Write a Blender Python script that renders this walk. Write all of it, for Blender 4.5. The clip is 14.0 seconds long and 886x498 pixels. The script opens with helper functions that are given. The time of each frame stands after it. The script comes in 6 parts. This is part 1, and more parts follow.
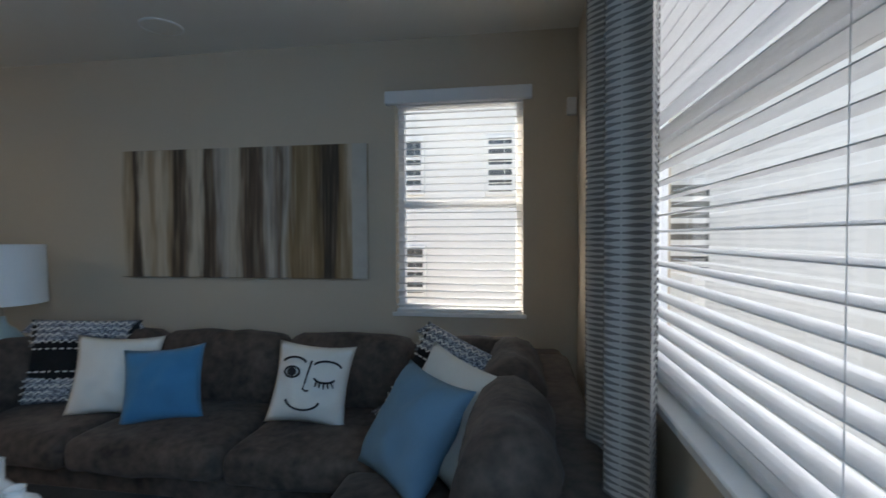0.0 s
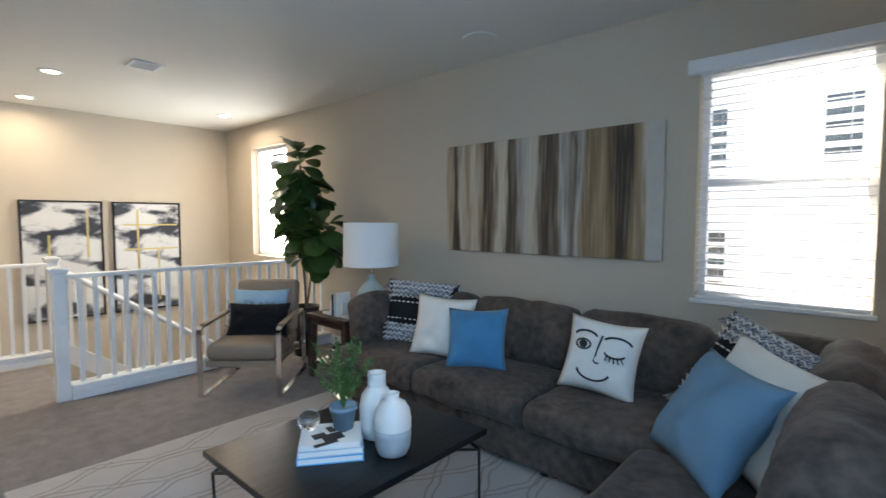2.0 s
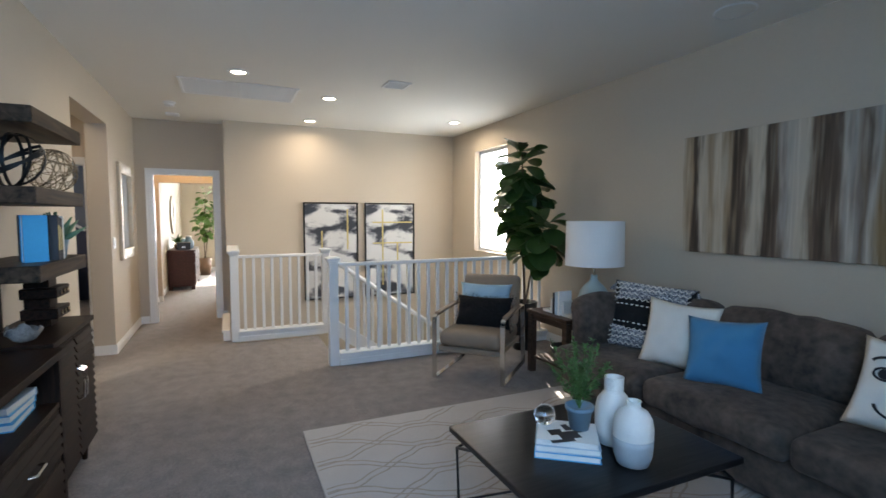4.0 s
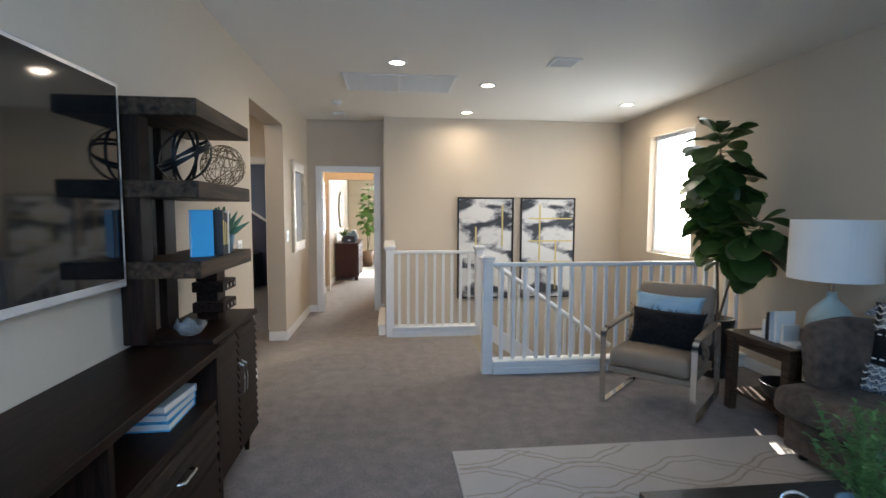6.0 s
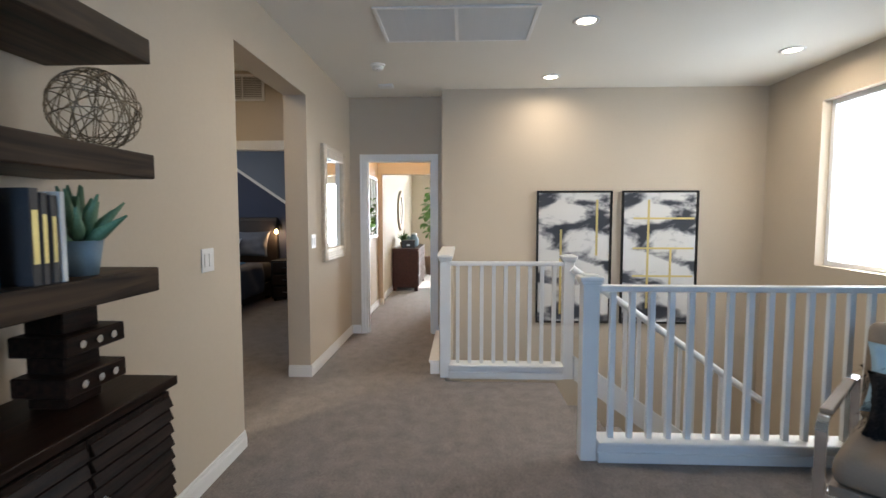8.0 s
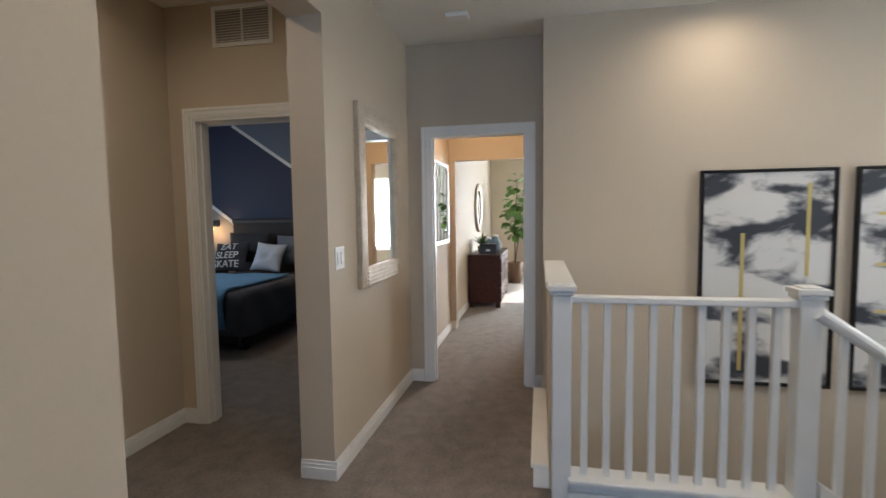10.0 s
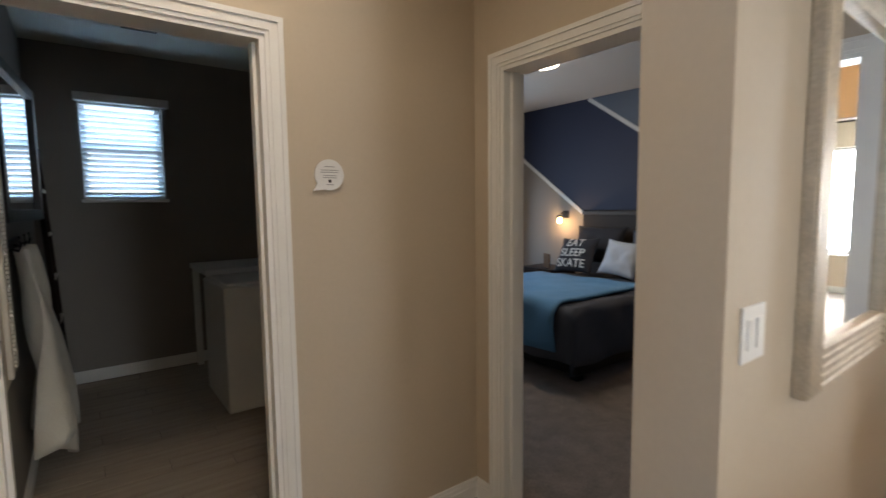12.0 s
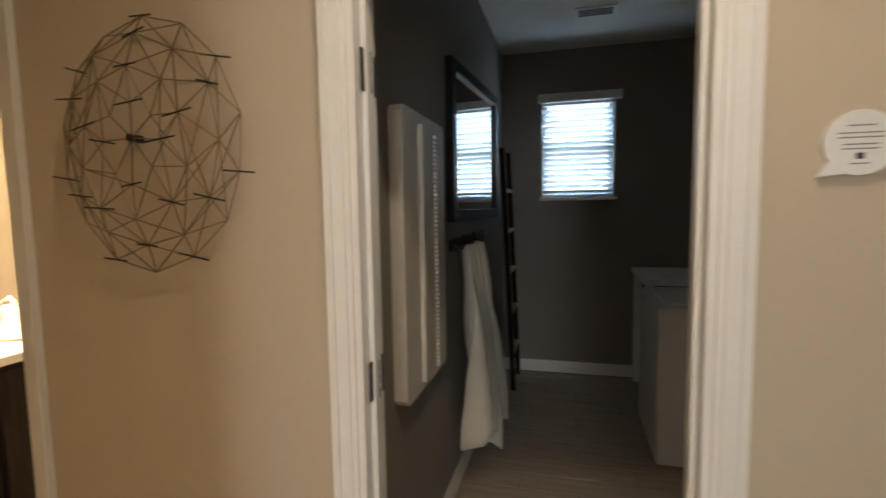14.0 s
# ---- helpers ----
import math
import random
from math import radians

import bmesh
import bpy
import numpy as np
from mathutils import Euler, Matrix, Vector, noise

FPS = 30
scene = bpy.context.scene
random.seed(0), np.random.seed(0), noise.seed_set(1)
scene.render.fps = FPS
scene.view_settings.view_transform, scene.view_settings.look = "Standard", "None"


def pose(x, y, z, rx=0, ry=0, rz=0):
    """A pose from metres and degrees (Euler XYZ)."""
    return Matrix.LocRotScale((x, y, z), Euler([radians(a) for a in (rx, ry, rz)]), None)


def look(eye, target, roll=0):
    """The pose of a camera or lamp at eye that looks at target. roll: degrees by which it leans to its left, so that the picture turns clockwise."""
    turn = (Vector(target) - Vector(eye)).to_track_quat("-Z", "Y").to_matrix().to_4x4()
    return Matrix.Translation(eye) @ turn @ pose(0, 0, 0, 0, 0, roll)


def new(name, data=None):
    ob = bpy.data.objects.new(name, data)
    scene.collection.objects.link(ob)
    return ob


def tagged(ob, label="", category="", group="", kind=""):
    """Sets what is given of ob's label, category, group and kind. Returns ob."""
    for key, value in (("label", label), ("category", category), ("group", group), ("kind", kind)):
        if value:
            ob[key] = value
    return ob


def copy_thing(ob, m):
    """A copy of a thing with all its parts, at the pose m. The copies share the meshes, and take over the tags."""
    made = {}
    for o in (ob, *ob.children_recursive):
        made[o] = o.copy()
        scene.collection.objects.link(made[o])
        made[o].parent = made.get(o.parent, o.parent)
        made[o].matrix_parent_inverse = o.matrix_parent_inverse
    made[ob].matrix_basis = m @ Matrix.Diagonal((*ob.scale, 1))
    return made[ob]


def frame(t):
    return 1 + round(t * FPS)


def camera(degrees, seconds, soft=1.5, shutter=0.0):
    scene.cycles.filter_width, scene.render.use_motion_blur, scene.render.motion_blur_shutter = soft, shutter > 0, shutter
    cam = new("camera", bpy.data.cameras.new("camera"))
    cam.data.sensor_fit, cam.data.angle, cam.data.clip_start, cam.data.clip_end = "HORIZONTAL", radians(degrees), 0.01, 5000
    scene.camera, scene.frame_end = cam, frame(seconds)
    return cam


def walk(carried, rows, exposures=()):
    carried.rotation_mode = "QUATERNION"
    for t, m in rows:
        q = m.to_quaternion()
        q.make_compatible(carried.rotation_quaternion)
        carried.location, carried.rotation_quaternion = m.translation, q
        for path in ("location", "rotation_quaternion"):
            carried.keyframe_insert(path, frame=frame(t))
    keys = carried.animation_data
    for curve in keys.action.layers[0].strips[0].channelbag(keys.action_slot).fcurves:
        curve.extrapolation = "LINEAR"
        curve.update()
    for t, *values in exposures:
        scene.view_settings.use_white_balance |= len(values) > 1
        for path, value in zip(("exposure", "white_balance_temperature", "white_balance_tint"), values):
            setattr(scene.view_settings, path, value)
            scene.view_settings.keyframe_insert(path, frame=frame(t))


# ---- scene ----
cam = camera(85.4, 14.0, 1.5, 0.3)
PATH = [
    (0, (0.105, 0.542, 1.442), (-0.212, 2.516, 1.394), -0.2),
    (0.5, (0.131, 0.501, 1.4), (-0.523, 2.389, 1.338), 0.1),
    (1, (0.148, 0.461, 1.383), (-0.765, 2.239, 1.306), 0.3),
    (1.5, (0.132, 0.424, 1.38), (-1.011, 2.063, 1.29), 0.4),
    (2, (0.105, 0.384, 1.431), (-1.225, 1.873, 1.31), 0.1),
    (2.5, (0.089, 0.335, 1.44), (-1.422, 1.638, 1.315), 0.1),
    (3, (0.087, 0.321, 1.44), (-1.562, 1.445, 1.312), 0.0),
    (3.5, (0.069, 0.298, 1.438), (-1.672, 1.274, 1.31), 0.0),
    (4, (0.032, 0.246, 1.441), (-1.789, 1.062, 1.308), 0.0),
    (6.5, (-0.76, 0.356, 1.443), (-2.75, 0.494, 1.295), -0.0),
    (7, (-1.164, 0.441, 1.403), (-3.157, 0.522, 1.263), -0.3),
    (7.5, (-1.517, 0.458, 1.386), (-3.512, 0.44, 1.247), -0.1),
    (10, (-3.641, 0.198, 1.393), (-5.596, -0.198, 1.248), -0.8),
    (10.5, (-4.005, 0.085, 1.407), (-5.871, -0.611, 1.23), -0.7),
    (11, (-4.348, -0.087, 1.43), (-6.056, -1.112, 1.247), -0.7),
    (11.5, (-4.697, -0.261, 1.418), (-6.203, -1.566, 1.249), -0.9),
    (12, (-4.933, -0.453, 1.441), (-6.127, -2.047, 1.259), -0.7),
    (12.5, (-5.099, -0.649, 1.454), (-5.966, -2.442, 1.269), -0.8),
    (13, (-5.228, -0.851, 1.437), (-5.794, -2.763, 1.272), -0.7),
    (13.5, (-5.289, -0.957, 1.464), (-5.326, -2.948, 1.275), -1.0),
    (14, (-5.191, -1.146, 1.457), (-4.683, -3.073, 1.283), -0.9),
]
walk(cam, [(t, look(eye, target, roll)) for t, eye, target, roll in PATH],
     exposures=[(0.0, 1.35, 6900, 10), (0.5, 1.9, 6850, 10), (1.5, 2.3, 6950, 10), (4.0, 1.95, 6650, 10), (6.5, 1.9, 6450, 10), (7.7, 1.85, 6400, 10), (10.0, 1.45, 6350, 10), (11.0, 1.55, 6350, 10), (12.5, 2.15, 6850, 11), (13.0, 2.45, 6850, 11), (13.5, 2.35, 7000, 11), (14.0, 2.15, 7150, 11)])

# ---- daylight ----
SUN_DIR = Vector((-2.62, 0.96, 1.74)).normalized()   # towards the sun
world = bpy.data.worlds.new("sky")
scene.world = world
world.use_nodes = True
sky = world.node_tree.nodes.new("ShaderNodeTexSky")
sky.sky_type = "NISHITA"
sky.sun_disc = False
sky.sun_elevation = math.asin(SUN_DIR.z)
sky.sun_rotation = math.atan2(SUN_DIR.x, SUN_DIR.y)
bg = world.node_tree.nodes["Background"]
bg.inputs["Strength"].default_value = 0.15
world.node_tree.links.new(sky.outputs[0], bg.inputs[0])
sun_data = bpy.data.lights.new("sun", "SUN")
sun_data.energy, sun_data.angle, sun_data.color = 5.0, radians(0.5), (1.0, 0.95, 0.88)
sun = new("sun", sun_data)
sun.matrix_world = look(SUN_DIR * 30, (0, 0, 0))


def area(name, eye, target, w, h, watts, color):
    d = bpy.data.lights.new(name, "AREA")
    d.shape, d.size, d.size_y, d.energy, d.color = "RECTANGLE", w, h, watts, color
    ob = new(name, d)
    ob.matrix_world = look(eye, target)
    return ob


SKY_COL = (0.80, 0.90, 1.0)
area("daylight_stair", (-5.93, 3.83, 1.68), (-5.93, 0, 1.5), 0.95, 1.48, 10, SKY_COL)
area("daylight_east", (1.45, 0.85, 2.85), (0.3, 0.85, 1.5), 2.6, 0.9, 24, (0.90, 0.92, 1.0))
area("daylight_east_pane", (0.448, 0.16, 1.72), (-3.0, 0.16, 1.3), 1.35, 1.25, 16, (0.26, 0.55, 1.0))
area("daylight_laundry", (-5.27, -6.35, 3.25), (-5.27, -5.2, 1.7), 1.2, 1.0, 65, (0.38, 0.66, 1.0))
area("daylight_bedroom", (-8.3, -5.66, 1.6), (-8.3, 0, 1.0), 1.3, 1.3, 5.5, (0.46, 0.69, 1.0))
area("daylight_primary", (-14.55, 1.3, 1.45), (-10, 0.4, 1.2), 1.5, 1.6, 60, SKY_COL)

# ---- materials ----
def mat(name, color, rough=0.6, metal=0.0, vary=0.06, scale=6.0, fine=120.0, bump=0.1, bump_scale=None, coat=0.0, emit=None, sheen=0.0, obj_random=0.0):
    """A surface with colour variation at two scales and a fine relief."""
    m = bpy.data.materials.new(name)
    m.use_nodes = True
    nt = m.node_tree
    b = nt.nodes["Principled BSDF"]
    b.inputs["Roughness"].default_value = rough
    b.inputs["Metallic"].default_value = metal
    b.inputs["Coat Weight"].default_value = coat
    b.inputs["Sheen Weight"].default_value = sheen
    tc = nt.nodes.new("ShaderNodeTexCoord")
    n1 = nt.nodes.new("ShaderNodeTexNoise")
    n1.inputs["Scale"].default_value, n1.inputs["Detail"].default_value = scale, 4
    n2 = nt.nodes.new("ShaderNodeTexNoise")
    n2.inputs["Scale"].default_value, n2.inputs["Detail"].default_value = fine, 3
    for n in (n1, n2):
        nt.links.new(tc.outputs["Object"], n.inputs["Vector"])
    add = nt.nodes.new("ShaderNodeMath")
    add.operation = "ADD"
    nt.links.new(n1.outputs["Fac"], add.inputs[0])
    nt.links.new(n2.outputs["Fac"], add.inputs[1])
    mr = nt.nodes.new("ShaderNodeMapRange")
    mr.inputs["From Min"].default_value, mr.inputs["From Max"].default_value = 0.6, 1.4
    mr.inputs["To Min"].default_value, mr.inputs["To Max"].default_value = 1 - vary, 1 + vary
    nt.links.new(add.outputs[0], mr.inputs["Value"])
    mul = nt.nodes.new("ShaderNodeVectorMath")
    mul.operation = "SCALE"
    mul.inputs[0].default_value = color[:3]
    last = mr.outputs["Result"]
    if obj_random:
        oi = nt.nodes.new("ShaderNodeObjectInfo")
        r2 = nt.nodes.new("ShaderNodeMapRange")
        r2.inputs["To Min"].default_value, r2.inputs["To Max"].default_value = 1 - obj_random, 1 + obj_random
        nt.links.new(oi.outputs["Random"], r2.inputs["Value"])
        mm = nt.nodes.new("ShaderNodeMath")
        mm.operation = "MULTIPLY"
        nt.links.new(last, mm.inputs[0])
        nt.links.new(r2.outputs["Result"], mm.inputs[1])
        last = mm.outputs[0]
    nt.links.new(last, mul.inputs["Scale"])
    nt.links.new(mul.outputs[0], b.inputs["Base Color"])
    if bump:
        bp = nt.nodes.new("ShaderNodeBump")
        bp.inputs["Strength"].default_value, bp.inputs["Distance"].default_value = bump, 0.004
        src = n2
        if bump_scale:
            src = nt.nodes.new("ShaderNodeTexNoise")
            src.inputs["Scale"].default_value, src.inputs["Detail"].default_value = bump_scale, 4
            nt.links.new(tc.outputs["Object"], src.inputs["Vector"])
        nt.links.new(src.outputs["Fac"], bp.inputs["Height"])
        nt.links.new(bp.outputs[0], b.inputs["Normal"])
    if emit:
        b.inputs["Emission Color"].default_value = (*emit[:3], 1)
        b.inputs["Emission Strength"].default_value = emit[3]
    return m


def wood(name, dark, light, rough=0.45, axis=0, scale=3.0, spec=0.22):
    """Stained wood with grain stretched along one axis."""
    m = mat(name, light, rough, bump=0.0)
    nt = m.node_tree
    b = nt.nodes["Principled BSDF"]
    b.inputs["Specular IOR Level"].default_value = spec
    tc = [n for n in nt.nodes if n.type == "TEX_COORD"][0]
    mp = nt.nodes.new("ShaderNodeMapping")
    sc = [22.0, 22.0, 22.0]
    sc[axis] = 1.6
    mp.inputs["Scale"].default_value = sc
    nz = nt.nodes.new("ShaderNodeTexNoise")
    nz.inputs["Scale"].default_value, nz.inputs["Detail"].default_value, nz.inputs["Distortion"].default_value = scale, 6, 0.6
    cr = nt.nodes.new("ShaderNodeValToRGB")
    cr.color_ramp.elements[0].position, cr.color_ramp.elements[1].position = 0.32, 0.7
    cr.color_ramp.elements[0].color, cr.color_ramp.elements[1].color = (*dark, 1), (*light, 1)
    nt.links.new(tc.outputs["Object"], mp.inputs["Vector"])
    nt.links.new(mp.outputs[0], nz.inputs["Vector"])
    nt.links.new(nz.outputs["Fac"], cr.inputs["Fac"])
    nt.links.new(cr.outputs[0], b.inputs["Base Color"])
    bp = nt.nodes.new("ShaderNodeBump")
    bp.inputs["Strength"].default_value, bp.inputs["Distance"].default_value = 0.15, 0.003
    nt.links.new(nz.outputs["Fac"], bp.inputs["Height"])
    nt.links.new(bp.outputs[0], b.inputs["Normal"])
    return m


def ramp_mat(name, stops, rough=0.6, mapping=(1, 1, 1), scale=4.0, detail=4.0, distortion=0.0, wave=False, constant=False, bump=0.1):
    """A surface whose colour follows a stretched noise or wave through a ramp."""
    m = mat(name, (0.5, 0.5, 0.5), rough, bump=bump)
    nt = m.node_tree
    b = nt.nodes["Principled BSDF"]
    tc = [n for n in nt.nodes if n.type == "TEX_COORD"][0]
    mp = nt.nodes.new("ShaderNodeMapping")
    mp.inputs["Scale"].default_value = mapping
    nz = nt.nodes.new("ShaderNodeTexWave" if wave else "ShaderNodeTexNoise")
    nz.inputs["Scale"].default_value, nz.inputs["Detail"].default_value, nz.inputs["Distortion"].default_value = scale, detail, distortion
    cr = nt.nodes.new("ShaderNodeValToRGB")
    if constant:
        cr.color_ramp.interpolation = "CONSTANT"
    while len(cr.color_ramp.elements) < len(stops):
        cr.color_ramp.elements.new(0.5)
    for e, (p, c) in zip(cr.color_ramp.elements, stops):
        e.position, e.color = p, (*c, 1)
    nt.links.new(tc.outputs["Object"], mp.inputs["Vector"])
    nt.links.new(mp.outputs[0], nz.inputs["Vector"])
    nt.links.new(nz.outputs["Fac"], cr.inputs["Fac"])
    nt.links.new(cr.outputs[0], b.inputs["Base Color"])
    return m


def glass_mat(name, rough=0.0, color=(1, 1, 1)):
    m = bpy.data.materials.new(name)
    m.use_nodes = True
    b = m.node_tree.nodes["Principled BSDF"]
    b.inputs["Base Color"].default_value = (*color, 1)
    b.inputs["Roughness"].default_value = rough
    b.inputs["Transmission Weight"].default_value = 1.0
    b.inputs["IOR"].default_value = 1.45
    return m


def mirror_mat(name):
    m = bpy.data.materials.new(name)
    m.use_nodes = True
    b = m.node_tree.nodes["Principled BSDF"]
    b.inputs["Base Color"].default_value = (0.86, 0.88, 0.88, 1)
    b.inputs["Metallic"].default_value = 1.0
    b.inputs["Roughness"].default_value = 0.02
    return m


M_WALL = mat("greige_paint", (0.555, 0.475, 0.370), 0.75, vary=0.025, scale=1.5, fine=60, bump=0.12, bump_scale=55)
M_CEIL = mat("ceiling_paint", (0.78, 0.755, 0.69), 0.85, vary=0.02, scale=1.2, bump=0.15, bump_scale=45)
M_WHITE = mat("white_trim_paint", (0.80, 0.80, 0.78), 0.4, vary=0.03, scale=9, bump=0.03)
M_CARPET = mat("taupe_carpet", (0.180, 0.148, 0.128), 0.95, vary=0.42, scale=9.0, fine=60, bump=0.9, bump_scale=260, sheen=0.2)
M_DARKWALL = mat("charcoal_wall", (0.25, 0.232, 0.208), 0.75, vary=0.03, scale=1.5, bump=0.1, bump_scale=55)
M_NAVY = mat("navy_wall", (0.035, 0.045, 0.085), 0.7, vary=0.04, scale=1.5, bump=0.1, bump_scale=55)
M_SLATEBLUE = mat("slate_blue_wall", (0.16, 0.19, 0.24), 0.7, vary=0.03, scale=1.5, bump=0.1, bump_scale=55)
M_TAUPEWALL = mat("taupe_wall", (0.30, 0.27, 0.24), 0.7, vary=0.03, scale=1.5, bump=0.1, bump_scale=55)
M_SOFA = mat("charcoal_microfibre", (0.078, 0.056, 0.044), 0.85, vary=0.8, scale=5, fine=22, bump=1.0, bump_scale=16, sheen=0.06)
M_WOOD = wood("espresso_wood", (0.006, 0.003, 0.0018), (0.026, 0.012, 0.007), 0.40, 0, spec=0.10)
M_WOODZ = wood("espresso_wood_upright", (0.006, 0.003, 0.002), (0.026, 0.013, 0.008), 0.5, 2, spec=0.12)
M_SHELF = wood("rustic_shelf_wood", (0.012, 0.007, 0.0045), (0.085, 0.050, 0.028), 0.5, 0, 1.4, spec=0.14)
M_TABLEWOOD = wood("walnut_stain", (0.03, 0.017, 0.01), (0.10, 0.06, 0.04), 0.35, 0)
M_BLACKTOP = wood("black_oak", (0.006, 0.005, 0.005), (0.022, 0.018, 0.017), 0.28, 1)
M_BLACK = mat("black_metal", (0.012, 0.012, 0.012), 0.4, metal=0.4, vary=0.1)
M_DARK = mat("black_plastic", (0.02, 0.02, 0.02), 0.35)
M_CHROME = mat("chrome", (0.75, 0.74, 0.72), 0.12, metal=1.0, vary=0.02, bump=0.0)
M_LEATHER = mat("tan_upholstery", (0.25, 0.188, 0.135), 0.6, vary=0.08, scale=8, bump=0.12, bump_scale=150)
M_BLUE = mat("blue_linen", (0.040, 0.205, 0.38), 0.85, vary=0.08, scale=10, fine=260, bump=0.5, bump_scale=300, sheen=0.2)
M_BLUEGREY = mat("dusty_blue_linen", (0.135, 0.25, 0.345), 0.85, vary=0.08, scale=10, fine=260, bump=0.5, bump_scale=300)
M_PALEBLUE = mat("pale_blue_linen", (0.30, 0.46, 0.58), 0.85, vary=0.06, scale=10, bump=0.5, bump_scale=280)
M_CREAM = mat("cream_linen", (0.78, 0.75, 0.68), 0.85, vary=0.06, scale=10, fine=240, bump=0.5, bump_scale=280)
M_FUR = mat("black_fur", (0.006, 0.006, 0.007), 0.95, vary=0.5, scale=30, fine=200, bump=1.0, bump_scale=120)
M_KNIT = ramp_mat("grey_white_knit", [(0.0, (0.04, 0.05, 0.07)), (0.45, (0.06, 0.07, 0.1)), (0.6, (0.55, 0.56, 0.58))], 0.9, (40, 14, 60), 3, 2, bump=0.8)
M_INK = mat("black_ink", (0.015, 0.015, 0.018), 0.8)
M_LEAF = mat("fiddle_leaf_green", (0.026, 0.066, 0.016), 0.35, vary=0.35, scale=14, fine=60, bump=0.2, obj_random=0.25)


def let_light_through(m, color, share):
    """Thin leaves glow a little where the sun is behind them."""
    nt = m.node_tree
    tr = nt.nodes.new("ShaderNodeBsdfTranslucent")
    tr.inputs["Color"].default_value = (*color, 1)
    mx = nt.nodes.new("ShaderNodeMixShader")
    mx.inputs[0].default_value = share
    nt.links.new(nt.nodes["Principled BSDF"].outputs[0], mx.inputs[1])
    nt.links.new(tr.outputs[0], mx.inputs[2])
    nt.links.new(mx.outputs[0], nt.nodes["Material Output"].inputs["Surface"])


let_light_through(M_LEAF, (0.10, 0.22, 0.02), 0.14)
M_LEAFLIGHT = mat("bright_leaf_green", (0.10, 0.20, 0.035), 0.4, vary=0.3, scale=20, bump=0.2)
M_BUSH = mat("boxwood_green", (0.065, 0.145, 0.038), 0.5, vary=0.4, scale=25, bump=0.2)
M_SUCC = mat("succulent_green", (0.10, 0.20, 0.11), 0.5, vary=0.2, scale=20)
M_TRUNK = mat("bark_brown", (0.10, 0.07, 0.05), 0.8, vary=0.3, scale=20, bump=0.6, bump_scale=50)
M_POTBLUE = mat("blue_glaze_pot", (0.16, 0.24, 0.30), 0.5, vary=0.08)
M_POTBLACK = mat("black_planter", (0.012, 0.012, 0.013), 0.35)
M_POTBROWN = mat("brown_basket_pot", (0.16, 0.09, 0.05), 0.7, vary=0.2, scale=20)
M_CERAMIC = mat("white_ceramic", (0.72, 0.69, 0.64), 0.5, vary=0.05, scale=12, bump=0.15, bump_scale=30)
M_CERAMICGREY = mat("grey_ceramic", (0.40, 0.42, 0.43), 0.55, vary=0.06, scale=12, bump=0.15, bump_scale=30)
M_LAMPBASE = mat("pale_aqua_ceramic", (0.36, 0.47, 0.48), 0.3, vary=0.06, scale=8)
M_SHADE = mat("white_lamp_shade", (0.82, 0.82, 0.80), 0.8, vary=0.02, bump=0.15, bump_scale=250)
M_BOOKBLUE = mat("bright_blue_cover", (0.05, 0.36, 0.62), 0.5)
M_BOOKGREY = mat("grey_blue_cover", (0.42, 0.50, 0.56), 0.55)
M_BOOKDARK = mat("dark_cover", (0.03, 0.025, 0.025), 0.5)
M_PAPER = mat("paper_pages", (0.75, 0.73, 0.68), 0.8, bump=0.3, bump_scale=200)
M_GOLD = mat("gold_paint", (0.62, 0.50, 0.20), 0.4, metal=0.6)
M_RUG = mat("cream_rug", (0.44, 0.40, 0.36), 0.95, vary=0.08, scale=5, fine=180, bump=0.7, bump_scale=220, sheen=0.2)
M_RUGLINE = mat("rug_line_brown", (0.34, 0.29, 0.24), 0.95, vary=0.2, scale=20, bump=0.5)
M_GLASS = glass_mat("window_glass")
M_CLEAR = glass_mat("clear_glass", 0.0, (0.9, 0.94, 0.95))
M_MIRROR = mirror_mat("mirror_silver")
M_SILVERFRAME = mat("silver_leaf_frame", (0.52, 0.44, 0.33), 0.45, metal=0.35, vary=0.2, scale=20, bump=0.4, bump_scale=40)
M_SCREEN = mat("tv_glass", (0.006, 0.007, 0.009), 0.06, vary=0.0, bump=0.0)
M_SILVER = mat("brushed_silver", (0.52, 0.53, 0.54), 0.35, metal=0.6)
M_BLIND = mat("white_blind_slat", (0.80, 0.81, 0.82), 0.5, vary=0.03)
M_VINYL = mat("white_vinyl", (0.78, 0.79, 0.80), 0.4)
M_TILE = wood("wood_look_tile", (0.33, 0.275, 0.22), (0.43, 0.365, 0.295), 0.4, 0, 1.2)
M_TOWEL = mat("cream_towel", (0.68, 0.65, 0.56), 0.95, vary=0.05, bump=0.9, bump_scale=160, sheen=0.3)
M_BOARD = mat("ivory_board_paint", (0.60, 0.56, 0.48), 0.5, vary=0.04)
M_STUCCO = mat("white_stucco", (0.78, 0.78, 0.76), 0.9, vary=0.03, bump=0.5, bump_scale=25)
M_STUCCOGREY = mat("grey_stucco", (0.42, 0.44, 0.47), 0.9, vary=0.03, bump=0.5, bump_scale=25)
M_ROOF = mat("roof_tile_brown", (0.20, 0.13, 0.10), 0.8, vary=0.2, scale=8)
M_OUTGLASS = mat("dark_window_glass", (0.05, 0.06, 0.07), 0.1)
M_GROUND = mat("gravel_ground", (0.30, 0.27, 0.23), 0.9, vary=0.2, scale=2, bump=0.5)
M_LAMPGLOW = mat("lit_lens", (0.9, 0.85, 0.75), 0.5, bump=0, emit=(1.0, 0.86, 0.66, 6.0))
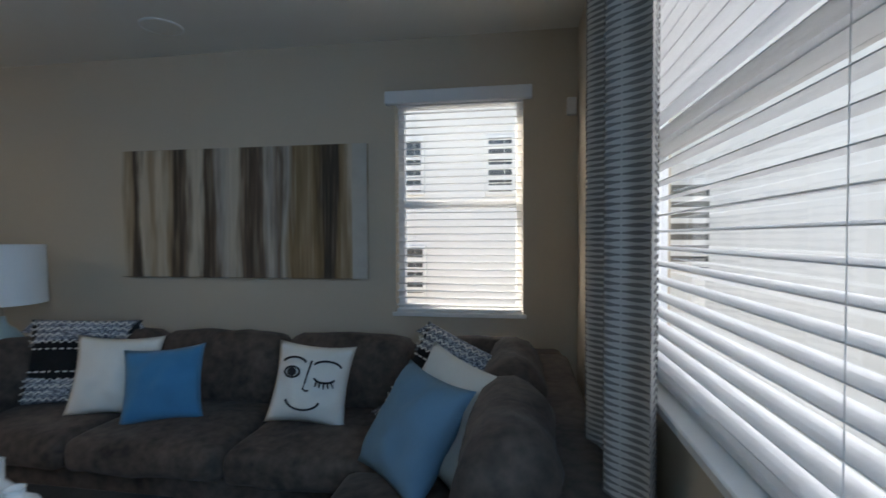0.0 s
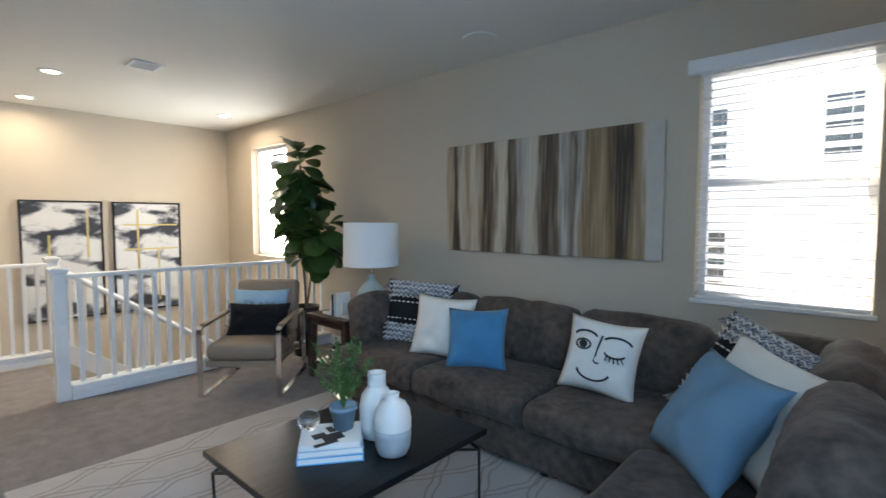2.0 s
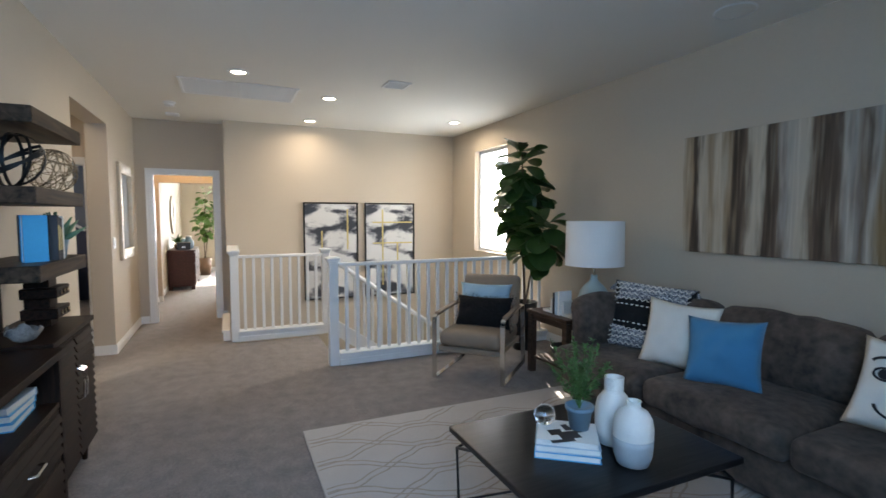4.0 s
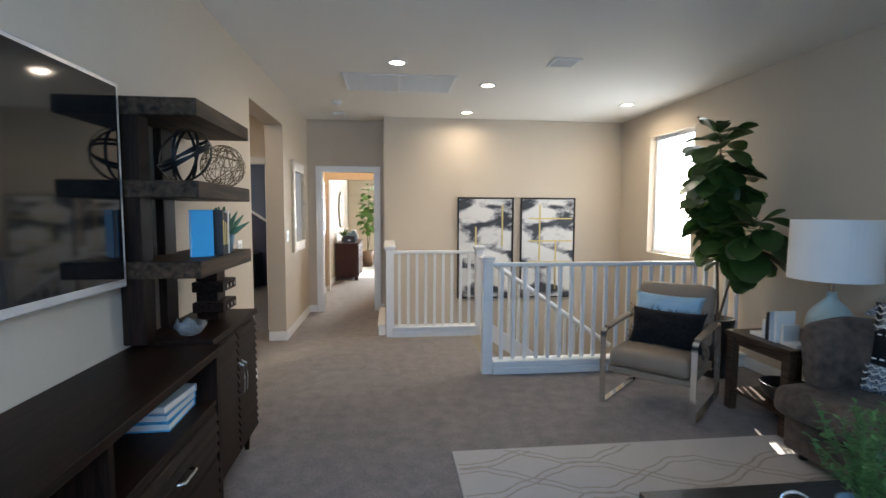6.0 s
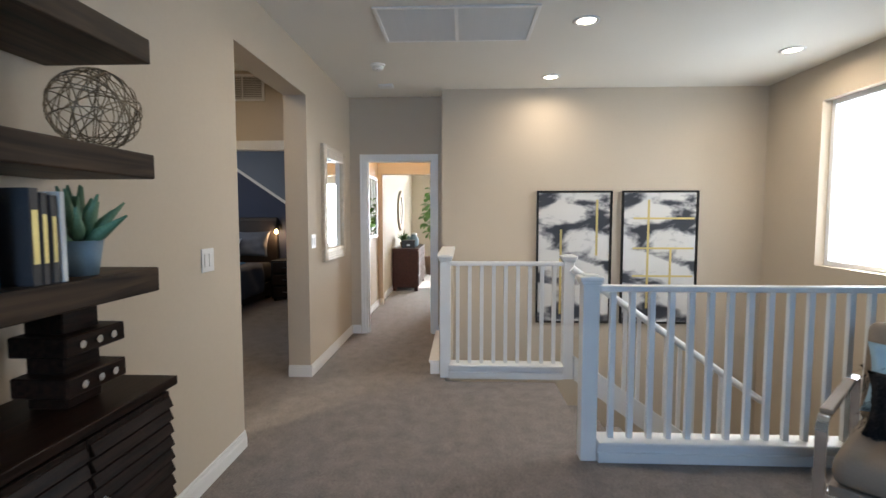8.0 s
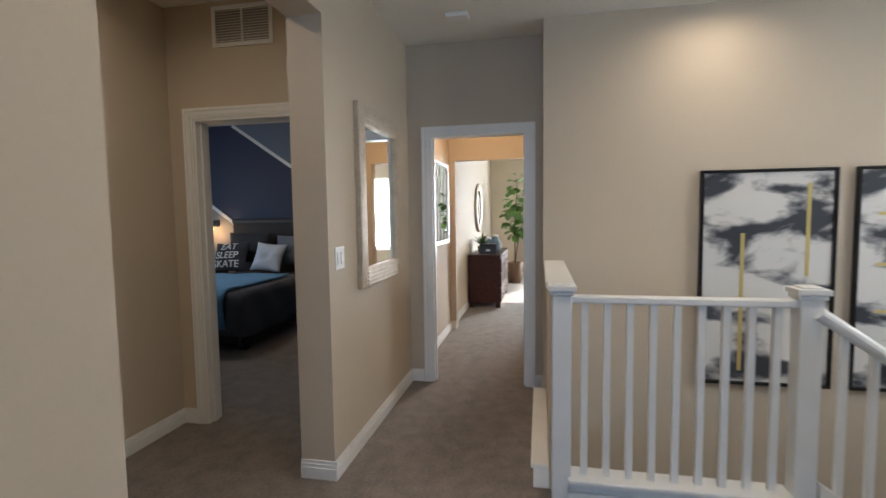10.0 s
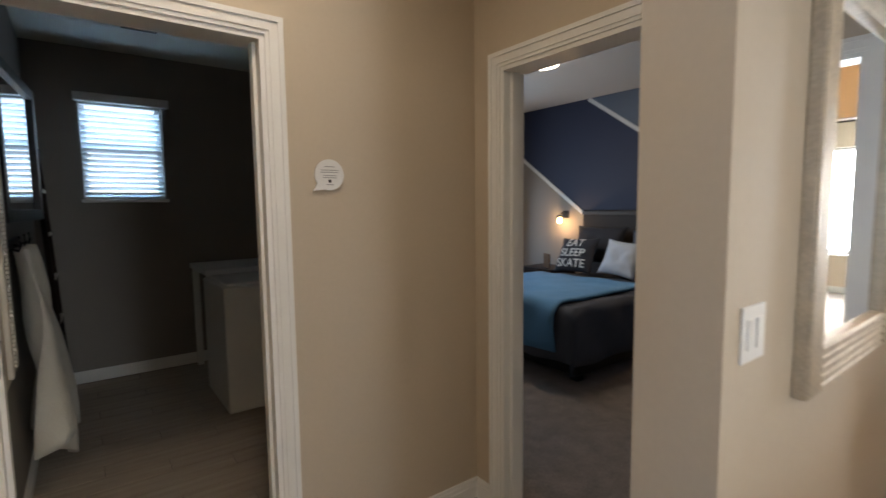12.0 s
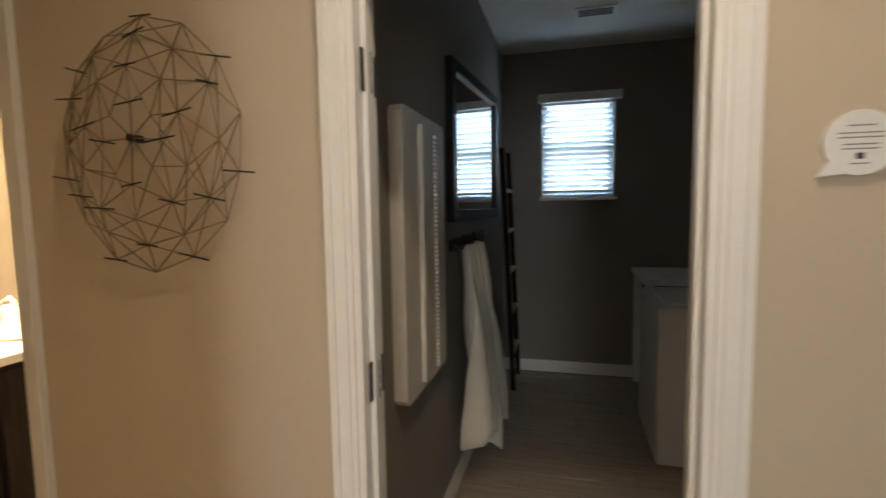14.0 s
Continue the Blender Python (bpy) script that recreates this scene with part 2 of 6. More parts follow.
M_BULB = mat("warm_bulb", (0.9, 0.8, 0.6), 0.5, bump=0, emit=(1.0, 0.62, 0.28, 12.0))
M_CEILGLOW = mat("flush_light_glass", (0.9, 0.9, 0.88), 0.5, bump=0, emit=(1.0, 0.86, 0.70, 3.0))
M_DENIM = mat("grey_blue_quilt", (0.07, 0.08, 0.105), 0.9, vary=0.12, scale=6, bump=0.5, bump_scale=140)
M_BEDBLUE = mat("sky_blue_blanket", (0.10, 0.26, 0.46), 0.9, vary=0.15, scale=5, bump=0.5, bump_scale=140)
M_BEDGREY = mat("grey_pillow", (0.14, 0.15, 0.18), 0.9, vary=0.08)
M_BEDDARK = mat("dark_pillow", (0.035, 0.035, 0.042), 0.9)
M_PILLOWLIGHT = mat("light_grey_pillow", (0.52, 0.56, 0.62), 0.9)
M_HEADBOARD = mat("brown_leather_headboard", (0.022, 0.016, 0.014), 0.65, vary=0.1, bump=0.2)
M_CURTAIN = mat("sheer_white_fabric", (0.80, 0.80, 0.80), 0.9, vary=0.03, bump=0.3, bump_scale=300)
M_CURTAINDASH = mat("charcoal_dash_print", (0.22, 0.215, 0.215), 0.9)
M_COUNTER = mat("white_quartz", (0.80, 0.80, 0.78), 0.25)
M_VANITY = wood("vanity_espresso", (0.012, 0.008, 0.007), (0.03, 0.02, 0.016), 0.4, 2)
M_APPLIANCE = mat("white_enamel", (0.72, 0.72, 0.70), 0.3, vary=0.02, bump=0)
M_WIRE = mat("bronze_wire", (0.26, 0.20, 0.13), 0.4, metal=0.8)
M_SHELL = mat("grey_stone_shell", (0.17, 0.155, 0.14), 0.75, vary=0.5, scale=15, bump=0.7, bump_scale=30)


# ---- mesh helpers ----
def part(name, bm, material, parent=None, label="", smooth=False):
    me = bpy.data.meshes.new(name)
    bm.normal_update()
    bm.to_mesh(me)
    bm.free()
    if smooth:
        for p in me.polygons:
            p.use_smooth = True
    if material:
        me.materials.append(material)
    ob = new(name, me)
    if parent:
        ob.parent = parent
    if label:
        ob["label"] = label
    return ob


def thing(name, x, y, z, rz, label, category, group=""):
    ob = new(name)
    ob.empty_display_size = 0.1
    ob.matrix_world = pose(x, y, z, 0, 0, rz)
    return tagged(ob, label, category, group)


def setting(ob, label, category="structure"):
    return tagged(ob, label, category, kind="structure")


def add_box(bm, x0, x1, y0, y1, z0, z1, bevel=0.0, seg=2, m=None):
    mtx = Matrix.Translation(((x0 + x1) / 2, (y0 + y1) / 2, (z0 + z1) / 2)) @ Matrix.Diagonal((abs(x1 - x0), abs(y1 - y0), abs(z1 - z0), 1))
    if m:
        mtx = m @ mtx
    tmp = bmesh.new()
    bmesh.ops.create_cube(tmp, size=1, matrix=mtx)
    if bevel:
        bmesh.ops.bevel(tmp, geom=tmp.edges[:], offset=bevel, segments=seg, affect="EDGES", profile=0.5)
    join(bm, tmp)
    return bm


def join(bm, tmp):
    me = bpy.data.meshes.new("tmp")
    tmp.to_mesh(me)
    tmp.free()
    bm.from_mesh(me)
    bpy.data.meshes.remove(me)


def box(x0, x1, y0, y1, z0, z1, bevel=0.0, seg=2, m=None):
    return add_box(bmesh.new(), x0, x1, y0, y1, z0, z1, bevel, seg, m)


def add_rod(bm, a, b, r, r2=None, seg=10):
    a, b = Vector(a), Vector(b)
    d = b - a
    rot = d.to_track_quat("Z", "Y").to_matrix().to_4x4()
    bmesh.ops.create_cone(bm, cap_ends=True, segments=seg, radius1=r, radius2=r if r2 is None else r2, depth=d.length,
                          matrix=Matrix.Translation((a + b) / 2) @ rot)
    return bm


def add_tube(bm, pts, r, seg=8, closed=False):
    """A round tube that follows a list of points."""
    pts = [Vector(p) for p in pts]
    n = len(pts)
    rings = []
    for i, p in enumerate(pts):
        a = pts[i - 1] if (i or closed) else p
        b = pts[(i + 1) % n] if (i < n - 1 or closed) else p
        d = (b - a).normalized()
        q = d.to_track_quat("Z", "Y").to_matrix()
        rr = r[i] if isinstance(r, (list, tuple)) else r
        rings.append([bm.verts.new(p + q @ Vector((math.cos(k * 2 * math.pi / seg) * rr, math.sin(k * 2 * math.pi / seg) * rr, 0))) for k in range(seg)])
    for i in range(n if closed else n - 1):
        A, B = rings[i], rings[(i + 1) % n]
        for k in range(seg):
            bm.faces.new((A[k], A[(k + 1) % seg], B[(k + 1) % seg], B[k]))
    if not closed:
        bm.faces.new(rings[0][::-1])
        bm.faces.new(rings[-1])
    return bm


def lathe(profile, seg=32, bm=None, cap=True):
    """A turned shape from (radius, height) pairs."""
    bm = bm or bmesh.new()
    rings = []
    for r, z in profile:
        rings.append([bm.verts.new((r * math.cos(2 * math.pi * k / seg), r * math.sin(2 * math.pi * k / seg), z)) for k in range(seg)])
    for A, B in zip(rings, rings[1:]):
        for k in range(seg):
            bm.faces.new((A[k], A[(k + 1) % seg], B[(k + 1) % seg], B[k]))
    if cap:
        bm.faces.new(rings[0][::-1])
        bm.faces.new(rings[-1])
    return bm


def cushion(w, h, t, puff=1.0, n=16, wrinkle=0.020, seed=0, pinch=0.10):
    """A stuffed cushion, w wide along x, h along z, t thick along y, with pulled-in sides and soft creases."""
    bm = bmesh.new()
    grid = {}
    for side in (1, -1):
        for i in range(n + 1):
            for j in range(n + 1):
                u, v = 2 * i / n - 1, 2 * j / n - 1
                edge = i in (0, n) or j in (0, n)
                if side == -1 and edge:
                    grid[side, i, j] = grid[1, i, j]
                    continue
                f = max(0.0, (1 - abs(u) ** 2.6) * (1 - abs(v) ** 2.6)) ** 0.55
                x = u * w / 2 * (1 - pinch * (1 - v * v))
                z = v * h / 2 * (1 - pinch * (1 - u * u))
                wr = noise.noise(Vector((u * 2.3 + seed * 7.1, v * 2.3, side * 3.0 + seed))) * wrinkle * 1.6 + noise.noise(Vector((u * 6 + seed, v * 6, side * 2.0))) * wrinkle * 0.6
                grid[side, i, j] = bm.verts.new((x, side * (t / 2 * f * puff + (wr if not edge else 0) * f), z))
    for side in (1, -1):
        for i in range(n):
            for j in range(n):
                q = [grid[side, i, j], grid[side, i + 1, j], grid[side, i + 1, j + 1], grid[side, i, j + 1]]
                bm.faces.new(q if side == -1 else q[::-1])
    return bm


def soft_block(x0, x1, y0, y1, z0, z1, r=0.06, n=9, lump=0.012, seed=0, crown=0.0):
    """An upholstered block: rounded edges, a crowned top and slight lumps."""
    bm = bmesh.new()
    bmesh.ops.create_cube(bm, size=1, matrix=Matrix.Translation(((x0 + x1) / 2, (y0 + y1) / 2, (z0 + z1) / 2)) @ Matrix.Diagonal((x1 - x0, y1 - y0, z1 - z0, 1)))
    bmesh.ops.bevel(bm, geom=bm.edges[:], offset=r, segments=3, affect="EDGES", profile=0.5)
    bmesh.ops.subdivide_edges(bm, edges=[e for e in bm.edges if e.calc_length() > 0.16], cuts=n, use_grid_fill=True)
    for v in bm.verts:
        u, w = (v.co.x - x0) / (x1 - x0), (v.co.y - y0) / (y1 - y0)
        if crown and v.co.z > (z0 + z1) / 2:
            v.co.z += crown * max(0, 4 * u * (1 - u)) ** 0.6 * max(0, 4 * w * (1 - w)) ** 0.6
        k = noise.noise(v.co * 4.5 + Vector((seed, 0, 0))) * lump + noise.noise(v.co * 13 + Vector((0, seed, 0))) * lump * 0.4
        v.co += Vector((k * 0.5, k * 0.5, k))
    return bm


OBOVATE = (0.06, 0.42, 0.64, 0.82, 0.96, 1.0, 0.86, 0.40)


def leaf_into(bm, base, direction, up, length, width, bend=0.25, rows=4, obovate=False):
    """One broad leaf with a folded midrib and a bend along its length."""
    d = Vector(direction).normalized()
    s = d.cross(Vector(up))
    s = s.normalized() if s.length > 1e-4 else Vector((1, 0, 0))
    nrm = s.cross(d).normalized()
    prev = None
    for i in range(rows + 1):
        t = i / rows
        w = width / 2 * (math.sin(math.pi * (0.08 + 0.88 * t) ** 0.8)) ** 0.7 if 0 < i < rows else width * 0.03
        if obovate:
            w = width / 2 * OBOVATE[i]
        c = Vector(base) + d * (length * t) - nrm * (bend * length * t * t)
        row = [bm.verts.new(c - s * w + nrm * w * 0.25), bm.verts.new(c), bm.verts.new(c + s * w + nrm * w * 0.25)]
        if prev:
            for k in (0, 1):
                bm.faces.new((prev[k], prev[k + 1], row[k + 1], row[k]))
        prev = row
    return bm


def wall_panels(bm, axis, face, back, a0, a1, z0, z1, holes):
    """A wall slab along one axis with rectangular holes (a0, a1, z0, z1), in butted blocks."""
    cuts = sorted({a0, a1, *[h[0] for h in holes], *[h[1] for h in holes]})
    for u, v in zip(cuts, cuts[1:]):
        zs = [(z0, z1)]
        for h in holes:
            if h[0] < (u + v) / 2 < h[1]:
                nxt = []
                for a, b in zs:
                    if h[2] > a:
                        nxt.append((a, min(b, h[2])))
                    if h[3] < b:
                        nxt.append((max(a, h[3]), b))
                zs = nxt
        for a, b in zs:
            if axis == "x":
                add_box(bm, u, v, min(face, back), max(face, back), a, b)
            else:
                add_box(bm, min(face, back), max(face, back), u, v, a, b)
    bmesh.ops.remove_doubles(bm, verts=bm.verts[:], dist=1e-5)
    # drop the inner faces between butted blocks
    seen = {}
    for f in bm.faces[:]:
        c = f.calc_center_median()
        key = (round(c.x, 4), round(c.y, 4), round(c.z, 4), round(f.calc_area(), 5))
        seen.setdefault(key, []).append(f)
    bmesh.ops.delete(bm, geom=[f for fs in seen.values() if len(fs) > 1 for f in fs], context="FACES")
    return bm

# ---- structure ----
H = 2.74                 # ceiling height
YN, XE, YS = 3.64, 0.46, -0.86      # faces of the north, east and south walls of the loft
XST, XHD, YST = -7.15, -7.47, 0.22  # stair wall, hall door wall, corner between them
YNK, XBD = -2.18, -6.42             # nook back wall, bedroom door wall
FLOOR_LOW = -2.9

# floors: the loft carpet leaves the stairwell open
WELL = (-7.15, -4.62, 1.22, 3.64)
bm = bmesh.new()
add_box(bm, -4.62, 0.46, -0.86, 3.64, -0.12, 0)
add_box(bm, -7.47, -4.62, -0.86, 0.30, -0.12, 0)
add_box(bm, -5.86, -4.62, 0.30, 1.22, -0.12, 0)
add_box(bm, -6.42, -2.40, -2.30, -0.86, -0.12, 0)
add_box(bm, -14.6, -7.47, -1.00, 3.0, -0.12, 0)
add_box(bm, -10.2, -6.42, -5.60, -1.0, -0.12, 0)
setting(part("floor", bm, M_CARPET), "taupe cut-pile carpet through loft, hall and bedrooms", "floor")

bm = bmesh.new()
add_box(bm, -7.60, 0.62, -0.99, 3.84, H, H + 0.12)
add_box(bm, -14.7, -7.60, -0.99, 3.1, H, H + 0.12)
add_box(bm, -6.54, -2.3, -2.30, -0.99, H, H + 0.12)
setting(part("ceiling", bm, M_CEIL), "off-white textured plaster ceiling with recessed lights", "ceiling")
setting(part("ceiling_laundry", box(-7.3, -2.3, -5.6, -2.30, H, H + 0.12), M_CEIL), "white laundry and bathroom ceiling", "ceiling")
setting(part("ceiling_bedroom", box(-10.3, -6.54, -5.6, -0.99, H, H + 0.12), M_CEIL), "white bedroom ceiling", "ceiling")

NWIN = (-0.71, 0.125, 0.945, 2.35)
SWIN = (-6.38, -5.47, 0.94, 2.41)
EWIN = (-0.55, 2.30, 1.04, 2.40)
bm = wall_panels(bmesh.new(), "x", YN, YN + 0.15, -7.6, 0.62, FLOOR_LOW, H, [NWIN, SWIN])
setting(part("wall_north", bm, M_WALL), "greige painted wall with a blind window and a stair window", "wall")
bm = wall_panels(bmesh.new(), "y", XE, XE + 0.16, -1.1, YN, -0.2, H, [EWIN])
setting(part("wall_east", bm, M_WALL), "greige painted wall with a wide blind-covered window", "wall")
bm = wall_panels(bmesh.new(), "x", YS, YS - 0.19, -7.47, XE, -0.12, H, [(-5.92, -4.66, -0.12, 2.39)])
setting(part("wall_south", bm, M_WALL), "greige painted wall with an open way to a nook", "wall")
setting(part("wall_stair", box(XST - 0.32, XST, YST, YN, FLOOR_LOW, H), M_WALL), "greige painted wall above the stairs", "wall")
HD = (-0.68, 0.10, -0.12, 2.03)
bm = wall_panels(bmesh.new(), "y", XHD, XHD - 0.12, -1.05, YST, -0.12, H, [HD])
setting(part("wall_hall_door", bm, M_WALL), "greige painted wall around an open hall doorway", "wall")
BD = (-2.005, -1.16, -0.12, 2.03)
bm = wall_panels(bmesh.new(), "y", XBD, XBD - 0.12, YNK, -1.05, -0.12, H, [BD])
setting(part("wall_bedroom_door", bm, M_WALL), "greige painted wall around an open bedroom doorway", "wall")
LD = (-5.47, -4.70, -0.12, 2.03)
BA = (-3.64, -2.90, -0.12, 2.03)
bm = wall_panels(bmesh.new(), "x", YNK, YNK - 0.12, -6.54, -2.3, -0.12, H, [LD, BA])
setting(part("wall_nook", bm, M_WALL), "greige painted nook wall with two doorways", "wall")
setting(part("wall_nook_end", box(-2.42, -2.30, -2.18, -1.05, -0.12, H), M_WALL), "greige painted end wall of the nook", "wall")
# laundry room
LWIN = (-5.545, -4.96, 1.52, 2.34)
bm = wall_panels(bmesh.new(), "x", -5.37, -5.52, -6.8, -4.63, -0.12, H, [LWIN])
setting(part("wall_laundry_back", bm, M_DARKWALL), "charcoal painted laundry wall with a small window", "wall")
setting(part("wall_laundry_side", box(-4.63, -4.51, -5.52, -2.30, -0.12, H), M_DARKWALL), "charcoal painted laundry side wall", "wall")
setting(part("wall_laundry_far", box(-6.8, -6.68, -5.37, -2.30, -0.12, H), M_DARKWALL), "charcoal painted laundry wall", "wall")
# bathroom
setting(part("wall_bath_back", box(-4.50, -2.2, -4.2, -4.08, -0.12, H), M_WALL), "warm beige bathroom wall", "wall")
setting(part("wall_bath_side", box(-2.30, -2.18, -4.08, -2.30, -0.12, H), M_WALL), "warm beige bathroom wall", "wall")
setting(part("floor_bath", box(-4.5, -2.2, -4.2, -2.18, -0.12, 0.0), M_CARPET), "pale bathroom floor", "floor")
# bedroom
setting(part("wall_bedroom_head", box(-10.20, -10.08, -5.6, -0.99, -0.12, H), M_NAVY), "navy bedroom accent wall with white diagonal stripes", "wall")
setting(part("wall_bedroom_north", box(-10.08, -7.47, -1.12, -1.05, -0.12, H), M_SLATEBLUE), "slate bedroom wall", "wall")
setting(part("wall_bedroom_south", wall_panels(bmesh.new(), "x", -5.48, -5.6, -10.08, -6.80, -0.12, H, [(-8.95, -7.65, 0.9, 2.2)]), M_SLATEBLUE), "slate bedroom wall", "wall")
# hall and primary bedroom
bm = wall_panels(bmesh.new(), "x", YS, YS - 0.14, -14.6, -7.59, -0.12, H, [])
setting(part("wall_hall_south", bm, M_WALL), "greige painted hall wall", "wall")
setting(part("wall_hall_north", box(-9.3, -7.59, YST, YST + 0.1, -0.12, H), M_WALL), "greige painted hall wall", "wall")
bm = wall_panels(bmesh.new(), "y", -9.30, -9.42, -0.86, 3.0, -0.12, H, [(-0.79, 0.14, -0.12, 2.02)])
setting(part("wall_hall_end", bm, M_WALL), "greige wall around an opening to the primary bedroom", "wall")
PWIN = (0.45, 2.2, 0.6, 2.25)
bm = wall_panels(bmesh.new(), "y", -14.30, -14.45, -0.86, 3.0, -0.12, H, [PWIN])
setting(part("wall_primary_west", bm, M_WALL), "greige bedroom wall with a sunny window", "wall")
setting(part("wall_primary_north", box(-14.3, -9.42, 2.9, 3.0, -0.12, H), M_WALL), "greige bedroom wall", "wall")
# stairwell below
setting(part("floor_lower", box(-7.5, -4.3, 0.1, 3.8, FLOOR_LOW - 0.1, FLOOR_LOW), M_CARPET), "carpet on the lower floor", "floor")
setting(part("wall_well_south", box(-7.15, -5.86, 0.18, 0.30, FLOOR_LOW, -0.12), M_WALL), "greige stairwell wall", "wall")
setting(part("wall_well_front", box(-5.86, -4.62, 1.10, 1.22, FLOOR_LOW, -0.12), M_WALL), "greige stairwell wall", "wall")
setting(part("wall_well_east", box(-4.62, -4.50, 1.22, 3.64, FLOOR_LOW, -0.12), M_WALL), "greige stairwell wall", "wall")
setting(part("wall_well_side", box(-5.86, -5.80, 0.30, 1.10, FLOOR_LOW, -0.12), M_WALL), "greige stairwell wall", "wall")

# laundry floor of wood-look tile planks
lf = setting(part("floor_laundry", box(-6.8, -4.51, -5.4, -2.18, -0.12, -0.004), mat("grout", (0.16, 0.14, 0.12), 0.9)), "wood-look porcelain plank floor with grout joints", "floor")
plank = bmesh.new()
add_box(plank, -0.449, 0.449, -0.0720, 0.0720, -0.006, 0.002, 0.0015, 1)
pl0 = part("tile", plank, M_TILE, lf)
pl0.location, pl0.scale = (-6.735, -2.26, 0), (0.035, 1, 1)
for r in range(21):
    for c in range(5):
        x, y = -7.2 + (r % 3) * 0.3 + c * 0.902, -2.26 - r * 0.150
        x0, x1 = max(x - 0.449, -6.72), min(x + 0.449, -4.58)
        if x1 - x0 < 0.06 or (r == 0 and c == 0):
            continue
        o = pl0.copy()
        o.location, o.scale = ((x0 + x1) / 2, y, 0), ((x1 - x0) / 0.898, 1, 1)
        scene.collection.objects.link(o)


def base_run(bm, pts, h=0.10, t=0.014):
    """A moulded baseboard along straight runs of the plan; each run is x0, y0, x1, y1, nx, ny (the normal into the room)."""
    for x0, y0, x1, y1, nx, ny in pts:
        for z0, z1, tt in ((0, h * 0.62, t), (h * 0.62, h * 0.82, t * 0.72), (h * 0.82, h, t * 0.42)):
            add_box(bm, min(x0, x1, x0 + nx * tt, x1 + nx * tt), max(x0, x1, x0 + nx * tt, x1 + nx * tt),
                    min(y0, y1, y0 + ny * tt, y1 + ny * tt), max(y0, y1, y0 + ny * tt, y1 + ny * tt), z0, z1)
    return bm


runs = [(-4.55, YN, XE, YN, 0, -1), (XE, -0.86, XE, YN - 0.02, -1, 0), (-4.66, YS, XE, YS, 0, 1), (-4.66, YS, -4.66, -1.05, -1, 0), (-7.47, YS, -5.92, YS, 0, 1),
        (-5.92, YS - 0.19, -5.92, YS + 0.014, 1, 0), (XHD, YS + 0.014, XHD, -0.75, 1, 0), (XHD, 0.165, XHD, YST, 1, 0), (-7.16, YST, -7.456, YST, 0, -1),
        (-6.42, YNK, -5.535, YNK, 0, 1), (-4.635, YNK, -3.73, YNK, 0, 1), (XBD, YNK + 0.014, XBD, -2.02, 1, 0), (XBD, -1.09, XBD, -1.05, 1, 0),
        (-14.3, YS, -7.59, YS, 0, 1), (-14.3, -0.84, -14.3, 2.9, 1, 0), (-9.30, -0.845, -9.30, -0.79, 1, 0)]
setting(part("baseboard", base_run(bmesh.new(), runs), M_WHITE), "white moulded baseboard along the loft walls", "baseboard")
setting(part("baseboard_laundry", base_run(bmesh.new(), [(-6.68, -5.37, -4.63, -5.37, 0, 1), (-4.63, -5.35, -4.63, -2.30, -1, 0)]), M_WHITE), "white moulded baseboard in the laundry", "baseboard")


def casing(name, axis, face, out, a0, a1, top, label, depth=0.12):
    """A doorway's moulded casing and jamb. out: sign of the room side along the other axis."""
    e = new(name)
    setting(e, label, "door frame")
    w = 0.062

    def slab(u0, u1, n0, n1, z0, z1):
        return (u0, u1, min(n0, n1), max(n0, n1), z0, z1) if axis == "x" else (min(n0, n1), max(n0, n1), u0, u1, z0, z1)
    for nm, parts in (("side_casing", [(a0 - w, a0)]), ("side_casing", [(a1, a1 + w)]), ("head_casing", None)):
        bm = bmesh.new()
        if parts:
            (u0, u1), = parts
            inner_low = u1 if u0 < a0 - 0.01 else u0
            sgn = -1 if inner_low == u1 else 1
            for k0, k1, th in ((0.0, 0.014, 0.010), (0.014, 0.044, 0.015), (0.044, 0.062, 0.021)):
                s0, s1 = inner_low + sgn * k0, inner_low + sgn * k1
                add_box(bm, *slab(min(s0, s1), max(s0, s1), face, face + out * th, 0, top + k1))
        else:
            for k0, k1, th in ((0.0, 0.014, 0.010), (0.014, 0.044, 0.015), (0.044, 0.062, 0.021)):
                add_box(bm, *slab(a0 - k0, a1 + k0, face, face + out * th, top + k0, top + k1))
        part(nm, bm, M_WHITE, e)
    bm = bmesh.new()
    n0, n1 = face + out * 0.003, face - out * (depth + 0.003)
    add_box(bm, *slab(a0, a0 + 0.018, n0, n1, 0, top))
    add_box(bm, *slab(a1 - 0.018, a1, n0, n1, 0, top))
    add_box(bm, *slab(a0 + 0.018, a1 - 0.018, n0, n1, top - 0.018, top))
    mid = (n0 + n1) / 2
    add_box(bm, *slab(a0 + 0.018, a0 + 0.030, mid - 0.02, mid + 0.02, 0, top - 0.018))
    add_box(bm, *slab(a1 - 0.030, a1 - 0.018, mid - 0.02, mid + 0.02, 0, top - 0.018))
    part("jamb", bm, M_WHITE, e)
    return e


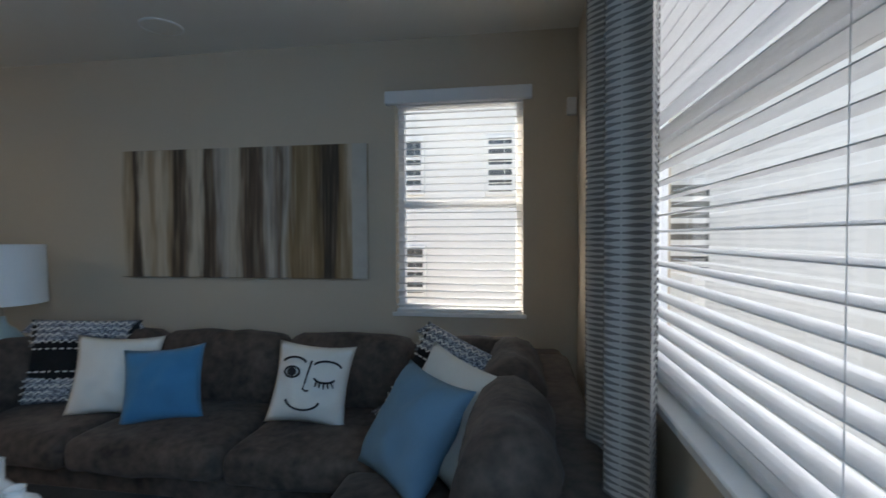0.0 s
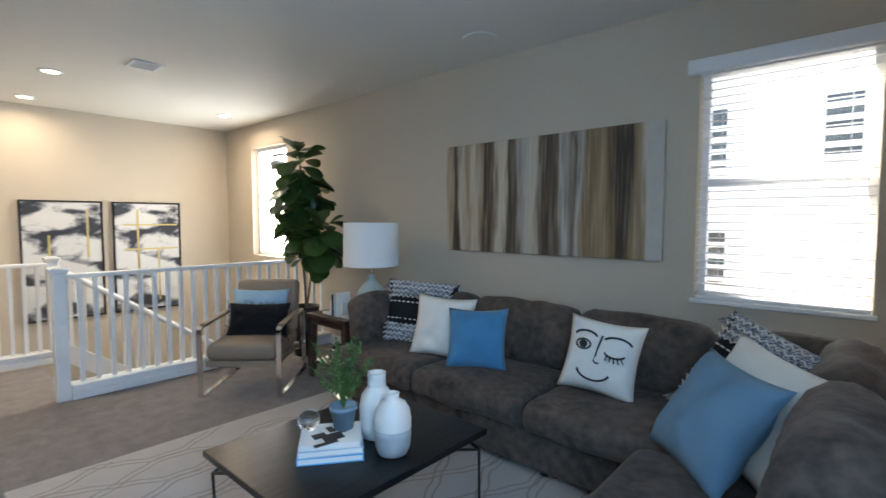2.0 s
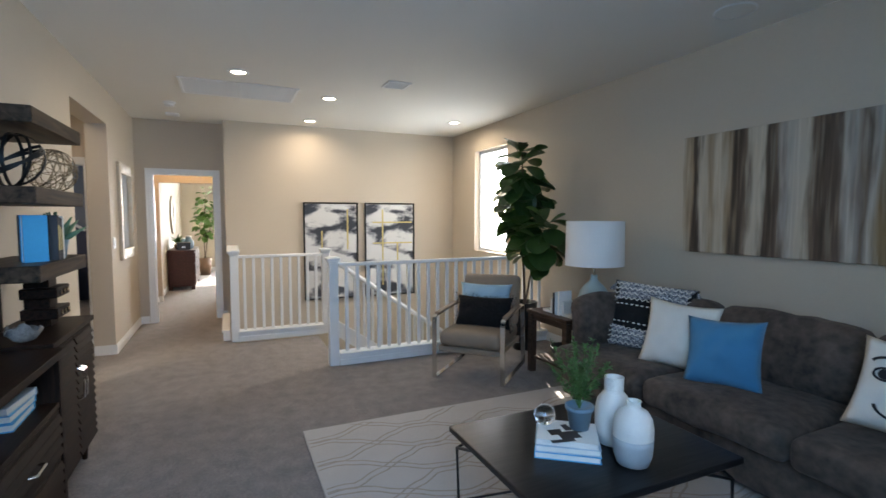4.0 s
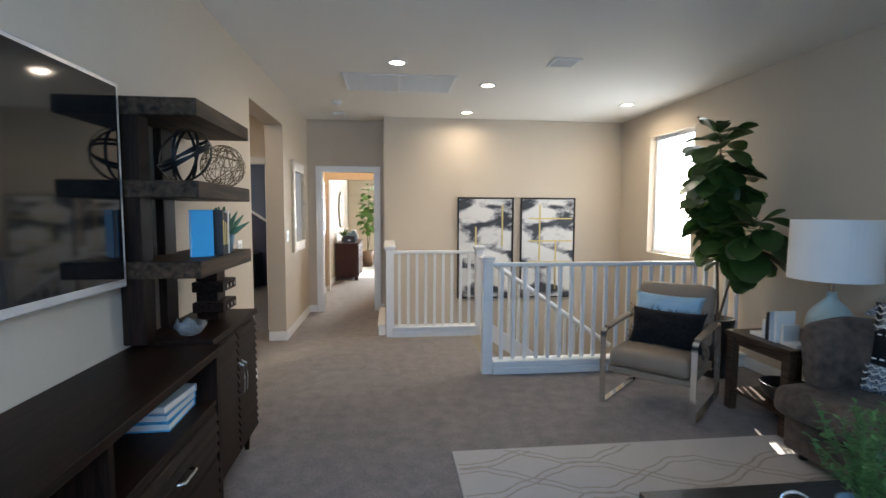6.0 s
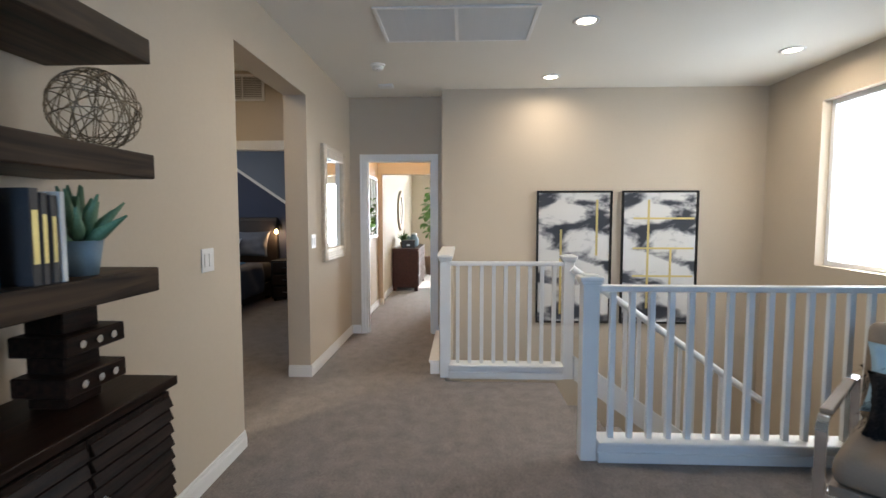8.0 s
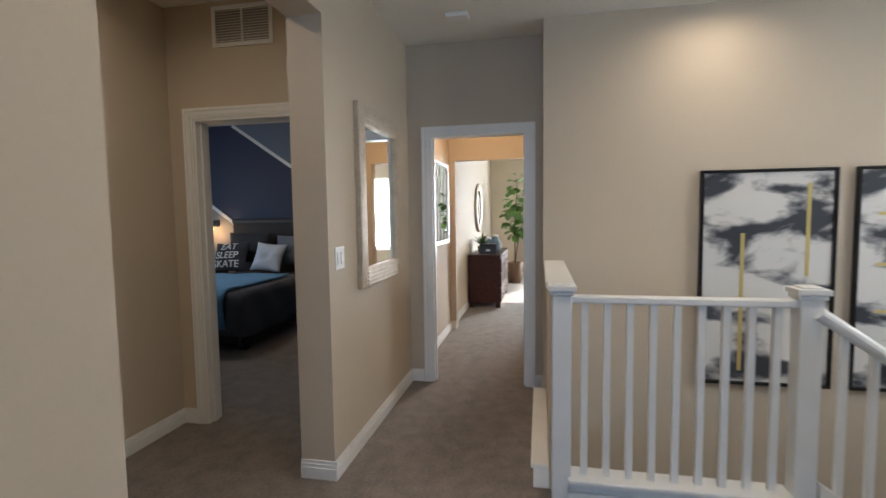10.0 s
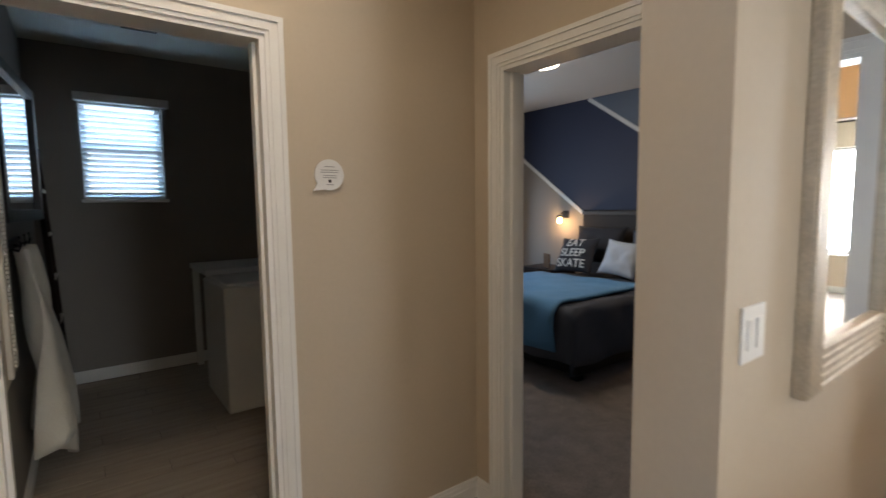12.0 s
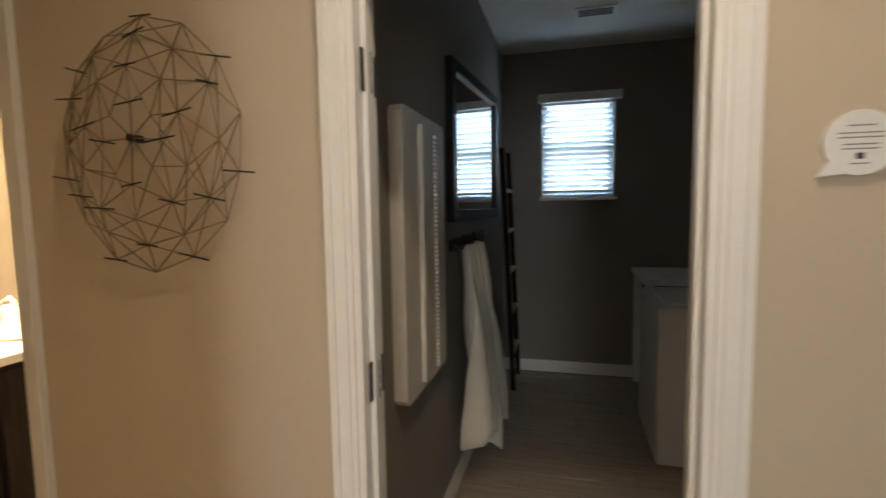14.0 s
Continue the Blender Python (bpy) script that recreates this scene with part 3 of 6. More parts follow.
casing("door_1", "y", XHD, 1, HD[0], HD[1], 2.03, "white moulded casing around the open hall doorway")
casing("door_2", "y", XBD, 1, BD[0], BD[1], 2.03, "white moulded casing around the open bedroom doorway")
d3 = casing("door_3", "x", YNK, 1, LD[0], LD[1], 2.03, "white moulded casing of the laundry doorway with steel hinges")
casing("door_4", "x", YNK, 1, BA[0], BA[1], 2.03, "white moulded casing of the bathroom doorway")
for z in (1.78, 1.03, 0.25):
    bm = box(-4.7245, -4.7185, -2.288, -2.205, z - 0.05, z + 0.05, 0.002, 1)
    for k in range(3):
        add_rod(bm, (-4.724, -2.245, z - 0.05 + k * 0.034), (-4.724, -2.245, z - 0.05 + k * 0.034 + 0.030), 0.007)
    part("hinge", bm, M_DARK, d3, "dark steel hinge leaf")


# ---- windows ----
def window(name, axis, hole, inner, outer, label, sash=True, sill=0.02, mull=()):
    """A vinyl window set towards the outside of its wall: frame, sashes, panes and a sill."""
    e = new(name)
    setting(e, label, "window")
    a0, a1, z0, z1 = hole
    d = 1 if outer > inner else -1
    n0, n1 = outer - d * 0.07, outer - d * 0.02

    def B(bm, u0, u1, m0, m1, w0, w1, bev=0.004):
        if axis == "x":
            return add_box(bm, u0, u1, min(m0, m1), max(m0, m1), w0, w1, bev, 1)
        return add_box(bm, min(m0, m1), max(m0, m1), u0, u1, w0, w1, bev, 1)
    f = 0.045
    bm = bmesh.new()
    B(bm, a0, a0 + f, n0, n1, z0, z1)
    B(bm, a1 - f, a1, n0, n1, z0, z1)
    B(bm, a0 + f, a1 - f, n0, n1, z0, z0 + f)
    B(bm, a0 + f, a1 - f, n0, n1, z1 - f, z1)
    for k in mull:
        B(bm, k - 0.05, k + 0.05, n0 - d * 0.004, n1 + d * 0.004, z0 + f, z1 - f)
    part("window_frame", bm, M_VINYL, e)
    zm = z0 + (z1 - z0) * 0.51
    edges = [a0 + f, *[v for k in mull for v in (k - 0.05, k + 0.05)], a1 - f]
    for k in range(0, len(edges), 2):
        u0, u1 = edges[k], edges[k + 1]
        if sash:
            part("meeting_rail", B(bmesh.new(), u0, u1, n0 + d * 0.005, n1 - d * 0.005, zm - 0.025, zm + 0.025), M_VINYL, e)
        for w0, w1 in (((z0 + f, zm - 0.025), (zm + 0.025, z1 - f)) if sash else ((z0 + f, z1 - f),)):
            g = part("pane", B(bmesh.new(), u0, u1, (n0 + n1) / 2 - 0.002, (n0 + n1) / 2 + 0.002, w0, w1, 0), M_GLASS, e)
            g.visible_shadow = False
    if sill:
        part("window_sill", B(bmesh.new(), a0 - 0.02, a1 + 0.02, inner - d * sill, outer - d * 0.07, z0 - 0.022, z0 + 0.004), M_WHITE, e)
    return e


window("window_1", "x", NWIN, YN, YN + 0.15, "white vinyl sash window overlooking the next house")
window("window_2", "x", SWIN, YN, YN + 0.15, "white stair window full of glaring daylight", sash=False, sill=0.0)
window("window_3", "y", EWIN, XE, XE + 0.16, "wide white vinyl window behind open slatted blinds", sill=0.03, mull=(0.85,))
window("window_4", "x", LWIN, -5.37, -5.52, "small laundry window behind white blinds")
window("window_5", "y", PWIN, -14.30, -14.45, "bright bedroom window", sash=False)


def blinds(name, axis, a0, a1, n, z0, z1, pitch, depth, tilt, label, valance=None, side=1):
    """A horizontal slat blind: head, slats, bottom rail, ladder cords."""
    e = new(name)
    tagged(e, label, "blinds")
    cnt = int((z1 - 0.05 - z0 - 0.03) / pitch)
    sl = bmesh.new()
    L = a1 - a0 - 0.012
    m = pose(0, 0, 0, tilt, 0, 0) if axis == "x" else pose(0, 0, 0, 0, tilt, 0)
    prof = [(-0.5, 0.0), (-0.25, 0.0022), (0, 0.003), (0.25, 0.0022), (0.5, 0.0)]
    rows = []
    for off in (0.0, -0.0024):
        for k, h in prof:
            rows.append([sl.verts.new(m @ (Vector((s * L / 2, k * depth, h + off)) if axis == "x" else Vector((k * depth, s * L / 2, h + off)))) for s in (-1, 1)])
    for k in range(4):
        for o in (0, 5):
            sl.faces.new((rows[o + k][0], rows[o + k + 1][0], rows[o + k + 1][1], rows[o + k][1]))
    sl.faces.new((rows[0][0], rows[5][0], rows[5][1], rows[0][1]))
    sl.faces.new((rows[4][0], rows[9][0], rows[9][1], rows[4][1]))
    bmesh.ops.recalc_face_normals(sl, faces=sl.faces[:])
    first = part("slat", sl, M_BLIND, e)
    ca = (a0 + a1) / 2
    first.location = (ca, n, z0 + 0.05) if axis == "x" else (n, ca, z0 + 0.05)
    for i in range(1, cnt):
        o = first.copy()
        o.location.z = z0 + 0.05 + i * pitch
        scene.collection.objects.link(o)

    def B(u0, u1, m0, m1, w0, w1, bev=0.003):
        return box(u0, u1, m0, m1, w0, w1, bev, 1) if axis == "x" else box(m0, m1, u0, u1, w0, w1, bev, 1)
    part("bottom_rail", B(a0 + 0.006, a1 - 0.006, n - depth / 2, n + depth / 2, z0 + 0.006, z0 + 0.026), M_BLIND, e)
    part("head_rail", B(a0 + 0.004, a1 - 0.004, n - 0.025, n + 0.025, z1 - 0.045, z1 - 0.004), M_BLIND, e)
    for u in ([a0 + 0.12, a1 - 0.12] if a1 - a0 < 1.3 else [a0 + 0.15, ca - 0.3, ca + 0.3, a1 - 0.15]):
        bm = bmesh.new()
        for s in (-1, 1):
            p = (u, n + s * depth * 0.5) if axis == "x" else (n + s * depth * 0.5, u)
            add_rod(bm, (*p, z0 + 0.02), (*p, z1 - 0.03), 0.0012, seg=5)
        part("ladder_cord", bm, M_BLIND, e)
    if valance:
        part("valance", B(*valance, 0.006), M_BLIND, e)
    return e


blinds("window_blinds", "x", NWIN[0], NWIN[1], YN + 0.035, NWIN[2], NWIN[3], 0.047, 0.046, 4, "white slat blinds drawn down with slats open",
       (-0.77, 0.18, YN - 0.05, YN - 0.002, 2.31, 2.395))
blinds("window_blinds", "y", EWIN[0], EWIN[1] - 0.02, XE + 0.045, EWIN[2], EWIN[3], 0.046, 0.052, -5, "white slat blinds tilted open in the wide window")
blinds("window_blinds", "x", LWIN[0], LWIN[1], -5.415, LWIN[2], LWIN[3], 0.045, 0.050, 36, "white slat blinds tilted open in the laundry window",
       (-5.60, -4.93, -5.367, -5.32, 2.31, 2.38))

# ---- stairs and railing ----
for i in range(7):
    z = -0.18 * (i + 1)
    y0 = 1.22 + 0.26 * i
    s = part("stair_step", box(-5.84, -4.64, y0, y0 + 0.28, z - 0.16, z, 0.012, 2), M_CARPET)
    setting(s, "carpeted stair step going down", "stair")
setting(part("stair_landing", box(-7.13, -4.64, 3.02, 3.62, -1.6, -1.44), M_CARPET), "carpeted stair landing", "stair")
for i in range(8):
    z = -1.44 - 0.18 * (i + 1)
    y1 = 3.02 - 0.26 * i
    s = part("stair_step", box(-7.13, -6.0, y1 - 0.28, y1, z - 0.16, z, 0.012, 2), M_CARPET)
    setting(s, "carpeted stair step going down", "stair")


def newel(parent, x, y, z0, h, w=0.09):
    bm = box(x - w / 2, x + w / 2, y - w / 2, y + w / 2, z0, h - 0.055, 0.004, 1)
    add_box(bm, x - w / 2 - 0.010, x + w / 2 + 0.010, y - w / 2 - 0.010, y + w / 2 + 0.010, h - 0.055, h - 0.035, 0.004, 1)
    add_box(bm, x - w / 2 - 0.020, x + w / 2 + 0.020, y - w / 2 - 0.020, y + w / 2 + 0.020, h - 0.035, h - 0.008, 0.005, 2)
    add_box(bm, x - w / 2 + 0.004, x + w / 2 - 0.004, y - w / 2 + 0.004, y + w / 2 - 0.004, h - 0.008, h, 0.003, 1)
    part("newel_post", bm, M_WHITE, parent)


def railing(x, y0, y1, posts, label):
    e = new("stair_railing")
    tagged(e, label, "railing", "stair railings")
    for py in posts:
        newel(e, x, py, 0.0, 1.06)
    # curb with moulded face, cap and shoe
    bm = box(x - 0.055, x + 0.045, y0, y1, 0.0, 0.10, 0.0)
    add_box(bm, x + 0.045, x + 0.064, y0, y1, 0.0, 0.058, 0.004, 2)
    add_box(bm, x + 0.045, x + 0.053, y0, y1, 0.080, 0.100, 0.003, 1)
    part("curb", bm, M_WHITE, e)
    part("curb_cap", box(x - 0.068, x + 0.078, y0, y1, 0.10, 0.124, 0.007, 3), M_WHITE, e)
    part("handrail", box(x - 0.032, x + 0.032, y0, y1, 0.965, 1.0, 0.008, 2), M_WHITE, e)
    n = max(2, round((y1 - y0) / 0.112))
    first = None
    for i in range(n):
        yy = y0 + (y1 - y0) * (i + 0.75) / (n + 0.5)
        if not first:
            first = part("baluster", box(-0.016, 0.016, -0.016, 0.016, 0.122, 0.965, 0.002, 1), M_WHITE, e)
            first.location = (x, yy, 0)
        else:
            o = first.copy()
            o.location = (x, yy, 0)
            scene.collection.objects.link(o)
    return e


railing(-5.98, 0.33, 1.30, [0.30, 1.34], "white painted railing with square balusters beside the stairs")
railing(-4.61, 1.21, YN, [1.16], "white painted railing with square balusters along the stairwell")
# knee wall with a cap between the first newel and the stair wall
kw = setting(part("wall_knee", box(XST, -6.03, 0.245, 0.345, -0.12, 1.02), M_WALL), "greige knee wall with a white cap at the stairwell", "wall")
part("cap", box(XST, -6.03, 0.225, 0.365, 1.02, 1.055, 0.008, 2), M_WHITE, kw)
hr = new("stair_handrail")
tagged(hr, "white sloping handrail going down beside the stairs", "handrail")
part("rail", add_tube(bmesh.new(), [(-5.93, 1.36, 0.95), (-5.93, 2.55, 0.12), (-5.93, 2.95, -0.16)], 0.029, 12), M_WHITE, hr)
bm = add_rod(bmesh.new(), (-5.93, 2.55, 0.11), (-5.97, 2.55, 0.0), 0.008)
part("bracket", bm, M_WHITE, hr)
bm = bmesh.new()
vs = [bm.verts.new(p) for s in (-5.985, -5.915) for p in ((s, 1.39, 0.0), (s, 1.39, 0.20), (s, 3.2, -1.06), (s, 3.2, -1.30))]
for q in ((0, 1, 2, 3), (7, 6, 5, 4), (0, 4, 5, 1), (1, 5, 6, 2), (2, 6, 7, 3), (3, 7, 4, 0)):
    bm.faces.new([vs[k] for k in q])
part("stringer", bm, M_WHITE, hr)
first = part("baluster", box(-0.015, 0.015, -0.015, 0.015, -0.005, 0.74, 0.002, 1), M_WHITE, hr)
first.location = (-5.95, 1.47, 0.145)
for i in range(1, 11):
    o = first.copy()
    o.location = (-5.95, 1.47 + 0.115 * i, 0.145 - 0.0802 * i)
    scene.collection.objects.link(o)
# low curb along the foot of the knee wall
lc = setting(part("curb", box(XST + 0.015, -6.03, 0.165, 0.244, 0.0, 0.10, 0.003, 1), M_WHITE), "low white curb at the foot of the knee wall", "trim")
part("curb_cap", box(XST + 0.015, -6.03, 0.152, 0.244, 0.10, 0.122, 0.005, 2), M_WHITE, lc)
setting(part("wall_between_flights", box(-5.98, -5.90, 1.40, 3.0, FLOOR_LOW, -1.1), M_WALL), "greige wall between the flights of stairs", "wall")


# ---- ceiling fixtures ----
def can_light(x, y, watts):
    e = thing("recessed_light", x, y, H, 0, "round white recessed ceiling light, lit", "ceiling light", "recessed lights")
    part("trim_ring", lathe([(0.062, -0.001), (0.092, -0.001), (0.094, -0.006), (0.066, -0.010), (0.062, -0.001)], 32, cap=False), M_WHITE, e, smooth=True)
    part("lens", lathe([(0.0005, -0.004), (0.0625, -0.004), (0.0625, -0.001), (0.0005, -0.001)], 32), M_LAMPGLOW, e)
    d = bpy.data.lights.new("lamp", "AREA")
    d.shape, d.size, d.energy, d.color, d.spread = "DISK", 0.11, watts, (1.0, 0.84, 0.66), radians(165)
    o = new("recessed_lamp", d)
    o.matrix_world = look((x, y, H - 0.012), (x, y, 0))


for x, y in ((-4.73, 0.37), (-5.37, 1.30), (-6.72, 1.30), (-6.03, 3.13)):
    can_light(x, y, 1.8 if x < -6.5 else 2.8)
for x, y, w, h, nm in ((-5.40, 0.40, 0.62, 1.10, "return_air_grille"), (-4.55, 1.80, 0.24, 0.24, "ceiling_vent")):
    e = thing(nm, x, y, H, 0, "white louvred %s in the ceiling" % ("return-air grille" if w > 0.5 else "supply vent"), "vent")
    bm = bmesh.new()
    for a in (-1, 1):
        add_box(bm, -w / 2, w / 2, a * h / 2 - (0.028 if a > 0 else 0), a * h / 2 + (0.028 if a < 0 else 0), -0.014, -0.001, 0.003, 1)
        add_box(bm, a * w / 2 - (0.028 if a > 0 else 0), a * w / 2 + (0.028 if a < 0 else 0), -h / 2 + 0.028, h / 2 - 0.028, -0.014, -0.001, 0.003, 1)
    if w > 0.5:
        add_box(bm, -w / 2 + 0.028, w / 2 - 0.028, -0.012, 0.012, -0.013, -0.001)
    part("frame", bm, M_WHITE, e)
    # Small vent: the shade behind its slats is put into a grey backing.
    part("backing", box(-w / 2 + 0.028, w / 2 - 0.028, -h / 2 + 0.028, h / 2 - 0.028, -0.003, -0.001), mat("vent_shadow_grey", (0.30, 0.30, 0.29), 0.8) if w < 0.5 else M_WHITE, e)
    n = int((w - 0.06) / 0.02) if w > 0.5 else 6
    sl = part("slat", box(-0.0008, 0.0008, -h / 2 + 0.028, h / 2 - 0.028, -0.008, 0.004, m=pose(0, 0, -0.006, 0, 62, 0)), M_WHITE, e)
    sl.location.x = -w / 2 + 0.04
    for i in range(1, n):
        o = sl.copy()
        o.location.x = -w / 2 + 0.04 + (w - 0.08) * i / (n - 1)
        scene.collection.objects.link(o)
e = thing("smoke_detector", -6.29, -0.32, H, 0, "round white smoke detector on the ceiling", "smoke detector")
part("base", lathe([(0.068, 0), (0.068, -0.012), (0.060, -0.016)], 28), M_WHITE, e)
part("body", lathe([(0.052, -0.016), (0.052, -0.034), (0.044, -0.046), (0.001, -0.048)], 28), M_WHITE, e, smooth=True)
part("indicator", box(0.02, 0.028, -0.004, 0.004, -0.050, -0.047), M_DARK, e)
e = thing("smoke_detector", -6.95, -0.35, H, 0, "flat white rectangular detector on the ceiling", "smoke detector")
part("body", box(-0.05, 0.05, -0.075, 0.075, -0.03, 0, 0.008, 2), M_WHITE, e)
e = thing("ceiling_speaker", -2.06, 3.2, H, 0, "round white in-ceiling speaker", "speaker")
part("grille", lathe([(0.115, 0), (0.115, -0.006), (0.108, -0.009), (0.001, -0.009)], 40), M_CEIL, e)
part("rim", lathe([(0.116, 0), (0.122, -0.001), (0.122, -0.008), (0.116, -0.010)], 40, cap=False), M_WHITE, e)

# ---- rug ----
e = thing("area_rug", -1.55, 2.0, 0, 0, "cream area rug with brown interlocking diamond lines on the carpet", "rug")
part("rug_field", box(-1.65, 1.65, -1.335, 1.335, 0.001, 0.014, 0.005, 2), M_RUG, e)
bm = bmesh.new()


def rug_line(pts, w=0.012):
    prev = None
    for i, p in enumerate(pts):
        a, b = pts[max(0, i - 1)], pts[min(len(pts) - 1, i + 1)]
        d = Vector((b[0] - a[0], b[1] - a[1], 0)).normalized()
        n = Vector((-d.y, d.x, 0)) * w / 2
        c = Vector((p[0], p[1], 0.0145))
        row = (bm.verts.new(c - n), bm.verts.new(c + n))
        if prev:
            bm.faces.new((prev[0], row[0], row[1], prev[1]))
        prev = row


for k in range(-1, 12):
    for s in (1, -1):
        for off in (0.0, 0.05):
            pts = []
            for j in range(0, 54):
                y = -1.32 + j * 0.05
                ph = (y / 0.62) % 2.0
                tri = ph if ph < 1 else 2 - ph
                tri = min(1.0, max(0.0, tri * 1.35 - 0.17))
                x = -1.62 + k * 0.30 + s * (tri - 0.5) * 0.26 + off + 0.008 * math.sin(j * 1.7 + k)
                if -1.64 < x < 1.64:
                    pts.append((x, y))
                elif len(pts) > 1:
                    break
            if len(pts) > 2:
                rug_line(pts)
part("pattern_line", bm, M_RUGLINE, e)["kind"] = "stuff"

# ---- sofa ----
e = thing("sectional_sofa", 0, 0, 0, 0, "charcoal microfibre L-shaped sectional sofa with loose cushions", "sofa")
part("base", soft_block(-2.98, 0.36, 2.62, 3.58, 0.06, 0.30, 0.03, 4, 0.004, 1), M_SOFA, e, smooth=True)
part("return_base", soft_block(-0.60, 0.36, 1.72, 2.63, 0.06, 0.30, 0.03, 4, 0.004, 2), M_SOFA, e, smooth=True)
for i, (x0, x1) in enumerate(((-2.96, -2.12), (-2.11, -1.27), (-1.26, -0.42))):
    part("seat_cushion", soft_block(x0, x1, 2.52, 3.30, 0.295, 0.455, 0.055, 8, 0.012, i + 3, 0.03), M_SOFA, e, smooth=True)
part("seat_cushion", soft_block(-0.63, 0.16, 1.70, 2.51, 0.295, 0.455, 0.055, 8, 0.012, 7, 0.03), M_SOFA, e, smooth=True)
part("corner_cushion", soft_block(-0.42, 0.16, 2.52, 3.30, 0.295, 0.45, 0.055, 8, 0.012, 8, 0.02), M_SOFA, e, smooth=True)
part("back_frame", soft_block(-2.98, 0.36, 3.34, 3.58, 0.28, 0.76, 0.05, 6, 0.004, 9), M_SOFA, e, smooth=True)
part("return_back_frame", soft_block(0.18, 0.38, 1.70, 3.36, 0.28, 0.78, 0.05, 6, 0.004, 10), M_SOFA, e, smooth=True)
for i, (x0, x1) in enumerate(((-2.90, -2.10), (-2.09, -1.28), (-1.27, -0.50), (-0.49, 0.15))):
    b = part("back_cushion", soft_block(x0, x1, -0.12, 0.12, -0.20, 0.21, 0.085, 8, 0.02, i + 20, 0.03), M_SOFA, e, smooth=True)
    b.matrix_basis = pose(0, 3.24, 0.64, -13, 0, 0)
for i, (y0, y1) in enumerate(((1.74, 2.50), (2.50, 3.22))):
    b = part("back_cushion", soft_block(-0.16, 0.14, y0, y1, -0.19, 0.23, 0.12, 8, 0.035, i + 30, 0.04), M_SOFA, e, smooth=True)
    b.matrix_basis = pose(0.06, 0, 0.65, 0, 13, 0)
b = part("side_cushion", soft_block(-0.11, 0.11, -0.34, 0.34, -0.2, 0.19, 0.09, 8, 0.02, 41, 0.02), M_SOFA, e, smooth=True)
b.matrix_basis = pose(-2.86, 2.98, 0.64, 0, -8, 4)
for x, y in ((-2.9, 2.70), (-2.9, 3.5), (-0.55, 1.8), (0.3, 1.8), (0.3, 3.5), (-1.2, 2.70)):
    part("foot", add_rod(bmesh.new(), (x, y, 0.014), (x, y, 0.07), 0.025), M_DARK, e)


def pillow(name, w, h, t, m, material, label, seed=0, group="sofa pillows"):
    e = new(name)
    e.matrix_world = m
    tagged(e, label, "pillow", group)
    part("cover", cushion(w, h, t, seed=seed), material, e, smooth=True)
    return e


pillow("throw_pillow", 0.46, 0.45, 0.17, pose(-2.17, 2.93, 0.665, -18, 3, 20), M_CREAM, "cream linen throw pillow on the sofa", 2)
pillow("throw_pillow", 0.42, 0.41, 0.16, pose(-1.81, 2.86, 0.65, -20, -3, 20), M_BLUE, "bright blue linen throw pillow on the sofa", 3)
def knit_pillow(m, label, seed):
    """A dark woven pillow with two knit bands, rows of stitches and tasselled corners."""
    e = pillow("knit_pillow", 0.60, 0.50, 0.17, m, M_FUR, label, seed)
    for z in (-0.165, 0.165):
        b = part("knit_band", cushion(0.58, 0.17, 0.185, seed=9), M_KNIT, e, smooth=True)
        b.location = (0, -0.008, z)
        bm = bmesh.new()
        for r in range(4):
            zz = z - 0.055 + 0.036 * r
            for k in range(26):
                x = -0.26 + k * 0.0205
                h = 0.009 * (1 if k % 2 else -1)
                d = -0.100 * max(0.0, (1 - abs(x / 0.29) ** 2.6) * (1 - abs((zz - z) / 0.085) ** 2.6)) ** 0.55 - 0.006
                add_tube(bm, [(x - 0.010, d, zz - h), (x + 0.010, d, zz + h)], 0.0032, 4)
        part("knit_stitches", bm, M_CREAM, e)["kind"] = "stuff"
    for sx in (-1, 1):
        for sz in (-1, 1):
            bm = bmesh.new()
            for k in range(9):
                add_rod(bm, (sx * 0.285, 0, sz * 0.235), (sx * (0.315 + 0.02 * math.cos(k)), 0.02 * math.sin(k), sz * 0.24 - 0.07), 0.004, seg=5)
            part("tassel", bm, M_KNIT, e)
    bm = bmesh.new()
    for zz in (0.066, -0.066):
        for k in range(13):
            x = -0.24 + k * 0.038
            d = -0.085 * max(0.0, (1 - abs(x / 0.30) ** 2.6) * (1 - abs(zz / 0.25) ** 2.6)) ** 0.55
            add_box(bm, x, x + 0.018, d - 0.006, d + 0.002, zz - 0.004, zz + 0.004)
    part("stitching", bm, M_CREAM, e)["kind"] = "stuff"
    return e


knit_pillow(pose(-2.53, 3.06, 0.70, -18, 3, 24), "dark woven throw pillow with knit bands and tassels", 4)
knit_pillow(pose(-0.25, 2.90, 0.69, -28, 16, -30), "dark woven tasselled pillow tucked into the sofa corner", 14)

# face pillow: the drawing follows the cover's bulge
fw, fh, ft = 0.42, 0.42, 0.15
fp = pillow("face_pillow", fw, fh, ft, pose(-0.975, 2.90, 0.68, -20, 5, 6), M_CREAM, "cream pillow printed with a black winking line face", 5)


def on_face(u, v):
    f = max(0.0, (1 - abs(u) ** 2.6) * (1 - abs(v) ** 2.6)) ** 0.55
    return (u * fw / 2, -ft / 2 * f - 0.007, v * fh / 2)


def face_line(name, uv, r=0.006):
    part(name, add_tube(bmesh.new(), [on_face(u, v) for u, v in uv], r, 6), M_INK, fp)


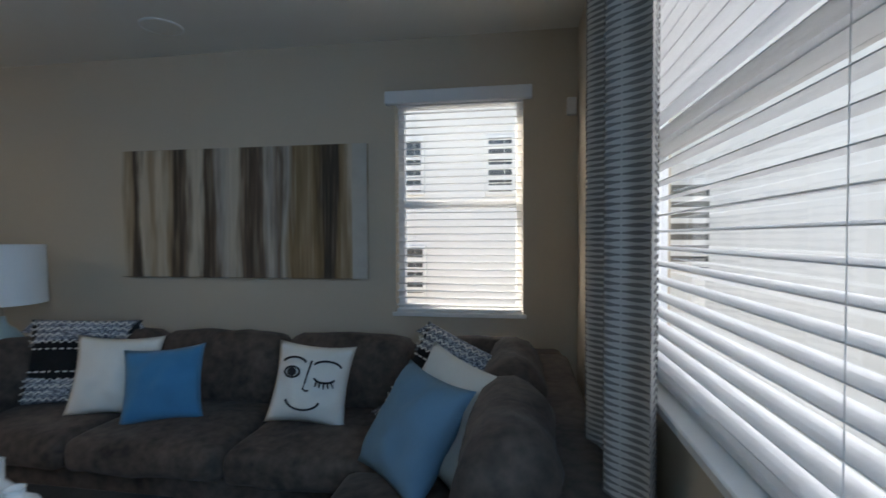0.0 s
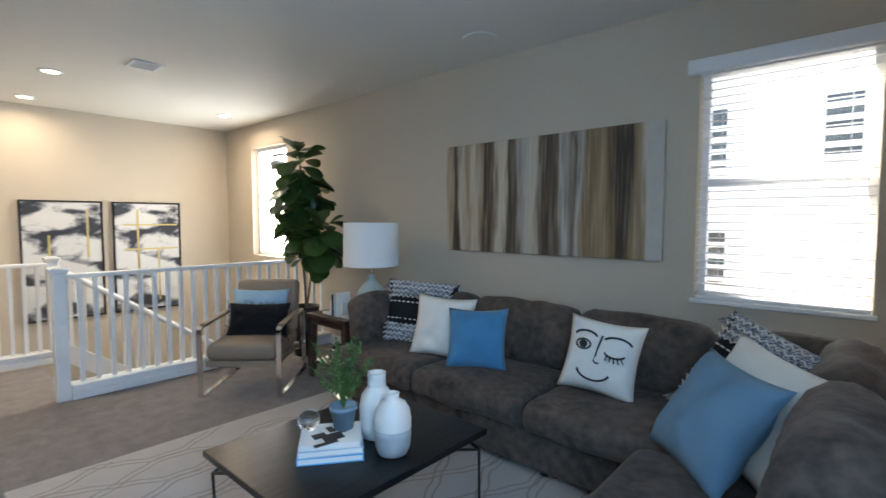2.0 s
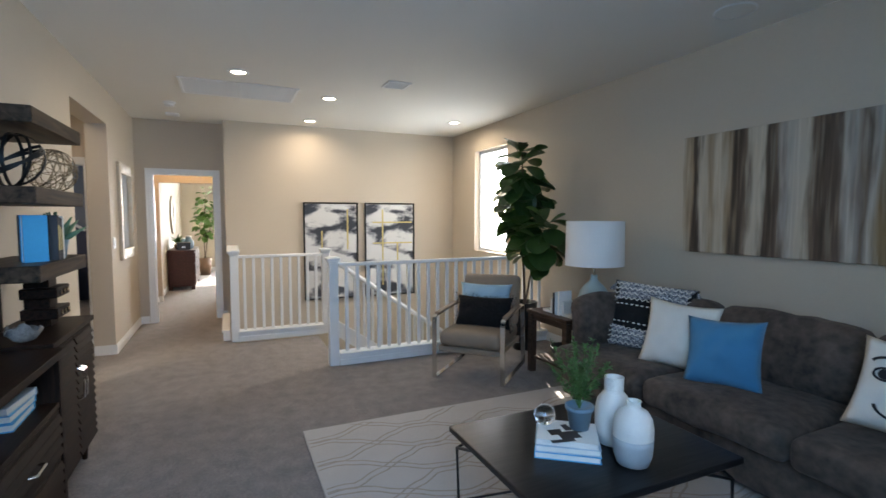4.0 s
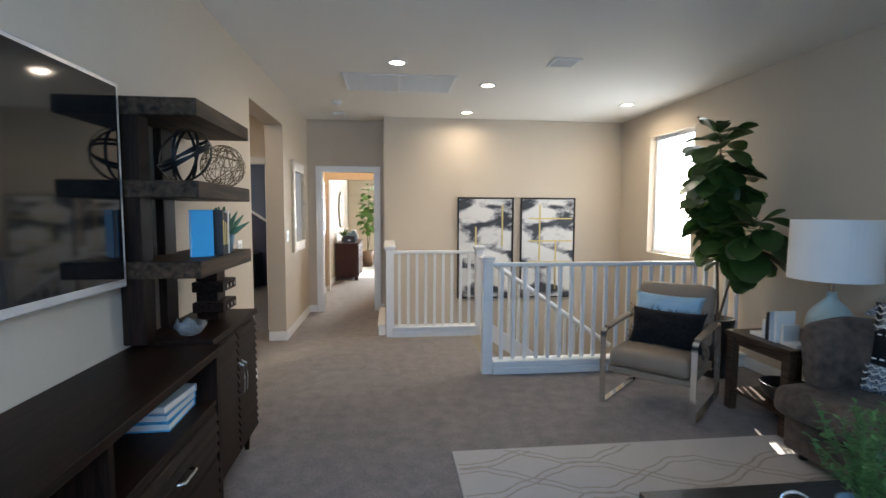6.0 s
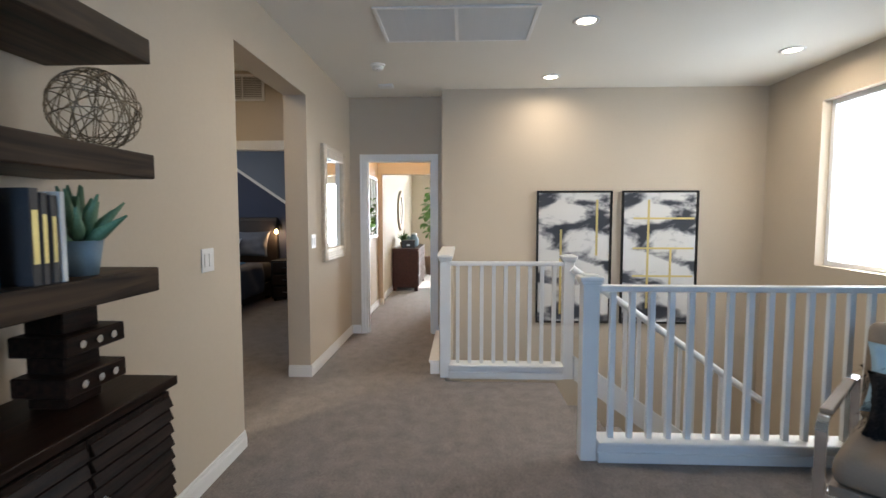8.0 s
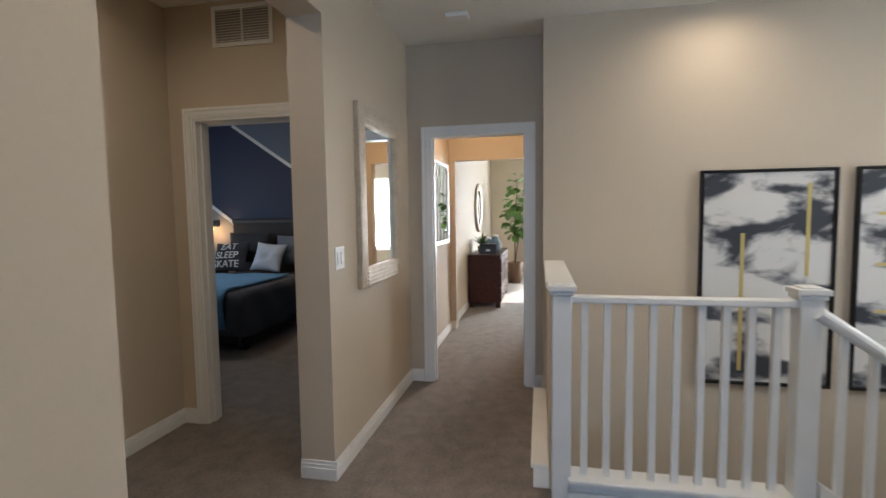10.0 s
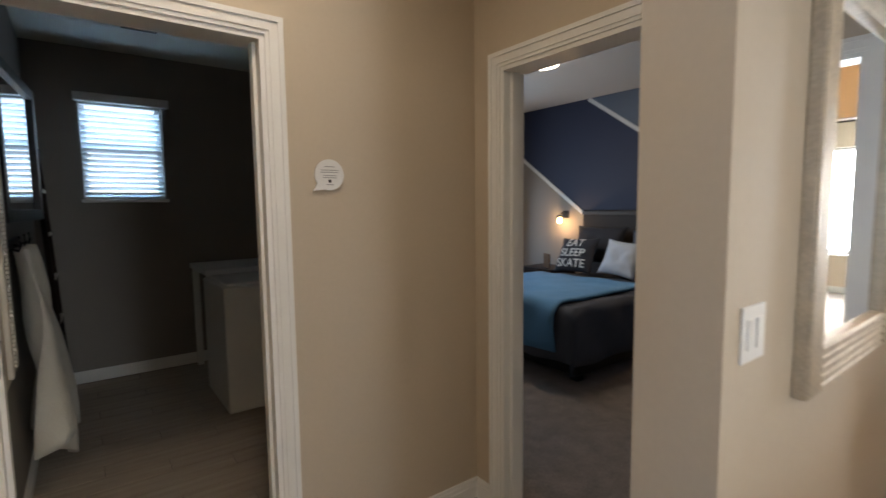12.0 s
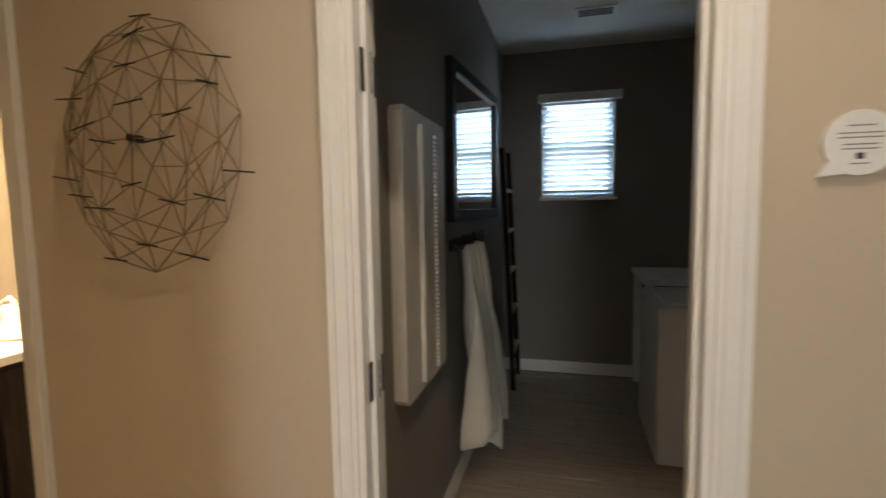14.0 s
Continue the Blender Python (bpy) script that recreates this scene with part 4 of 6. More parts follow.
arc = lambda cx, cy, rx, ry, a0, a1, n=12: [(cx + rx * math.cos(radians(a0 + (a1 - a0) * i / n)), cy + ry * math.sin(radians(a0 + (a1 - a0) * i / n))) for i in range(n + 1)]
face_line("mouth", arc(-0.05, -0.38, 0.42, 0.26, 190, 345))
face_line("nose", [(0.02, 0.52), (-0.02, 0.25), (-0.05, 0.0), (-0.08, -0.16), (-0.01, -0.2), (0.06, -0.19)], 0.005)
face_line("eyebrow", arc(-0.40, 0.42, 0.30, 0.16, 20, 165))
face_line("eyebrow", arc(0.42, 0.38, 0.34, 0.16, 10, 160))
face_line("eye_outline", arc(-0.42, 0.22, 0.19, 0.13, 0, 360, 18), 0.005)
bm = lathe([(0.0005, 0), (0.022, 0), (0.022, 0.004), (0.0005, 0.004)], 16)
b = part("pupil", bm, M_INK, fp)
b.matrix_basis = Matrix.Translation(on_face(-0.42, 0.22)) @ pose(0, 0, 0, 90, 0, 0)
face_line("closed_eye", arc(0.40, 0.16, 0.26, 0.14, 200, 340))
for k in range(5):
    u = 0.22 + k * 0.09
    face_line("eyelash", [(u, 0.03 - 0.02 * (2 - abs(k - 2)) / 2), (u + 0.02 * (k - 1), -0.08 - 0.02 * (2 - abs(k - 2)))], 0.004)

pillow("throw_pillow", 0.48, 0.48, 0.19, pose(-0.32, 2.41, 0.675, -32, 3, -46), M_BLUEGREY, "dusty blue throw pillow on the sofa's return", 6)
pillow("throw_pillow", 0.58, 0.48, 0.14, pose(-0.20, 2.52, 0.71, -30, 6, -46), M_CREAM, "cream ribbed throw pillow behind the blue one", 7)
# ---- coffee table and what stands on it ----
e = thing("coffee_table", -1.65, 1.72, 0.014, 0, "black wood coffee table with bent black wire legs", "coffee table")
part("tabletop", box(-0.40, 0.40, -0.51, 0.51, 0.375, 0.405, 0.006, 2), M_BLACKTOP, e)
for sx in (-1, 1):
    for sy in (-1, 1):
        x, y = sx * 0.37, sy * 0.48
        part("leg", add_tube(bmesh.new(), [(x, y - sy * 0.20, 0.372), (x + sx * 0.0, y, 0.30), (x + sx * 0.02, y - sy * 0.02, 0.012)], 0.008, 8), M_BLACK, e)
        part("leg", add_tube(bmesh.new(), [(x - sx * 0.2, y, 0.372), (x, y, 0.30)], 0.008, 8), M_BLACK, e)
for sx in (-1, 1):
    part("stretcher", add_tube(bmesh.new(), [(sx * 0.385, -0.465, 0.02), (sx * 0.1, 0, 0.16), (sx * 0.385, 0.465, 0.02)], 0.006, 8), M_BLACK, e)
part("stretcher", add_tube(bmesh.new(), [(-0.1, 0, 0.16), (0.1, 0, 0.16)], 0.006, 8), M_BLACK, e)
TT = 0.4195


def book(name, x, y, z, w, d, h, rz, cover, label, parent=None, group="books"):
    e = thing(name, x, y, z, rz, label, "book", group)
    bm = box(-w / 2, w / 2, -d / 2, d / 2, 0, 0.004, 0.001, 1)
    add_box(bm, -w / 2, w / 2, -d / 2, d / 2, h - 0.004, h, 0.001, 1)
    add_box(bm, -w / 2, -w / 2 + 0.004, -d / 2, d / 2, 0.004, h - 0.004)
    part("cover", bm, cover, e)
    part("page_block", box(-w / 2 + 0.004, w / 2 - 0.006, -d / 2 + 0.004, d / 2 - 0.004, 0.004, h - 0.004), M_PAPER, e)
    return e


book("book", -1.62, 1.585, TT, 0.275, 0.225, 0.030, 53, M_BOOKBLUE, "large bright blue book lying on the coffee table", group="coffee table books")
book("book", -1.62, 1.585, TT + 0.030, 0.27, 0.22, 0.028, 54, M_BOOKGREY, "large grey-blue book in a stack", group="coffee table books")
book("book", -1.62, 1.585, TT + 0.058, 0.255, 0.21, 0.024, 52, M_PAPER, "white picture book on top of a stack", group="coffee table books")
ZB = TT + 0.082
bp = thing("book_jacket", -1.60, 1.555, ZB - 0.0005, 52, "printed jacket picture of a dark bird shape on the top book", "print")
bm = bmesh.new()
for a0, a1, y0, y1 in ((-0.085, 0.02, -0.07, -0.045), (-0.03, 0.06, -0.045, 0.0), (0.0, 0.085, 0.0, 0.022), (-0.06, 0.0, 0.0, 0.05), (0.02, 0.05, 0.03, 0.09)):
    add_box(bm, a0, a1, y0, y1, 0.0, 0.0012, m=pose(0, 0, 0, 0, 0, 25))
part("print", bm, M_BOOKDARK, bp)
e = thing("glass_ball", -1.715, 1.535, ZB, 0, "clear glass ball paperweight on the books", "ornament")
part("ball", lathe([(0.012, 0.0)] + [(0.048 * math.sin(radians(a)), 0.046 - 0.048 * math.cos(radians(a))) for a in range(20, 176, 12)] + [(0.001, 0.094)], 24), M_CLEAR, e, smooth=True)
e = thing("potted_bush", -1.625, 1.655, ZB, 0, "small leafy green topiary in a blue pot on the books", "plant")
part("pot", lathe([(0.042, 0), (0.056, 0.085), (0.062, 0.086), (0.064, 0.105), (0.056, 0.105), (0.052, 0.09), (0.001, 0.088)], 28), M_POTBLUE, e, smooth=True)
bm = bmesh.new()
rnd = random.Random(4)
for k in range(17):
    a, t = rnd.uniform(0, 6.28), rnd.uniform(0.02, 0.34)
    tip = Vector((math.cos(a) * t * 0.45, math.sin(a) * t * 0.45, 0.12 + rnd.uniform(0.10, 0.29)))
    add_tube(bm, [(0, 0, 0.088), (tip.x * 0.4, tip.y * 0.4, 0.09 + tip.z * 0.4), tuple(tip)], 0.0016, 4)
    for q in range(52):
        f = rnd.uniform(0.2, 1.0)
        p = Vector((0, 0, 0.088)).lerp(tip, f)
        d = Vector((rnd.uniform(-1, 1), rnd.uniform(-1, 1), rnd.uniform(0.0, 1)))
        leaf_into(bm, p, d, (0, 0, 1), rnd.uniform(0.018, 0.030), 0.014, 0.2, 2)
part("foliage", bm, M_BUSH, e)
e = thing("ceramic_vase", -1.41, 1.755, TT, 0, "white and grey two-tone ceramic bottle vase", "vase", "table vases")
part("lower_body", lathe([(0.048, 0), (0.064, 0.006), (0.076, 0.04), (0.080, 0.09), (0.0805, 0.118)], 36, cap=True), M_CERAMICGREY, e, "matt grey dipped lower half", True)
part("upper_body", lathe([(0.0806, 0.118), (0.080, 0.16), (0.074, 0.195), (0.058, 0.222), (0.036, 0.236), (0.028, 0.243), (0.028, 0.262), (0.031, 0.266), (0.027, 0.268), (0.023, 0.262), (0.023, 0.235)], 36, cap=False), M_CERAMIC, e, smooth=True)
part("shoulder_band", lathe([(0.0803, 0.150), (0.0812, 0.153), (0.0797, 0.156)], 36, cap=False), M_CERAMIC, e, smooth=True)
e = thing("ceramic_vase", -1.585, 1.815, TT, 0, "tall white ceramic bottle vase with a wide neck", "vase", "table vases")
part("body", lathe([(0.05, 0), (0.068, 0.008), (0.080, 0.06), (0.081, 0.15), (0.072, 0.20), (0.052, 0.228), (0.041, 0.24), (0.041, 0.300), (0.044, 0.304), (0.039, 0.306), (0.035, 0.300), (0.035, 0.24)], 36, cap=False), M_CERAMIC, e, smooth=True)
for k in range(5):
    part("rib", lathe([(0.0415, 0.245 + k * 0.011), (0.0432, 0.249 + k * 0.011), (0.0415, 0.253 + k * 0.011)], 36, cap=False), M_CERAMIC, e, smooth=True)

# ---- end table and lamp ----
e = thing("end_table", -3.42, 3.08, 0, 0, "dark-stained wood end table with a low shelf", "end table")
part("tabletop", box(-0.29, 0.29, -0.30, 0.30, 0.55, 0.585, 0.005, 2), M_TABLEWOOD, e)
part("apron", box(-0.26, 0.26, -0.27, 0.27, 0.49, 0.55, 0.002, 1), M_TABLEWOOD, e)
for sx in (-1, 1):
    for sy in (-1, 1):
        part("leg", box(sx * 0.25 - 0.03, sx * 0.25 + 0.03, sy * 0.26 - 0.03, sy * 0.26 + 0.03, 0, 0.55, 0.004, 1), M_TABLEWOOD, e)
part("shelf", box(-0.25, 0.25, -0.26, 0.26, 0.13, 0.155, 0.003, 1), M_TABLEWOOD, e)
e = thing("table_lamp", -3.25, 3.17, 0.585, 0, "aqua ceramic table lamp with a white drum shade", "lamp")
part("base", lathe([(0.07, 0), (0.075, 0.012), (0.10, 0.03), (0.128, 0.09), (0.135, 0.14), (0.122, 0.20), (0.085, 0.255), (0.045, 0.29), (0.030, 0.32), (0.028, 0.35)], 36), M_LAMPBASE, e, smooth=True)
part("neck", add_rod(bmesh.new(), (0, 0, 0.35), (0, 0, 0.45), 0.012), M_CHROME, e)
part("shade", lathe([(0.25, 0.435), (0.245, 0.82), (0.242, 0.82), (0.247, 0.435), (0.25, 0.435)], 48, cap=False), M_SHADE, e, smooth=False)
part("harp", add_tube(bmesh.new(), [(-0.24, 0, 0.80), (0, 0, 0.80), (0.24, 0, 0.80)], 0.004, 6), M_CHROME, e)
e = thing("woven_basket", -3.40, 3.02, 0.155, 0, "dark woven bowl on the table's low shelf", "basket")
part("body", lathe([(0.09, 0), (0.14, 0.05), (0.16, 0.12), (0.15, 0.12), (0.13, 0.05), (0.001, 0.012)], 28), M_BOOKDARK, e, smooth=True)
for k, (w, c) in enumerate(((0.022, M_BOOKDARK), (0.03, M_BOOKGREY), (0.02, M_PAPER))):
    b = thing("book", -3.40 + k * 0.034, 2.92, 0.585, 0, "upright pale book held by a bookend", "book", "end table books")
    part("cover", box(-w / 2, w / 2, -0.07, 0.07, 0, 0.19 + 0.01 * k, 0.002, 1), c, b)
e = thing("bookend", -3.475, 2.92, 0.585, 0, "cream stone bookend on the end table", "bookend")
part("foot", box(-0.09, 0.02, -0.06, 0.06, 0, 0.025, 0.004, 2), M_CERAMIC, e)
part("upright", box(0.02, 0.045, -0.06, 0.06, 0, 0.13, 0.004, 2), M_CERAMIC, e)
copy_thing(e, pose(-3.252, 2.92, 0.585, 0, 0, 180))

# ---- armchair ----
e = thing("armchair", -3.885, 2.395, 0, 43, "tan upholstered armchair with flat chrome loop frame", "armchair")
# local: -y is the front, x across
part("seat", soft_block(-0.285, 0.285, -0.36, 0.28, 0.29, 0.425, 0.05, 8, 0.006, 50, 0.02), M_LEATHER, e, smooth=True)
part("seat_frame", box(-0.29, 0.29, -0.34, 0.30, 0.245, 0.288, 0.006, 2), M_LEATHER, e)
b = part("backrest", soft_block(-0.285, 0.285, -0.06, 0.06, 0.0, 0.48, 0.045, 8, 0.006, 51), M_LEATHER, e, smooth=True)
b.matrix_basis = pose(0, 0.25, 0.40, -14, 0, 0)
for sx in (-1, 1):
    x = sx * 0.315
    bm = bmesh.new()
    pts = [(-0.37, 0.008), (-0.38, 0.52), (-0.372, 0.55), (-0.345, 0.566), (0.27, 0.60), (0.30, 0.59), (0.315, 0.56), (0.37, 0.008)]
    for (ya, za), (yb, zb) in zip(pts, pts[1:] + pts[:1]):
        d = Vector((0, yb - ya, zb - za))
        n = Vector((0, -d.z, d.y)).normalized() * 0.006
        lo = [Vector((x - 0.02, ya, za)), Vector((x - 0.02, yb, zb)), Vector((x + 0.02, yb, zb)), Vector((x + 0.02, ya, za))]
        ext = d.normalized() * 0.006
        v = [bm.verts.new(p + n + (ext if k in (1, 2) else -ext)) for k, p in enumerate(lo)] + [bm.verts.new(p - n + (ext if k in (1, 2) else -ext)) for k, p in enumerate(lo)]
        for q in ((0, 1, 2, 3), (7, 6, 5, 4), (0, 4, 5, 1), (1, 5, 6, 2), (2, 6, 7, 3), (3, 7, 4, 0)):
            bm.faces.new([v[k] for k in q])
    bmesh.ops.recalc_face_normals(bm, faces=bm.faces[:])
    part("side_frame", bm, M_CHROME, e, "flat polished chrome loop")
    part("arm_pad", box(x - 0.024, x + 0.024, -0.28, 0.20, 0.586, 0.604, 0.006, 2, m=pose(0, 0, 0.0, 3.0, 0, 0)), M_LEATHER, e)
part("cross_bar", box(-0.30, 0.30, -0.31, -0.27, 0.227, 0.245, 0.003, 1), M_CHROME, e)
part("cross_bar", box(-0.30, 0.30, 0.24, 0.28, 0.227, 0.245, 0.003, 1), M_CHROME, e)
CH = pose(-3.885, 2.395, 0, 0, 0, 43)
pl = new("chair_pillow")
pl.matrix_world = CH @ pose(0, 0.10, 0.655, -18, 0, 0)
tagged(pl, "pale blue lumbar pillow on the armchair", "pillow", "chair pillows")
part("cover", cushion(0.52, 0.32, 0.12, seed=12), M_PALEBLUE, pl, smooth=True)
pl = new("fur_pillow")
pl.matrix_world = CH @ pose(0.03, -0.02, 0.56, -20, 0, 0)
tagged(pl, "black shaggy fur lumbar pillow on the armchair", "pillow", "chair pillows")
bm = cushion(0.54, 0.30, 0.14, seed=13, wrinkle=0.03)
bm.normal_update()
src = [(v.co.copy(), v.normal.copy()) for v in bm.verts]
part("cover", bm, M_FUR, pl, smooth=True)
bm = bmesh.new()
rnd = random.Random(9)
for co, n in src:
    for k in range(6):
        p = co + Vector((rnd.uniform(-0.02, 0.02), 0, rnd.uniform(-0.014, 0.014)))
        d = (n + Vector((rnd.uniform(-0.7, 0.7), rnd.uniform(-0.5, 0.5), rnd.uniform(-1.2, 0.1)))).normalized()
        leaf_into(bm, p, d, (0, 0, 1), rnd.uniform(0.02, 0.04), 0.006, 0.5, 2)
part("fur", bm, M_FUR, pl)


# ---- plants ----
def fiddle_fig(x, y, crowns, seed, label, pot_r=0.15, pot_h=0.50, pot=None, leaf=(0.18, 0.25), mat_leaf=None):
    e = thing("potted_tree", x, y, 0, 0, label, "plant")
    part("pot", lathe([(pot_r * 0.72, 0), (pot_r, pot_h), (pot_r * 0.92, pot_h), (pot_r * 0.88, pot_h - 0.04), (0.001, pot_h - 0.04)], 32), pot or M_POTBLACK, e, smooth=True)
    rnd = random.Random(seed)
    for cx, cy, z0, z1, rad, n in crowns:
        pts = [Vector((cx * f ** 1.2 + 0.01 * math.sin(f * 9), cy * f ** 1.2 + 0.01 * math.cos(f * 7), pot_h - 0.05 + (z1 - pot_h) * f)) for f in [i / 8 for i in range(9)]]
        part("trunk", add_tube(bmesh.new(), pts, [0.013 - 0.0009 * i for i in range(9)], 8), M_TRUNK, e, smooth=True)
        for k in range(n):
            f = (k + rnd.uniform(0, 1)) / n
            z = z0 + (z1 - z0) * f
            ff = max(0, min(1, (z - pot_h) / (z1 - pot_h)))
            c = Vector((cx * ff ** 1.2, cy * ff ** 1.2, z))
            a = k * 2.4 + rnd.uniform(-0.4, 0.4)
            radial = Vector((math.cos(a), math.sin(a), 0))
            d = radial * rnd.uniform(0.6, 1.0) + Vector((0, 0, rnd.uniform(-0.75, 0.35) + 0.9 * max(0, f - 0.75) / 0.25))
            face = Vector((rnd.uniform(-0.35, 0.35), rnd.uniform(-0.35, 0.35), 1))
            L = rnd.uniform(*leaf) * (0.75 + 0.5 * math.sin(math.pi * min(1, f * 0.9 + 0.1)))
            bm = bmesh.new()
            st = c + d.normalized() * rad * rnd.uniform(0.1, 0.45)
            add_tube(bm, [c, st], 0.003, 4)
            leaf_into(bm, st, d, face, L, L * rnd.uniform(0.74, 0.92), rnd.uniform(0.1, 0.5), 7, True)
            part("leaf", bm, mat_leaf or M_LEAF, e, smooth=True)
    return e


fiddle_fig(-4.36, 3.18, [(0.0, -0.05, 1.18, 2.16, 0.25, 108), (0.62, -0.14, 1.02, 1.40, 0.17, 42)], 21,
           "tall fiddle-leaf fig tree in a black planter behind the armchair", 0.15, 0.52, leaf=(0.175, 0.24))

# ---- wall art in the loft ----
def streaked_paint():
    """Broad vertical bands of brown, cream and grey with wavering edges, broken by fine streaks that run and fade."""
    cream, tan, dark, mid = (0.62, 0.54, 0.42), (0.36, 0.26, 0.155), (0.042, 0.027, 0.018), (0.135, 0.092, 0.064)
    grey, olive = (0.50, 0.46, 0.40), (0.22, 0.14, 0.055)
    bands = [(0.0, cream), (0.04, tan), (0.06, dark), (0.085, dark), (0.105, cream), (0.15, tan), (0.19, cream), (0.22, tan), (0.255, dark), (0.295, mid), (0.32, cream), (0.36, cream),
             (0.385, dark), (0.43, mid), (0.46, grey), (0.52, cream), (0.55, mid), (0.585, dark), (0.625, mid), (0.66, grey), (0.70, mid), (0.73, grey), (0.765, olive), (0.83, tan),
             (0.855, olive), (0.885, dark), (0.93, dark), (0.95, olive), (0.98, tan), (1.0, cream)]
    m = mat("streaked_paint", (0.5, 0.5, 0.5), 0.6, bump=0.2)
    nt = m.node_tree
    b = nt.nodes["Principled BSDF"]
    tc = [n for n in nt.nodes if n.type == "TEX_COORD"][0]

    def streak(sx, sz, scale, detail):
        mp = nt.nodes.new("ShaderNodeMapping")
        mp.inputs["Scale"].default_value = (sx, 1.0, sz)
        nz = nt.nodes.new("ShaderNodeTexNoise")
        nz.inputs["Scale"].default_value, nz.inputs["Detail"].default_value = scale, detail
        nt.links.new(tc.outputs["Object"], mp.inputs["Vector"])
        nt.links.new(mp.outputs[0], nz.inputs["Vector"])
        return nz.outputs["Fac"]

    def ramp(fac, stops):
        cr = nt.nodes.new("ShaderNodeValToRGB")
        while len(cr.color_ramp.elements) < len(stops):
            cr.color_ramp.elements.new(0.5)
        for e, (p, c) in zip(cr.color_ramp.elements, stops):
            e.position, e.color = p, (*c, 1)
        nt.links.new(fac, cr.inputs["Fac"])
        return cr.outputs[0]

    xyz = nt.nodes.new("ShaderNodeSeparateXYZ")
    nt.links.new(tc.outputs["Object"], xyz.inputs[0])
    across = nt.nodes.new("ShaderNodeMapRange")
    across.inputs["From Min"].default_value, across.inputs["From Max"].default_value = -0.922, 0.82
    nt.links.new(xyz.outputs["X"], across.inputs["Value"])
    waver = nt.nodes.new("ShaderNodeMapRange")
    waver.inputs["To Min"].default_value, waver.inputs["To Max"].default_value = -0.055, 0.055
    nt.links.new(streak(5.0, 0.55, 3.0, 5), waver.inputs["Value"])
    place = nt.nodes.new("ShaderNodeMath")
    place.operation = "ADD"
    nt.links.new(across.outputs["Result"], place.inputs[0])
    nt.links.new(waver.outputs["Result"], place.inputs[1])
    mx = nt.nodes.new("ShaderNodeMix")
    mx.data_type = "RGBA"
    mx.inputs["Factor"].default_value = 0.20
    nt.links.new(ramp(place.outputs[0], bands), mx.inputs["A"])
    nt.links.new(ramp(streak(22.0, 0.9, 2.0, 6), [(0.38, dark), (0.48, mid), (0.57, tan), (0.66, cream)]), mx.inputs["B"])
    nt.links.new(mx.outputs["Result"], b.inputs["Base Color"])
    return m


M_STRIPES = streaked_paint()
e = thing("canvas_painting", -1.815, YN, 1.617, 0, "long canvas painted with vertical brown, grey and cream streaks", "painting")
part("canvas", box(-0.922, 0.922, -0.04, -0.002, -0.45, 0.45, 0.003, 1), M_STRIPES, e)
part("painted_edge_band", box(0.820, 0.921, -0.0412, -0.040, -0.449, 0.449), mat("grey_cream_paint", (0.50, 0.48, 0.43), 0.6, vary=0.12, scale=8), e, "plain grey-cream painted band")

M_ABSTRACT = ramp_mat("abstract_ink", [(0.0, (0.02, 0.022, 0.03)), (0.395, (0.035, 0.04, 0.052)), (0.435, (0.24, 0.24, 0.25)), (0.49, (0.66, 0.65, 0.62)), (1.0, (0.74, 0.73, 0.70))], 0.6, (1, 1.25, 2.5), 1.75, 7.0, 0.35)
for cy, seed, golds in ((1.645, 0, ((-0.14, -0.62, 0.30), (0.24, 0.02, 0.62))), (2.55, 3, ((-0.12, -0.55, 0.62), (0.12, -0.60, 0.1)))):
    e = thing("framed_picture", XST, cy, 0.94, 0, "black-framed abstract of black and grey brushwork with gold lines", "picture", "stair wall pictures")
    fr = bmesh.new()
    w, h = 0.40, 0.715
    add_box(fr, 0.002, 0.04, -w, -w + 0.018, -h, h, 0.002, 1)
    add_box(fr, 0.002, 0.04, w - 0.018, w, -h, h, 0.002, 1)
    add_box(fr, 0.002, 0.04, -w + 0.018, w - 0.018, -h, -h + 0.018, 0.002, 1)
    add_box(fr, 0.002, 0.04, -w + 0.018, w - 0.018, h - 0.018, h, 0.002, 1)
    part("frame", fr, M_BLACK, e)
    c = part("canvas", box(0.004, 0.026, -w + 0.022, w - 0.022, -h + 0.022, h - 0.022), M_ABSTRACT, e)
    for gy, g0, g1 in golds:
        part("gold_stroke", box(0.026, 0.028, gy - 0.012, gy + 0.012, g0, g1, 0.0008, 1), M_GOLD, e)
    if seed:
        for gz in (0.42, 0.10, -0.20):
            part("gold_stroke", box(0.0265, 0.0285, -0.28, 0.36, gz - 0.010, gz + 0.010, 0.0008, 1), M_GOLD, e)

# alarm sensor in the corner
e = thing("alarm_sensor", 0.42, YN, 2.25, 0, "small white alarm sensor on the wall", "sensor")
part("body", box(-0.03, 0.03, -0.04, 0, -0.055, 0.055, 0.01, 3), M_WHITE, e)

# ---- curtain ----
e = thing("window_curtain", 0, 0, 0, 0, "white curtain with rows of charcoal dashes beside the window", "curtain")


def curtain_x(y):
    return 0.372 + 0.042 * math.sin((y - 1.60) * 19) + 0.010 * math.sin(y * 37)


